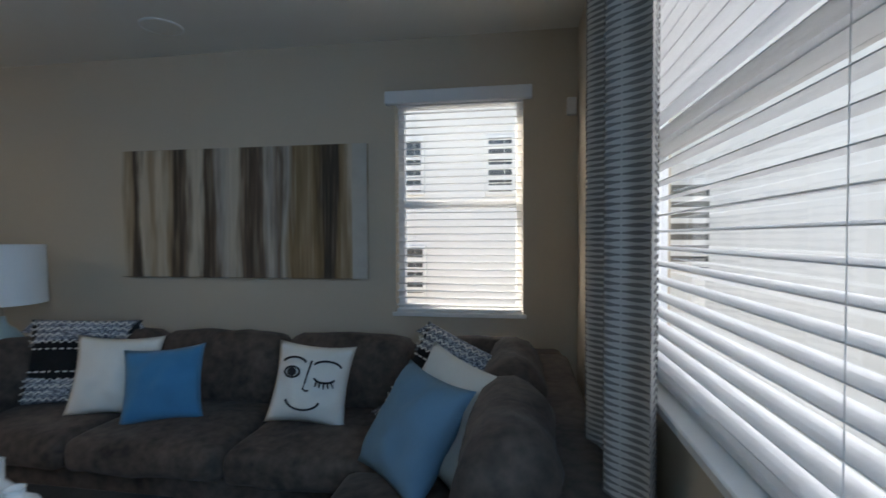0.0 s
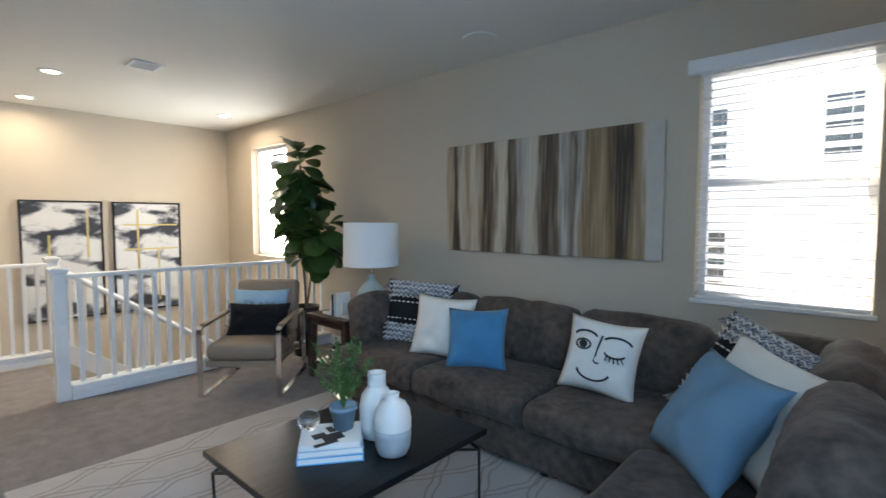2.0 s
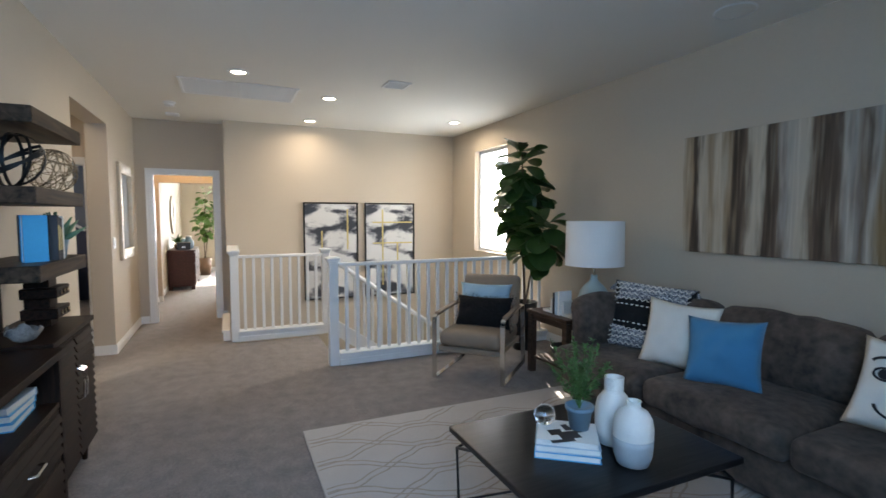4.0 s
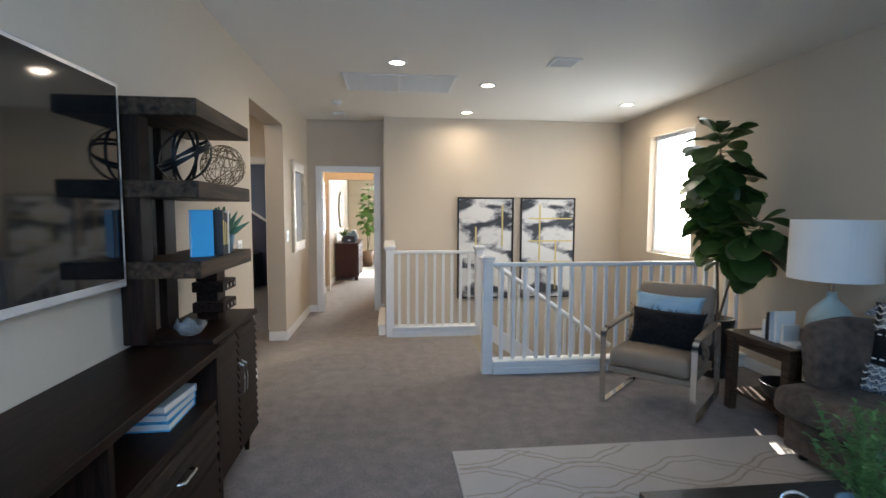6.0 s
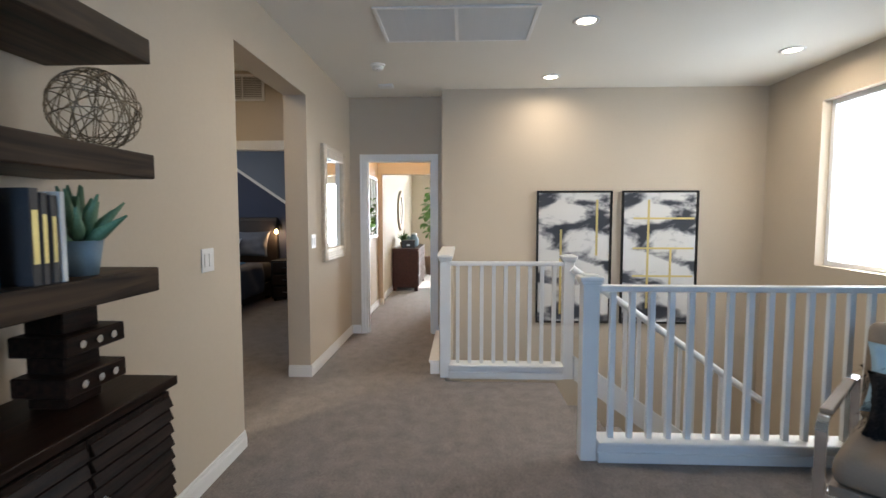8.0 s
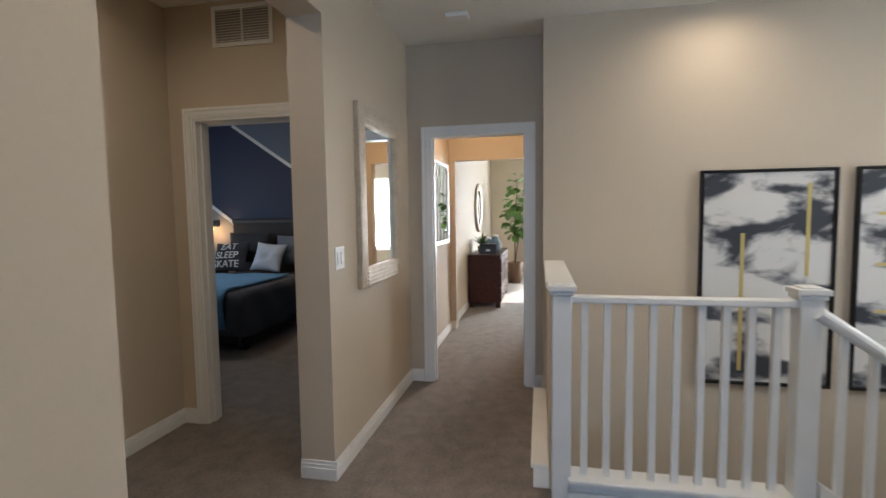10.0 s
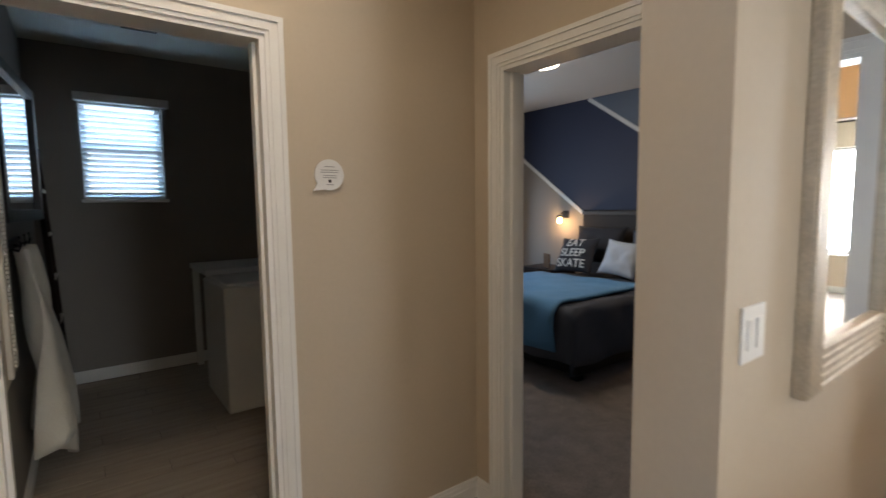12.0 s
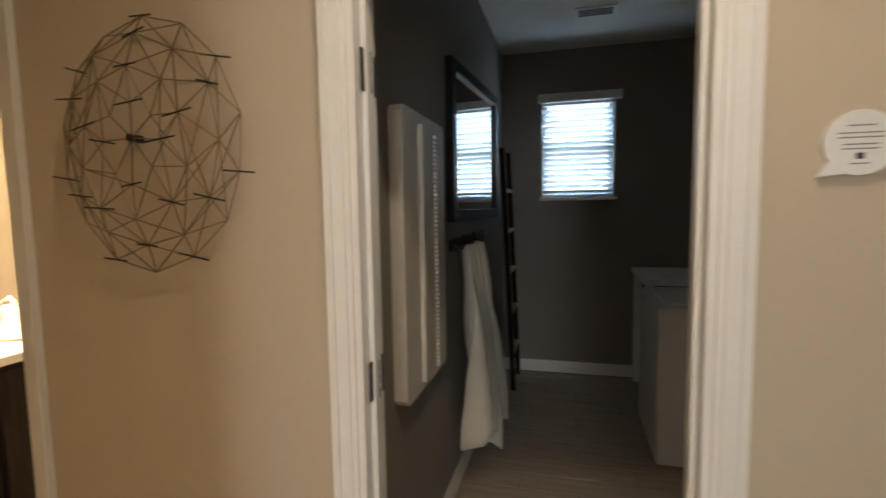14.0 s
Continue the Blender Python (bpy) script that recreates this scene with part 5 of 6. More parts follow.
bm = bmesh.new()
ys = [1.60 + 0.74 * i / 60 for i in range(61)]
rows = [[bm.verts.new((curtain_x(y) , y, z)) for y in ys] for z in (0.02, 0.9, 1.8, 2.62)]
for A, B in zip(rows, rows[1:]):
    for k in range(60):
        bm.faces.new((A[k], A[k + 1], B[k + 1], B[k]))
cl = part("cloth", bm, mat("oatmeal_curtain_fabric", (0.60, 0.59, 0.57), 0.9, vary=0.04, bump=0.3, bump_scale=300), e, smooth=True)
bm = bmesh.new()
for r, sd in [(q, w) for q in range(142) for w in (-0.0035, 0.0035)]:
    z = 0.04 + r * 0.0181
    for k in range(12):
        y0 = 1.604 + k * 0.0610
        n = 6
        prev = None
        for i in range(n + 1):
            y = y0 + 0.058 * i / n
            hh = 0.0022 + 0.0036 * math.sin(math.pi * i / n) ** 2
            row = (bm.verts.new((curtain_x(y) + sd, y, z - hh)), bm.verts.new((curtain_x(y) + sd, y, z + hh)))
            if prev:
                bm.faces.new((prev[0], row[0], row[1], prev[1]))
            prev = row
d = part("dash_print", bm, M_CURTAINDASH, e)
d["kind"] = "stuff"
e = thing("curtain_rod", 0.37, 0, 2.64, 0, "dark metal curtain rod above the window", "curtain rod")
part("rod", add_rod(bmesh.new(), (0, -0.8, 0), (0, 2.2, 0), 0.012), M_BLACK, e)
part("bracket", add_rod(bmesh.new(), (0, 2.1, 0), (0.088, 2.1, 0), 0.008), M_BLACK, e)

# ---- media wall ----
YW = YS
e = thing("wall_tv", -1.79, YW, 1.545, 0, "large flat television with silver bezel on the wall", "television")
part("bezel", box(-0.80, 0.80, 0.002, 0.055, -0.42, 0.42, 0.006, 2), M_SILVER, e)
part("screen", box(-0.775, 0.775, 0.055, 0.058, -0.385, 0.40), M_SCREEN, e)


def louver_door(parent, name, x0, x1, y, z0, z1, rails=0.018):
    bm = box(x0, x1, y - 0.014, y, z0, z1, 0.002, 1)
    d = part(name, bm, M_WOODZ, parent)
    n = int((z1 - z0 - 0.02) / 0.042)
    for i in range(n):
        z = z0 + 0.012 + i * (z1 - z0 - 0.02) / n
        bm = bmesh.new()
        v = [bm.verts.new((xx, yy, zz)) for xx in (x0 + 0.006, x1 - 0.006) for yy, zz in ((y, z), (y, z + 0.036), (y + 0.004, z + 0.034), (y + 0.016, z + 0.004))]
        for q in ((0, 1, 2, 3), (7, 6, 5, 4), (0, 4, 5, 1), (1, 5, 6, 2), (2, 6, 7, 3), (3, 7, 4, 0)):
            bm.faces.new([v[k] for k in q])
        part("slat", bm, M_WOOD, d)
    return d


def pull(parent, x, y, z0, z1):
    part("handle", add_tube(bmesh.new(), [(x, y + 0.004, z0), (x, y + 0.03, z0 + 0.012), (x, y + 0.034, (z0 + z1) / 2), (x, y + 0.03, z1 - 0.012), (x, y + 0.004, z1)], 0.006, 8), M_CHROME, parent)


e = thing("media_cabinet", 0, 0, 0, 0, "espresso wood cabinet with louvred doors and chrome pulls", "cabinet")
part("top", box(-3.44, -2.70, YW + 0.004, -0.505, 0.825, 0.855, 0.004, 2), M_WOOD, e)
part("body", box(-3.42, -2.71, YW + 0.004, -0.535, 0.12, 0.825, 0.003, 1), M_WOODZ, e)
for x0, x1, hx in ((-3.415, -3.067, -3.09), (-3.063, -2.715, -3.04)):
    d = louver_door(e, "door", x0, x1, -0.520, 0.135, 0.81)
    pull(d, hx, -0.506, 0.47, 0.64)
part("side_louver", box(-3.432, -3.42, YW + 0.03, -0.54, 0.14, 0.80, 0.002, 1), M_WOOD, e)
for x in (-3.38, -2.75):
    for y in (-0.80, -0.57):
        part("foot", add_rod(bmesh.new(), (x, y, 0), (x, y, 0.12), 0.014, 0.022), M_WOOD, e)
e = thing("tv_bench", 0, 0, 0, 0, "long espresso wood television bench with an open shelf", "tv stand")
part("top", box(-2.69, -0.95, YW + 0.004, -0.455, 0.805, 0.84, 0.004, 2), M_WOOD, e)
part("end_panel", box(-2.685, -2.65, YW + 0.006, -0.475, 0.10, 0.805, 0.002, 1), M_WOODZ, e)
part("end_panel", box(-0.99, -0.955, YW + 0.006, -0.475, 0.10, 0.805, 0.002, 1), M_WOODZ, e)
part("divider", box(-1.86, -1.83, YW + 0.006, -0.485, 0.10, 0.805, 0.002, 1), M_WOODZ, e)
part("back_panel", box(-2.65, -0.99, YW + 0.006, YW + 0.016, 0.10, 0.805), M_WOOD, e)
part("shelf", box(-2.65, -0.99, YW + 0.016, -0.48, 0.57, 0.595, 0.002, 1), M_WOOD, e)
part("bottom", box(-2.65, -0.99, YW + 0.016, -0.48, 0.10, 0.125, 0.002, 1), M_WOOD, e)
for x0, x1 in ((-2.645, -1.865), (-1.825, -0.995)):
    for z0, z1 in ((0.35, 0.565), (0.13, 0.345)):
        d = louver_door(e, "drawer", x0, x1, -0.483, z0, z1)
        part("handle", add_tube(bmesh.new(), [((x0 + x1) / 2 - 0.06, -0.465, (z0 + z1) / 2), ((x0 + x1) / 2 - 0.05, -0.44, (z0 + z1) / 2), ((x0 + x1) / 2 + 0.05, -0.44, (z0 + z1) / 2), ((x0 + x1) / 2 + 0.06, -0.465, (z0 + z1) / 2)], 0.006, 8), M_CHROME, d)
for x in (-2.64, -1.84, -1.0):
    for y in (-0.80, -0.50):
        part("foot", add_rod(bmesh.new(), (x, y, 0), (x, y, 0.10), 0.014, 0.022), M_WOOD, e)
for k, (c, w) in enumerate(((M_BOOKBLUE, 0.27), (M_BOOKBLUE, 0.26), (M_BOOKGREY, 0.26))):
    book("book", -2.47, -0.655, 0.595 + k * 0.034, w, 0.21, 0.032, 2 - 3 * k, c, "large blue book lying in the bench's open shelf", group="bench books")
e = thing("white_tray", -1.55, -0.60, 0.595, 8, "white angular ceramic dish in the open shelf", "dish")
part("bowl", lathe([(0.10, 0), (0.17, 0.09), (0.165, 0.09), (0.09, 0.008), (0.001, 0.008)], 6), M_CERAMIC, e)

e = thing("etagere_shelf", 0, 0, 0, 0, "rustic dark wood open shelf unit on the cabinet", "shelf unit")
part("upright", box(-2.735, -2.63, YW + 0.006, YW + 0.10, 0.857, 1.925, 0.004, 1), M_WOODZ, e)
part("upright", box(-2.80, -2.74, YW + 0.006, YW + 0.06, 0.857, 1.925, 0.004, 1), M_WOODZ, e)
part("back_upright", box(-3.10, -2.97, YW + 0.006, YW + 0.045, 0.857, 1.85, 0.004, 1), M_WOODZ, e)
for z in (1.925, 1.575, 1.225):
    part("shelf", box(-3.38, -2.622, YW + 0.006, -0.515, z - 0.075, z, 0.005, 2), M_SHELF, e)

e = thing("band_orb", -2.86, -0.66, 1.575, 0, "openwork sphere of flat black metal bands", "ornament", "shelf spheres")
for k, (rx, ry, rz) in enumerate(((90, 0, 0), (80, 25, 40), (70, -30, 90), (20, 20, 0), (35, -15, 60), (90, 60, 0))):
    bm = bmesh.new()
    m = pose(0, 0, 0.130, rx, ry, rz)
    ring = []
    for i in range(40):
        a = 2 * math.pi * i / 40
        ring.append([bm.verts.new(m @ Vector((r * math.cos(a), r * math.sin(a), h))) for r, h in ((0.126, -0.007), (0.126, 0.007), (0.129, 0.007), (0.129, -0.007))])
    for i in range(40):
        A, B = ring[i], ring[(i + 1) % 40]
        for q in range(4):
            bm.faces.new((A[q], A[(q + 1) % 4], B[(q + 1) % 4], B[q]))
    part("band", bm, M_BLACK, e)
e = thing("wire_orb", -3.29, -0.63, 1.575, 0, "open sphere of woven bronze wire", "ornament", "shelf spheres")
bm = bmesh.new()
rnd = random.Random(5)
for k in range(26):
    ax = Vector((rnd.gauss(0, 1), rnd.gauss(0, 1), rnd.gauss(0, 1))).normalized()
    q = ax.to_track_quat("Z", "Y").to_matrix()
    off = rnd.uniform(-0.07, 0.07)
    rr = math.sqrt(0.118 ** 2 - off ** 2)
    add_tube(bm, [Vector((0, 0, 0.120)) + q @ Vector((rr * math.cos(a * math.pi / 10), rr * math.sin(a * math.pi / 10), off)) for a in range(20)], 0.0016, 5, closed=True)
part("wire", bm, M_WIRE, e)["kind"] = "stuff"
b = thing("book", -2.865, -0.60, 1.225, 44, "upright bright blue book on the shelf", "book", "shelf books")
bm = box(-0.012, -0.008, -0.052, 0.052, 0, 0.225, 0.001, 1)
add_box(bm, 0.008, 0.012, -0.052, 0.052, 0, 0.225, 0.001, 1)
add_box(bm, -0.008, 0.008, 0.048, 0.052, 0, 0.225)
part("cover", bm, M_BOOKBLUE, b)
part("page_block", box(-0.008, 0.008, -0.048, 0.048, 0.003, 0.222), M_PAPER, b)
for k, (c, w, h) in enumerate(((M_BOOKDARK, 0.026, 0.225), (M_BOOKDARK, 0.021, 0.215), (M_BOOKDARK, 0.02, 0.21), (M_PAPER, 0.016, 0.22))):
    b = thing("book", -2.962 - k * 0.026, -0.61, 1.225, 0, "upright %s book on the shelf" % ("dark" if c is M_BOOKDARK else "white"), "book", "shelf books")
    bm = box(-w / 2, -w / 2 + 0.003, -0.08, 0.08, 0, h, 0.001, 1)
    add_box(bm, w / 2 - 0.003, w / 2, -0.08, 0.08, 0, h, 0.001, 1)
    add_box(bm, -w / 2 + 0.003, w / 2 - 0.003, 0.076, 0.08, 0, h)
    part("cover", bm, c, b)
    part("page_block", box(-w / 2 + 0.003, w / 2 - 0.003, -0.076, 0.076, 0.003, h - 0.003), M_PAPER, b)
    if c is M_BOOKDARK:
        part("spine_print", box(-w / 2 + 0.005, w / 2 - 0.005, 0.08, 0.0812, 0.05, h - 0.05), M_GOLD, b)
e = thing("potted_succulent", -3.165, -0.60, 1.225, 0, "green spiky succulent in a grey-blue pot on the shelf", "plant")
part("pot", lathe([(0.045, 0), (0.06, 0.095), (0.054, 0.095), (0.05, 0.08), (0.001, 0.078)], 24), M_POTBLUE, e, smooth=True)
bm = bmesh.new()
rnd = random.Random(3)
for k in range(22):
    a = k * 2.4
    f = (k + 1) / 22
    d = Vector((math.cos(a) * f, math.sin(a) * f, 1.25 - 0.85 * f)).normalized()
    add_tube(bm, [Vector((0, 0, 0.075)), Vector((0, 0, 0.08)) + d * 0.07, Vector((0, 0, 0.09)) + d * (0.155 if k % 3 else 0.125)], [0.010, 0.018, 0.003], 6)
part("leaves", bm, M_SUCC, e, smooth=True)
e = thing("wine_rack", -3.20, -0.66, 0.857, 0, "small black wood block rack with chrome studs", "rack")
part("core", box(-0.065, 0.065, -0.08, 0.03, 0, 0.275, 0.004, 1), M_WOOD, e)
for z in (0.045, 0.155):
    part("slab", box(-0.11, 0.11, -0.085, 0.075, z, z + 0.055, 0.004, 1), M_WOOD, e)
    for x in (-0.055, 0.0, 0.06):
        part("stud", add_rod(bmesh.new(), (x, 0.07, z + 0.028), (x, 0.083, z + 0.028), 0.011), M_CHROME, e)
e = thing("stone_bowl", -2.80, -0.64, 0.857, 20, "rough grey stone shell bowl on the cabinet", "bowl")
bm = bmesh.new()
N = 26
rings = []
for rr, z in ((0.02, 0.0), (0.042, 0.008), (0.060, 0.032), (0.072, 0.066), (0.066, 0.066), (0.050, 0.035), (0.024, 0.018), (0.002, 0.016)):
    rings.append([bm.verts.new((rr * math.cos(2 * math.pi * k / N) * (1 + 0.18 * noise.noise(Vector((math.cos(k * .24) * 2, math.sin(k * .24) * 2, 0)))),
                                rr * math.sin(2 * math.pi * k / N), z + (0.05 * noise.noise(Vector((math.cos(2 * math.pi * k / N) * 1.6, math.sin(2 * math.pi * k / N) * 1.6, 4))) + 0.022 * noise.noise(Vector((k * 0.9, 2.0, 1.0))) if z > 0.05 else 0))) for k in range(N)])
for A, B in zip(rings, rings[1:]):
    for k in range(N):
        bm.faces.new((A[k], A[(k + 1) % N], B[(k + 1) % N], B[k]))
bm.faces.new(rings[0][::-1])
bm.faces.new(rings[-1])
part("shell", bm, M_SHELL, e, smooth=True)


def plate(name, x, y, z, axis, sgn, n, label):
    e = thing(name, x, y, z, 0, label, "light switch")
    w = 0.035 + 0.023 * (n - 1)
    if axis == "y":
        part("plate", box(-w, w, 0, sgn * 0.006, -0.06, 0.06, 0.002, 1), M_WHITE, e)
        for k in range(n):
            c = -w + 0.035 + k * 0.046
            part("rocker", box(c - 0.016, c + 0.016, sgn * 0.006, sgn * 0.010, -0.033, 0.033, 0.0015, 1), M_WHITE, e)
    return e


plate("light_switch", -6.05, YS, 1.165, "y", 1, 2, "white double rocker light switch on the wall")
plate("light_switch", -4.30, YS, 1.16, "y", 1, 2, "white double rocker light switch on the wall")

# Added for the nook's warm light; the fixture itself is unseen.
can_light(-5.30, -1.60, 1.9)
# hall mirror
e = thing("wall_mirror", -6.71, YS, 1.505, 0, "rectangular wall mirror in a ridged silver-leaf frame", "mirror")
w, h = 0.405, 0.55
for nm, x0, x1, z0, z1 in (("frame_side", -w, -w + 0.095, -h, h), ("frame_side", w - 0.095, w, -h, h), ("frame_rail", -w + 0.095, w - 0.095, -h, -h + 0.12), ("frame_rail", -w + 0.095, w - 0.095, h - 0.12, h)):
    bm = box(x0, x1, 0.001, 0.032, z0, z1, 0.004, 2)
    k = 5
    for i in range(k):
        if nm == "frame_side":
            xx = x0 + (x1 - x0) * (i + 0.5) / k
            add_box(bm, xx - 0.006, xx + 0.006, 0.032, 0.037, z0 + 0.004, z1 - 0.004, 0.002, 1)
        else:
            zz = z0 + (z1 - z0) * (i + 0.5) / k
            add_box(bm, x0 + 0.002, x1 - 0.002, 0.032, 0.037, zz - 0.008, zz + 0.008, 0.002, 1)
    part(nm, bm, M_SILVERFRAME, e)
part("glass", box(-w + 0.09, w - 0.09, 0.004, 0.014, -h + 0.115, h - 0.115), M_MIRROR, e)

# ---- nook ----
e = thing("wall_sign", -5.69, YNK, 1.56, 0, "white round speech-bubble sign with small print on the wall", "sign")
bm = bmesh.new()
vs = [(0.058 * math.cos(radians(a)), 0.058 * math.sin(radians(a))) for a in range(-110, 215, 12)] + [(-0.064, -0.060)]
lo = [bm.verts.new((x, 0.002, z)) for x, z in vs]
hi = [bm.verts.new((x, 0.010, z)) for x, z in vs]
# seen from the room the tail points to the sitter's left
for v in lo + hi:
    v.co.x = -v.co.x
bm.faces.new(lo)
bm.faces.new(hi[::-1])
for k in range(len(vs)):
    bm.faces.new((lo[k], hi[k], hi[(k + 1) % len(vs)], lo[(k + 1) % len(vs)]))
bmesh.ops.recalc_face_normals(bm, faces=bm.faces[:])
part("board", bm, mat("white_sign_board", (0.78, 0.78, 0.77), 0.5), e)
bm = bmesh.new()
for z, w in ((0.030, 0.021), (0.017, 0.036), (0.009, 0.035), (-0.003, 0.027), (-0.011, 0.028), (-0.037, 0.015)):
    add_box(bm, -w, w, 0.010, 0.0108, z - 0.0012, z + 0.0012)
part("print_lines", bm, mat("grey_print", (0.25, 0.25, 0.26), 0.7), e)
part("print_mark", box(-0.006, 0.006, 0.010, 0.0108, -0.029, -0.018), M_DARK, e)

e = thing("wire_wall_art", -4.155, YNK, 1.625, 0, "openwork oval of thin bronze wires hung on the nook wall", "wall art")
rnd = random.Random(11)
hub = Vector((0.045, 0.03, 0.02))
rings = []
for ring, (ra, n, dep) in enumerate(((0.085, 8, 0.075), (0.165, 10, 0.072), (0.232, 12, 0.055), (0.285, 14, 0.026))):
    rings.append([Vector((ra * math.cos(2 * math.pi * (k + 0.5 * ring) / n) + rnd.uniform(-0.008, 0.008), dep + rnd.uniform(-0.01, 0.01),
                          ra * 1.12 * math.sin(2 * math.pi * (k + 0.5 * ring) / n) + rnd.uniform(-0.008, 0.008))) for k in range(n)])
wires = [(hub, p, 0.0020) for p in rings[0]]
for A, B in zip(rings, rings[1:]):
    wires += [(p, q, 0.0017) for q in B for p in sorted(A, key=lambda v: (v - q).length)[:3]]
    wires += [(p, q, 0.0017) for p, q in zip(B, B[1:] + B[:1])]
wires += [(p, Vector((p.x * 0.92, 0.0, p.z * 0.92)), 0.0013) for p in rings[-1][::3]]
for p, q, r in wires:
    part("wire", add_rod(bmesh.new(), p, q, r, seg=5), M_WIRE, e)
for p in [q for ring in rings for q in ring[::2]]:
    L, up = rnd.uniform(0.03, 0.048), rnd.uniform(-0.010, 0.010)
    part("cross_bar", add_rod(bmesh.new(), (p.x - L, p.y + 0.004, p.z - up), (p.x + L, p.y + 0.004, p.z + up), 0.0022, seg=6), M_BLACK, e, "short dark bronze bar")
part("hub", add_rod(bmesh.new(), (0.045, 0.0, 0.02), (0.045, 0.04, 0.02), 0.010), M_DARK, e)

e = thing("wall_grille", XBD, -1.62, 2.585, 0, "white louvred air grille high on the nook wall", "vent")
bm = bmesh.new()
for y0, y1, z0, z1 in ((-0.21, -0.185, -0.125, 0.125), (0.185, 0.21, -0.125, 0.125), (-0.185, 0.185, 0.10, 0.125), (-0.185, 0.185, -0.125, -0.10), (-0.006, 0.006, -0.10, 0.10)):
    add_box(bm, 0.001, 0.012, y0, y1, z0, z1, 0.002, 1)
part("frame", bm, M_WHITE, e)
part("backing", box(0.0005, 0.0015, -0.185, 0.185, -0.10, 0.10), mat("grille_shadow_grey", (0.35, 0.33, 0.30), 0.8), e)
sl = part("slat", box(-0.005, 0.005, -0.185, 0.185, -0.0008, 0.0008, m=pose(0.007, 0, 0, 0, 40, 0)), M_WHITE, e)
sl.location.z = -0.09
for i in range(1, 12):
    o = sl.copy()
    o.location.z = -0.09 + i * 0.0165
    scene.collection.objects.link(o)

# ---- laundry ----
XL = -4.63
e = thing("hung_ironing_board", XL, -2.86, 1.285, 0, "ivory flat ironing board hung upright on the laundry wall", "ironing board")
bm = bmesh.new()
out = [(0.26, -0.47), (0.26, 0.48), (0.24, 0.50), (-0.24, 0.50), (-0.26, 0.48), (-0.26, -0.47), (-0.24, -0.49), (0.24, -0.49)]
lo = [bm.verts.new((-0.002, y, z)) for y, z in out]
hi = [bm.verts.new((-0.05, y, z)) for y, z in out]
bm.faces.new(lo)
bm.faces.new(hi[::-1])
for k in range(len(out)):
    bm.faces.new((lo[k], hi[k], hi[(k + 1) % len(out)], lo[(k + 1) % len(out)]))
bmesh.ops.recalc_face_normals(bm, faces=bm.faces[:])
part("board", bm, M_BOARD, e)
part("rail", box(-0.068, -0.05, 0.06, 0.10, -0.46, 0.46, 0.004, 1), M_BOARD, e)
sl = part("bead", box(-0.060, -0.05, -0.13, -0.10, -0.006, 0.006, 0.002, 1), M_CREAM, e)
sl.location.z = -0.46
for i in range(1, 54):
    o = sl.copy()
    o.location.z = -0.46 + i * 0.017
    scene.collection.objects.link(o)
e = thing("framed_mirror", XL - 0.040, -3.80, 1.765, -4.5, "dark-framed mirror on the charcoal laundry wall", "mirror")
bm = bmesh.new()
for y0, y1, z0, z1 in ((-0.47, -0.41, -0.38, 0.38), (0.41, 0.47, -0.38, 0.38), (-0.41, 0.41, 0.32, 0.38), (-0.41, 0.41, -0.38, -0.32)):
    add_box(bm, -0.04, -0.001, y0, y1, z0, z1, 0.004, 1)
part("frame", bm, M_BLACK, e)
part("glass", box(-0.022, -0.004, -0.415, 0.415, -0.325, 0.325), M_MIRROR, e)
e = thing("hook_rack", XL, -3.69, 1.27, 0, "row of black coat hooks on the laundry wall", "hooks")
part("rail", box(-0.015, -0.001, -0.32, 0.32, -0.03, 0.03, 0.003, 1), M_BLACK, e)
for y in (-0.25, 0.0, 0.25):
    part("hook", add_tube(bmesh.new(), [(-0.012, y, 0.0), (-0.055, y, -0.02), (-0.065, y, 0.01), (-0.06, y, 0.05)], 0.007, 8), M_BLACK, e)
e = thing("hanging_towel", XL - 0.06, -3.66, 1.22, 0, "cream towel hanging from a hook in folds", "towel")
bm = bmesh.new()
g = {}
for i in range(25):
    for j in range(22):
        u, v = i / 24, j / 21
        wid = 0.26 + 0.08 * min(1, v * 1.5)
        fold = (math.sin(u * 24 + v * 2.2) + 0.45 * math.sin(u * 47 + 1.0 - v * 3)) * 0.070 * (0.35 + 0.65 * v) + 0.012 * noise.noise(Vector((u * 5, v * 4, 0)))
        zz = -0.97 * v - v * (0.12 * math.sin(u * 6.5 - 0.6) + 0.04 * math.sin(u * 21)) + 0.04 * (1 - v)
        g[i, j] = bm.verts.new((fold - 0.005 - 0.045 * v - 0.03 * min(1, v * 4), (u - 0.5) * 2 * wid * 0.9, zz))
for i in range(24):
    for j in range(21):
        bm.faces.new((g[i, j], g[i + 1, j], g[i + 1, j + 1], g[i, j + 1]))
t = part("cloth", bm, M_TOWEL, e, smooth=True)
sm = t.modifiers.new("thick", "SOLIDIFY")
sm.thickness = 0.010
e = thing("leaning_ladder", XL - 0.04, -5.05, 0, 0, "dark wood ladder with pale treads leaning in the laundry corner", "ladder")
for y in (-0.19, 0.19):
    part("rail", add_tube(bmesh.new(), [(-0.10, y, 0.0), (-0.02, y, 1.90)], 0.02, 8), M_WOODZ, e)
for k in range(5):
    z = 0.3 + k * 0.32
    x = -0.10 + 0.08 * z / 1.90
    part("rung", box(x - 0.02, x + 0.02, -0.19, 0.19, z - 0.012, z + 0.012, 0.003, 1), M_BOARD, e, "pale painted tread")
e = thing("washing_machine", -6.0, -4.23, 0, 0, "white top-loading washing machine", "washer", "laundry machines")
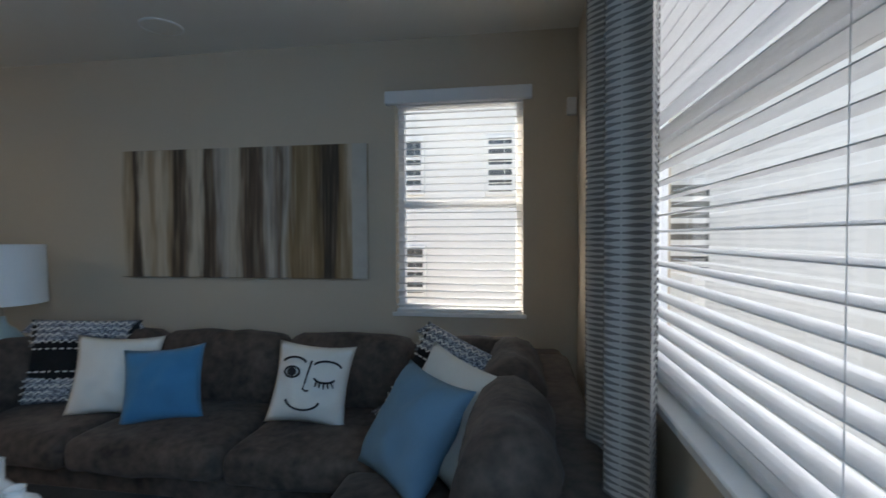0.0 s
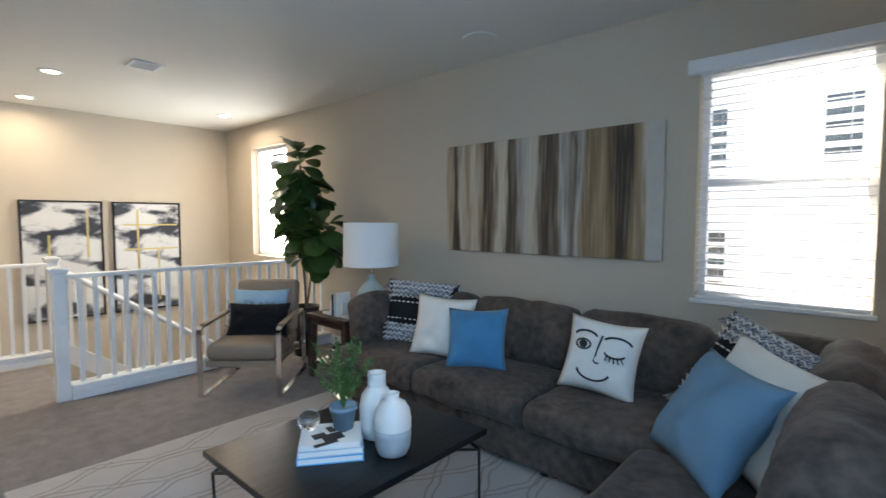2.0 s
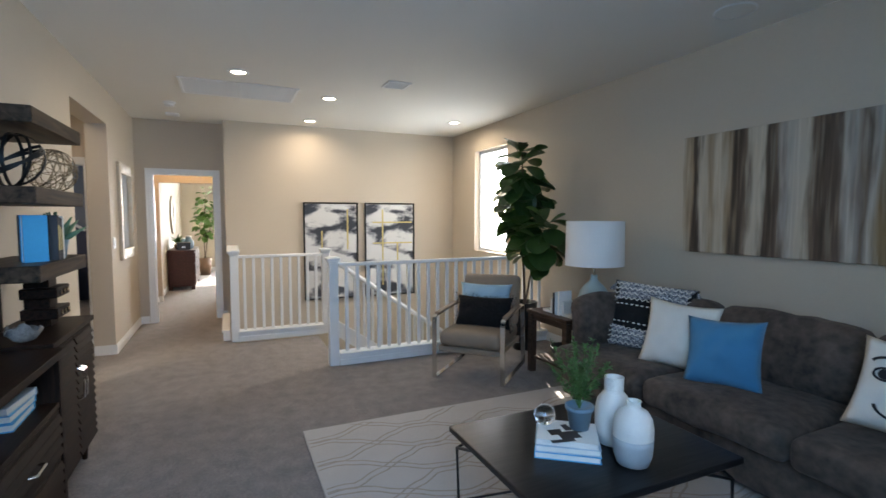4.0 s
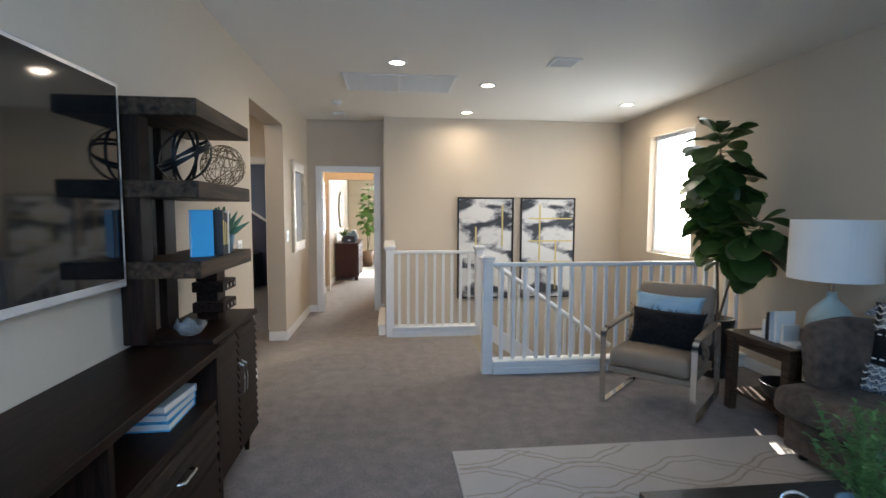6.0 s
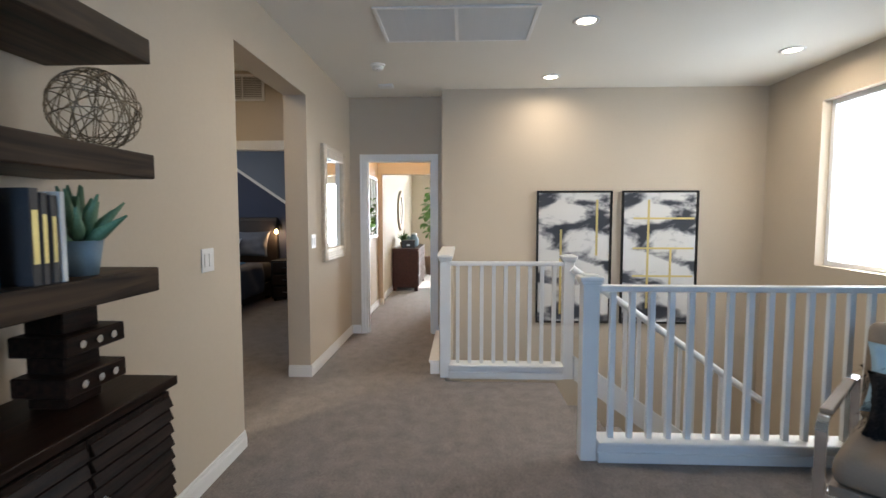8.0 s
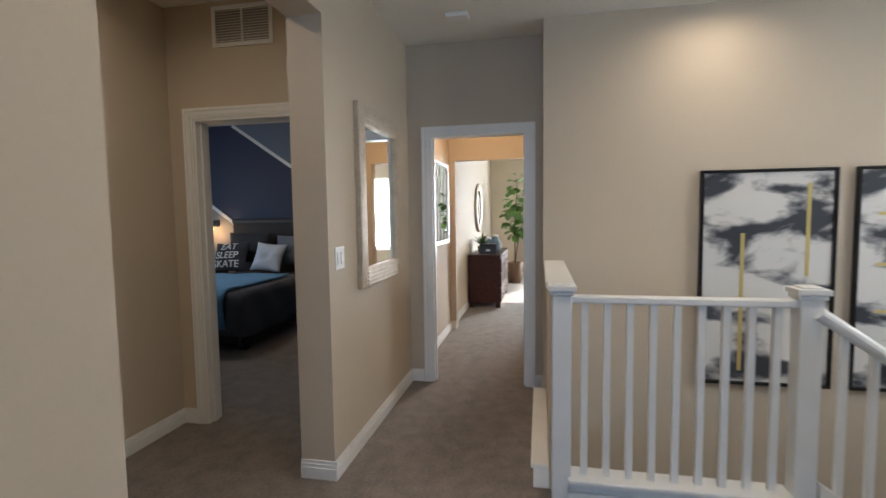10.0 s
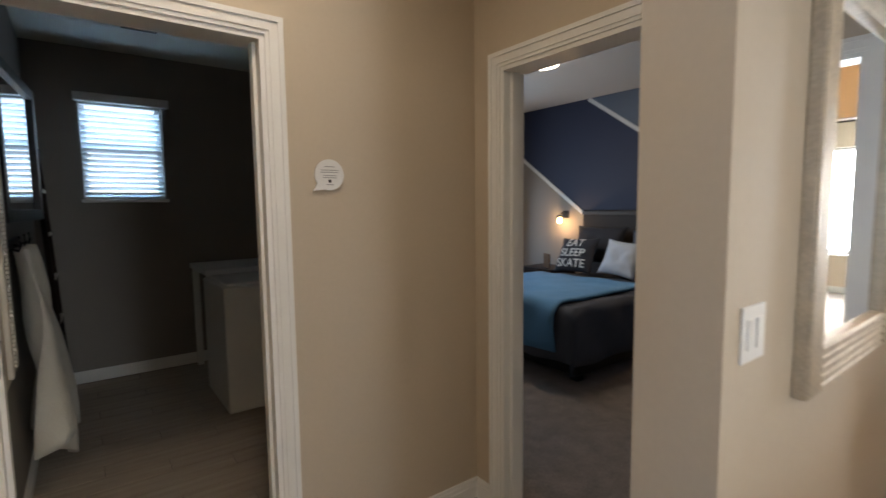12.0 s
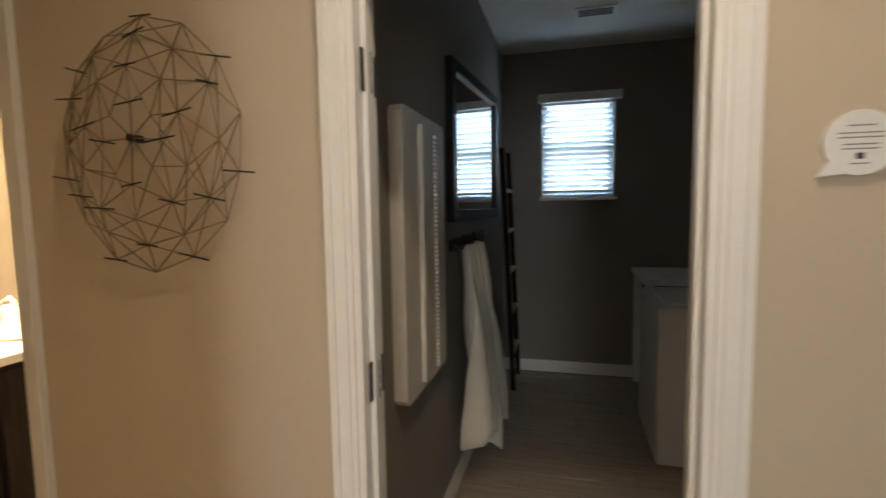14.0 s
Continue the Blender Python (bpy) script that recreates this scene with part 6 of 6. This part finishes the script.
part("body", box(-0.34, 0.34, -0.34, 0.34, 0.02, 0.90, 0.012, 3), M_APPLIANCE, e)
part("lid", box(-0.30, 0.30, -0.27, 0.27, 0.90, 0.918, 0.006, 2), M_APPLIANCE, e)
part("control_panel", box(-0.34, -0.24, -0.34, 0.34, 0.90, 1.05, 0.012, 2), M_APPLIANCE, e)
e = thing("folding_table", -6.13, -4.98, 0, 0, "white laundry table with square legs", "table")
part("tabletop", box(-0.44, 0.44, -0.34, 0.34, 0.90, 0.945, 0.006, 2), M_WHITE, e)
for sx in (-1, 1):
    for sy in (-1, 1):
        part("leg", box(sx * 0.40 - 0.025, sx * 0.40 + 0.025, sy * 0.30 - 0.025, sy * 0.30 + 0.025, 0, 0.90, 0.004, 1), M_WHITE, e)
e = thing("ceiling_vent", -5.35, -4.6, H, 0, "small white vent in the laundry ceiling", "vent")
part("frame", box(-0.13, 0.13, -0.08, 0.08, -0.012, -0.001, 0.003, 1), M_WHITE, e)
# Dark strips on the solid plate paint the shade inside its slots.
for k in range(4):
    part("slat", box(-0.11, 0.11, -0.055 + k * 0.03, -0.04 + k * 0.03, -0.015, -0.012), M_BOOKDARK, e)

# ---- bathroom glimpsed from the nook ----
e = thing("bathroom_vanity", -2.62, -3.25, 0, 0, "espresso vanity with a white counter and basin", "vanity")
part("cabinet", box(-0.28, 0.30, -0.75, 0.75, 0.08, 0.83, 0.004, 1), M_VANITY, e)
part("countertop", box(-0.32, 0.31, -0.77, 0.77, 0.83, 0.87, 0.006, 2), M_COUNTER, e)
part("backsplash", box(0.29, 0.31, -0.77, 0.77, 0.87, 0.98, 0.003, 1), M_COUNTER, e)
for y in (-0.37, 0.37):
    part("door", box(-0.30, -0.28, y - 0.34, y + 0.34, 0.12, 0.80, 0.004, 1), M_VANITY, e)
    part("basin", lathe([(0.16, 0.87), (0.17, 0.885), (0.16, 0.885), (0.13, 0.875), (0.001, 0.872)], 28), M_COUNTER, e, smooth=True).location = (0, y, 0)
part("faucet", add_tube(bmesh.new(), [(0.2, 0.37, 0.87), (0.2, 0.37, 1.02), (0.12, 0.37, 1.04), (0.07, 0.37, 1.0)], 0.012, 8), M_CHROME, e)
e = thing("vanity_mirror", -2.305, -3.25, 1.55, 0, "wide frameless mirror above the vanity", "mirror")
part("glass", box(-0.012, -0.002, -0.72, 0.72, -0.55, 0.52), M_MIRROR, e)
# Unseen bar light and area lamp, added to brighten the bathroom.
bl = thing("vanity_light", -2.33, -3.0, 2.25, 0, "added bar light with white glass shades, unseen above the vanity", "wall light")
part("bar", box(-0.05, 0.02, -0.35, 0.35, -0.03, 0.03, 0.004, 1), M_CHROME, bl)
for y in (-0.25, 0, 0.25):
    part("shade", lathe([(0.03, 0.0), (0.05, -0.12), (0.047, -0.12), (0.027, 0.0)], 20), M_CEILGLOW, bl, smooth=True).location = (-0.09, y, 0)
area("added_vanity_lamp", (-2.50, -3.0, 2.10), (-3.6, -3.0, 0.9), 0.1, 0.7, 26, (1.0, 0.78, 0.52))

# ---- blue bedroom ----
XH = -10.08


def stripe(y0, z0, y1, z1, w=0.045):
    d = Vector((0, y1 - y0, z1 - z0))
    n = Vector((0, -d.z, d.y)).normalized() * w / 2
    bm = bmesh.new()
    a, b = Vector((XH + 0.004, y0, z0)), Vector((XH + 0.004, y1, z1))
    v = [bm.verts.new(p) for p in (a - n, b - n, b + n, a + n)]
    v2 = [bm.verts.new(q.co + Vector((0.012, 0, 0))) for q in v]
    bm.faces.new(v[::-1])
    bm.faces.new(v2)
    for k in range(4):
        bm.faces.new((v[k], v[(k + 1) % 4], v2[(k + 1) % 4], v2[k]))
    bmesh.ops.recalc_face_normals(bm, faces=bm.faces[:])
    return bm


setting(part("trim_stripe", stripe(-4.25, 2.735, -2.0, 1.21), M_WHITE), "white diagonal trim across the accent wall", "trim")
setting(part("trim_stripe", stripe(-5.45, 2.14, -4.16, 1.21), M_WHITE), "white diagonal trim across the accent wall", "trim")


def wall_field(pts, m, label):
    bm = bmesh.new()
    a = [bm.verts.new((XH + 0.0015, y, z)) for y, z in pts]
    b = [bm.verts.new((XH + 0.0045, y, z)) for y, z in pts]
    bm.faces.new(a[::-1])
    bm.faces.new(b)
    for k in range(len(pts)):
        bm.faces.new((a[k], a[(k + 1) % len(pts)], b[(k + 1) % len(pts)], b[k]))
    bmesh.ops.recalc_face_normals(bm, faces=bm.faces[:])
    setting(part("wall_field", bm, m), label, "wall")


wall_field([(-4.24, 2.735), (-1.07, 2.735), (-1.07, 0.58)], M_SLATEBLUE, "slate blue painted field of the accent wall")
wall_field([(-5.45, 2.13), (-4.0, 1.09), (-4.0, 0.0), (-5.45, 0.0)], M_TAUPEWALL, "taupe painted field of the accent wall")

e = thing("bed", 0, 0, 0, 0, "bed with dark quilt, blue blanket and leather headboard", "bed")
part("headboard", box(-10.06, -9.98, -4.25, -2.72, 0.05, 1.36, 0.02, 3), M_HEADBOARD, e)
part("headboard_rail", box(-9.98, -9.965, -4.25, -2.72, 1.30, 1.345, 0.005, 2), mat("headboard_edge", (0.05, 0.04, 0.035), 0.5), e)
part("bed_frame", box(-9.98, -8.02, -4.18, -2.79, 0.06, 0.28, 0.015, 2), M_BLACK, e)
part("mattress", soft_block(-9.97, -7.95, -4.16, -2.80, 0.28, 0.60, 0.06, 5, 0.004, 61), M_BEDDARK, e, smooth=True)
for x in (-9.9, -8.1):
    for y in (-4.1, -2.87):
        part("foot", box(x - 0.04, x + 0.04, y - 0.04, y + 0.04, 0, 0.07), M_BLACK, e)


def drape(x0, x1, y0, y1, top, hem, seed, m, name, label, out=0.06):
    """A quilt laid over the mattress that hangs down on the sides and the foot."""
    q = new(name)
    tagged(q, label, "bedding")
    bm = bmesh.new()
    nx, ny = 26, 30
    g = {}
    for i in range(nx + 1):
        for j in range(ny + 1):
            u = x0 + (x1 - x0) * i / nx
            v = y0 + (y1 - y0) * j / ny
            dx = max(0, u + 7.94)
            dy = max(0, v + 2.80, -4.16 - v)
            z, px, py = top, u, v
            if dx > 0:
                px = -7.94 + min(dx, out)
                z -= max(0, dx - 0.04)
            if dy > 0:
                py = (-2.80 + min(dy, out)) if v > -3 else (-4.16 - min(dy, out))
                z -= max(0, dy - 0.04)
            fl = 0.02 * math.sin(u * 13 + v * 11 + seed) if (dx > 0.05 or dy > 0.05) else 0
            z = max(z, hem)
            z += 0.014 * noise.noise(Vector((u * 4, v * 4, seed)))
            g[i, j] = bm.verts.new((px + (fl if dx > 0.05 else 0), py + (fl if dy > 0.05 else 0), z))
    for i in range(nx):
        for j in range(ny):
            bm.faces.new((g[i, j], g[i + 1, j], g[i + 1, j + 1], g[i, j + 1]))
    c = part("cloth", bm, m, q, smooth=True)
    s = c.modifiers.new("thick", "SOLIDIFY")
    s.thickness = 0.02
    return q


drape(-9.45, -7.46, -4.62, -2.30, 0.63, 0.12, 1.0, M_DENIM, "quilt", "dark grey quilt draped over the bed")
drape(-9.15, -7.50, -4.60, -2.90, 0.668, 0.22, 2.0, M_BEDBLUE, "bed_blanket", "sky blue blanket across the foot of the bed", 0.10)
pillow("bed_pillow", 0.68, 0.46, 0.18, pose(-9.78, -3.12, 0.92, -22, 0, 92), M_BEDGREY, "grey bed pillow against the headboard", 31, "bed pillows")
pillow("bed_pillow", 0.68, 0.46, 0.18, pose(-9.80, -3.88, 0.95, -18, 0, 90), M_BEDDARK, "dark bed pillow against the headboard", 32, "bed pillows")
pillow("bed_pillow", 0.46, 0.42, 0.14, pose(-9.55, -3.42, 0.84, -26, 4, 88), M_PILLOWLIGHT, "pale grey throw pillow on the bed", 33, "bed pillows")
tp = pillow("slogan_pillow", 0.56, 0.44, 0.15, pose(-9.52, -3.98, 0.84, -26, -3, 86), M_BEDDARK, "black throw pillow printed with white words", 34, "bed pillows")
for k, word in enumerate(("EAT", "SLEEP", "SKATE")):
    cu = bpy.data.curves.new("text", "FONT")
    cu.body, cu.size, cu.align_x, cu.align_y, cu.extrude = word, 0.135, "CENTER", "CENTER", 0.002
    tob = new("lettering", cu)
    dg = bpy.context.evaluated_depsgraph_get()
    me = bpy.data.meshes.new_from_object(tob.evaluated_get(dg))
    bpy.data.objects.remove(tob)
    for v in me.vertices:
        x, z = v.co.x * 1.05, v.co.y + 0.125 - k * 0.125
        u, w = x / 0.28, z / 0.22
        f = max(0.0, (1 - min(1, abs(u)) ** 2.6) * (1 - min(1, abs(w)) ** 2.6)) ** 0.55
        v.co = (x, -0.075 * f - 0.010 - v.co.z, z)
    me.materials.append(M_CREAM)
    lo = new("lettering", me)
    lo.parent = tp


def sconce(y, z):
    e = thing("wall_sconce", XH + 0.004, y, z, 0, "black wall sconce with a lit clear bulb", "wall light", "bed sconces")
    part("plate", box(0, 0.02, -0.05, 0.05, 0.03, 0.13, 0.004, 1), M_BLACK, e)
    part("arm", add_tube(bmesh.new(), [(0.02, 0, 0.09), (0.10, 0, 0.10), (0.13, 0, 0.07)], 0.008, 8), M_BLACK, e)
    part("cap", lathe([(0.04, 0.045), (0.04, 0.07), (0.012, 0.08)], 20), M_BLACK, e).location = (0.13, 0, 0)
    part("bulb", lathe([(0.008, 0.045), (0.026, 0.01), (0.028, -0.01), (0.018, -0.03), (0.001, -0.036)], 16), M_BULB, e, smooth=True).location = (0.13, 0, 0)
    d = bpy.data.lights.new("sconce_lamp", "POINT")
    d.energy, d.color, d.shadow_soft_size = 1.3, (1.0, 0.6, 0.3), 0.03
    o = new("sconce_lamp", d)
    o.location = (XH + 0.19, y, z - 0.06)


sconce(-4.58, 1.22)
sconce(-2.72, 1.12)
e = thing("nightstand", -9.80, -4.66, 0, 0, "dark nightstand beside the bed", "nightstand", "nightstands")
part("body", box(-0.24, 0.24, -0.27, 0.27, 0.08, 0.62, 0.006, 2), M_VANITY, e)
for z in (0.10, 0.36):
    part("drawer", box(0.24, 0.258, -0.25, 0.25, z, z + 0.235, 0.004, 1), M_VANITY, e)
for x in (-0.2, 0.2):
    for y in (-0.22, 0.22):
        part("foot", box(x - 0.02, x + 0.02, y - 0.02, y + 0.02, 0, 0.08), M_BLACK, e)
e = thing("nightstand", -9.80, -2.42, 0, 0, "black storage crate nightstand with wire drawers", "nightstand", "nightstands")
part("body", box(-0.24, 0.24, -0.25, 0.25, 0.04, 0.66, 0.004, 1), M_BLACK, e)
for k in range(3):
    part("drawer", box(0.24, 0.255, -0.22, 0.22, 0.06 + k * 0.2, 0.23 + k * 0.2, 0.003, 1), M_VANITY, e)
    part("handle", box(0.255, 0.262, -0.06, 0.06, 0.14 + k * 0.2, 0.155 + k * 0.2), M_CHROME, e)
for x in (-0.2, 0.2):
    for y in (-0.2, 0.2):
        part("foot", box(x - 0.02, x + 0.02, y - 0.02, y + 0.02, 0, 0.04), M_BLACK, e)
e = thing("picture_frame", -9.72, -4.60, 0.62, 70, "small standing photo frame on the nightstand", "frame")
part("frame", box(-0.07, 0.07, -0.01, 0.01, 0.0, 0.18, 0.003, 1), M_POTBROWN, e)
e = thing("flush_ceiling_light", -8.30, -3.43, H, 0, "round frosted glass flush ceiling light, lit", "ceiling light")
part("bowl", lathe([(0.165, -0.02), (0.16, -0.05), (0.13, -0.08), (0.07, -0.098), (0.001, -0.102)], 36), M_CEILGLOW, e, smooth=True)
part("rim", lathe([(0.17, -0.001), (0.175, -0.012), (0.165, -0.022)], 36), M_WHITE, e)
d = bpy.data.lights.new("flush_lamp", "AREA")
d.shape, d.size, d.energy, d.color = "DISK", 0.26, 3.2, (1.0, 0.84, 0.66)
o = new("flush_lamp", d)
o.matrix_world = look((-8.30, -3.43, H - 0.108), (-8.30, -3.43, 0))

# ---- hall and primary bedroom ----
e = thing("framed_picture", -8.68, YS, 1.51, 0, "tall pale framed print with a silver frame in the hall", "picture")
bm = bmesh.new()
for x0, x1, z0, z1 in ((-0.42, -0.38, -0.44, 0.44), (0.38, 0.42, -0.44, 0.44), (-0.38, 0.38, 0.40, 0.44), (-0.38, 0.38, -0.44, -0.40)):
    add_box(bm, x0, x1, 0.002, 0.03, z0, z1, 0.003, 1)
part("frame", bm, M_SILVER, e)
part("glass", box(-0.385, 0.385, 0.004, 0.018, -0.405, 0.405), M_MIRROR, e)
area("hall_lamp", (-8.4, -0.35, H - 0.03), (-8.4, -0.35, 0), 0.14, 0.14, 4.5, (1.0, 0.66, 0.38))
e = thing("recessed_light", -8.4, -0.35, H, 0, "round white recessed ceiling light, lit", "ceiling light", "recessed lights")
part("trim_ring", lathe([(0.080, -0.001), (0.105, -0.001), (0.107, -0.006), (0.084, -0.010), (0.080, -0.001)], 32, cap=False), M_WHITE, e)
part("lens", lathe([(0.0005, -0.004), (0.081, -0.004), (0.081, -0.001), (0.0005, -0.001)], 32), M_LAMPGLOW, e)
e = thing("dresser", -11.38, -0.60, 0, 0, "dark mahogany dresser against the bedroom wall", "dresser")
M_MAHOG = wood("mahogany", (0.025, 0.009, 0.007), (0.07, 0.026, 0.02), 0.35, 0)
part("top", box(-0.75, 0.75, -0.245, 0.25, 0.76, 0.785, 0.005, 2), M_MAHOG, e)
part("body", box(-0.73, 0.73, -0.24, 0.225, 0.07, 0.76, 0.004, 1), M_MAHOG, e)
for k in range(3):
    for x in (-0.365, 0.365):
        dr = part("drawer", box(x - 0.35, x + 0.35, 0.225, 0.243, 0.09 + k * 0.22, 0.295 + k * 0.22, 0.004, 1), M_MAHOG, e)
        for xx in (-0.16, 0.16):
            part("knob", add_rod(bmesh.new(), (x + xx, 0.243, 0.19 + k * 0.22), (x + xx, 0.27, 0.19 + k * 0.22), 0.014), M_CHROME, dr)
for x in (-0.68, 0.68):
    for y in (-0.2, 0.19):
        part("foot", box(x - 0.035, x + 0.035, y - 0.035, y + 0.035, 0, 0.07, 0.004, 1), M_MAHOG, e)
e = thing("round_mirror", -11.9, YS, 1.49, 0, "large round wall mirror in a pale textured frame", "mirror")
bm = lathe([(0.30, 0.0), (0.40, 0.005), (0.42, 0.03), (0.36, 0.05), (0.30, 0.03)], 40, cap=False)
f = part("frame", bm, M_SILVERFRAME, e, smooth=True)
f.matrix_basis = pose(0, 0.001, 0, -90, 0, 0)
f = part("glass", lathe([(0.0005, 0.010), (0.305, 0.010), (0.305, 0.016), (0.0005, 0.016)], 40), M_MIRROR, e)
f.matrix_basis = pose(0, 0.001, 0, -90, 0, 0)
e = thing("storage_box", -10.95, -0.58, 0.785, 6, "dark storage box on the dresser", "box")
part("body", box(-0.10, 0.10, -0.12, 0.12, 0, 0.12, 0.005, 2), M_DARK, e)
part("lid", box(-0.105, 0.105, -0.125, 0.125, 0.12, 0.145, 0.004, 2), M_DARK, e)
part("label_plate", box(0.10, 0.103, -0.03, 0.03, 0.04, 0.07), M_SILVER, e)
for x, y, s in ((-11.25, -0.50, 1.0), (-11.45, -0.62, 0.8)):
    e = thing("glass_jar", x, y, 0.785, 0, "blue-grey glass jar on the dresser", "jar", "dresser jars")
    part("jar", lathe([(0.06 * s, 0), (0.09 * s, 0.04 * s), (0.095 * s, 0.14 * s), (0.06 * s, 0.20 * s), (0.05 * s, 0.23 * s), (0.055 * s, 0.24 * s)], 28), M_POTBLUE, e, smooth=True)
    part("lid", lathe([(0.056 * s, 0.24 * s), (0.056 * s, 0.26 * s), (0.02 * s, 0.275 * s)], 24), M_SILVER, e)
e = thing("potted_succulent", -11.15, -0.70, 0.785, 0, "small green plant on the dresser", "plant")
part("pot", lathe([(0.05, 0), (0.065, 0.10), (0.055, 0.10), (0.001, 0.09)], 20), M_POTBROWN, e, smooth=True)
bm = bmesh.new()
rnd = random.Random(8)
for k in range(40):
    d = Vector((rnd.uniform(-1, 1), rnd.uniform(-1, 1), rnd.uniform(0.6, 2.2))).normalized()
    leaf_into(bm, (0, 0, 0.09), d, (0, 0, 1), rnd.uniform(0.12, 0.26), 0.03, 0.3, 3)
part("leaves", bm, M_BUSH, e, smooth=True)
fiddle_fig(-13.3, -0.30, [(0.05, 0.05, 0.95, 2.05, 0.35, 60), (-0.05, 0.28, 1.0, 1.75, 0.28, 34)], 33, "tall leafy green tree in a brown pot in the bedroom", 0.17, 0.42, M_POTBROWN, (0.12, 0.19), M_LEAFLIGHT)
e = thing("window_curtain", -14.2, 0.30, 0, 0, "white sheer curtain beside the bedroom window", "curtain")
bm = bmesh.new()
rows = [[bm.verts.new((0.03 * math.sin(k * 0.9), -0.22 + 0.44 * k / 40, z)) for k in range(41)] for z in (0.02, 1.3, 2.6)]
for A, B in zip(rows, rows[1:]):
    for k in range(40):
        bm.faces.new((A[k], A[k + 1], B[k + 1], B[k]))
part("cloth", bm, M_CURTAIN, e, smooth=True)
e = thing("curtain_rod", -14.2, 0.9, 2.62, 0, "dark curtain rod above the bedroom window", "curtain rod")
part("rod", add_rod(bmesh.new(), (0, -0.9, 0), (0, 1.6, 0), 0.012), M_BLACK, e)
part("bracket", add_rod(bmesh.new(), (0, -0.8, 0), (-0.1, -0.8, 0), 0.008), M_BLACK, e)

# ---- outside ----
setting(part("ground", box(-400, 400, -400, 400, -3.3, -3.2), M_GROUND), "gravel ground around the house", "ground")


def house(x, y, rz, w, d, h, wins, m, label):
    """A neighbouring house: its front lies along local x at y=0 and faces -y."""
    e = thing("neighbour_house", x, y, -3.2, rz, label, "house", "neighbouring houses")
    part("wall", box(-w / 2, w / 2, 0, d, 0, h, 0.01, 1), m, e)
    bm = bmesh.new()
    v = [bm.verts.new(p) for p in ((-w / 2 - 0.4, -0.4, h), (w / 2 + 0.4, -0.4, h), (w / 2 + 0.4, d + 0.4, h), (-w / 2 - 0.4, d + 0.4, h), (-w / 2 + 1.5, d / 2, h + 1.5), (w / 2 - 1.5, d / 2, h + 1.5))]
    for q in ((3, 2, 1, 0), (0, 1, 5, 4), (1, 2, 5), (2, 3, 4, 5), (3, 0, 4)):
        bm.faces.new([v[k] for k in q])
    part("roof", bm, M_ROOF, e)
    for cx, cz, ww, wh in wins:
        wn = part("window", box(cx - ww / 2 - 0.06, cx + ww / 2 + 0.06, -0.04, 0.02, cz - wh / 2 - 0.06, cz + wh / 2 + 0.06, 0.01, 1), M_WHITE, e)
        part("pane", box(cx - ww / 2, cx + ww / 2, -0.05, -0.041, cz - wh / 2, cz + wh / 2), M_OUTGLASS, wn)
        bm = bmesh.new()
        for k in range(int(wh / 0.17)):
            add_box(bm, cx - ww / 2, cx + ww / 2, -0.066, -0.052, cz - wh / 2 + k * 0.17 + 0.02, cz - wh / 2 + k * 0.17 + 0.10)
        part("shutter_slats", bm, M_WHITE, wn)
    return e


house(2.30, 8.6, 0, 8.3, 7, 9.0, [(-4.0, 5.85, 0.28, 0.85), (-3.97, 4.07, 0.27, 0.75), (-2.52, 5.84, 0.38, 0.88), (0.2, 4.8, 1.0, 1.3)], M_STUCCO, "white stucco neighbouring house with shuttered windows")
house(-6.9, 13.0, 0, 9.0, 7, 6.4, [(3.6, 5.2, 0.9, 1.3), (3.6, 3.2, 0.9, 1.2), (0, 4.8, 1.0, 1.3)], M_STUCCO, "white stucco house further off with shuttered windows")
house(8.5, 3.6, -90, 4.6, 7, 6.8, [(-0.9, 4.8, 1.0, 1.4), (0.9, 4.8, 0.9, 1.4), (0.9, 2.0, 1.0, 1.2)], M_STUCCO, "pale stucco house across the yard")
house(12.0, -4.5, -90, 8.0, 7, 5.0, [(0, 4.0, 1.0, 1.4), (2.4, 4.0, 1.0, 1.4)], M_STUCCOGREY, "grey stucco house across the yard")
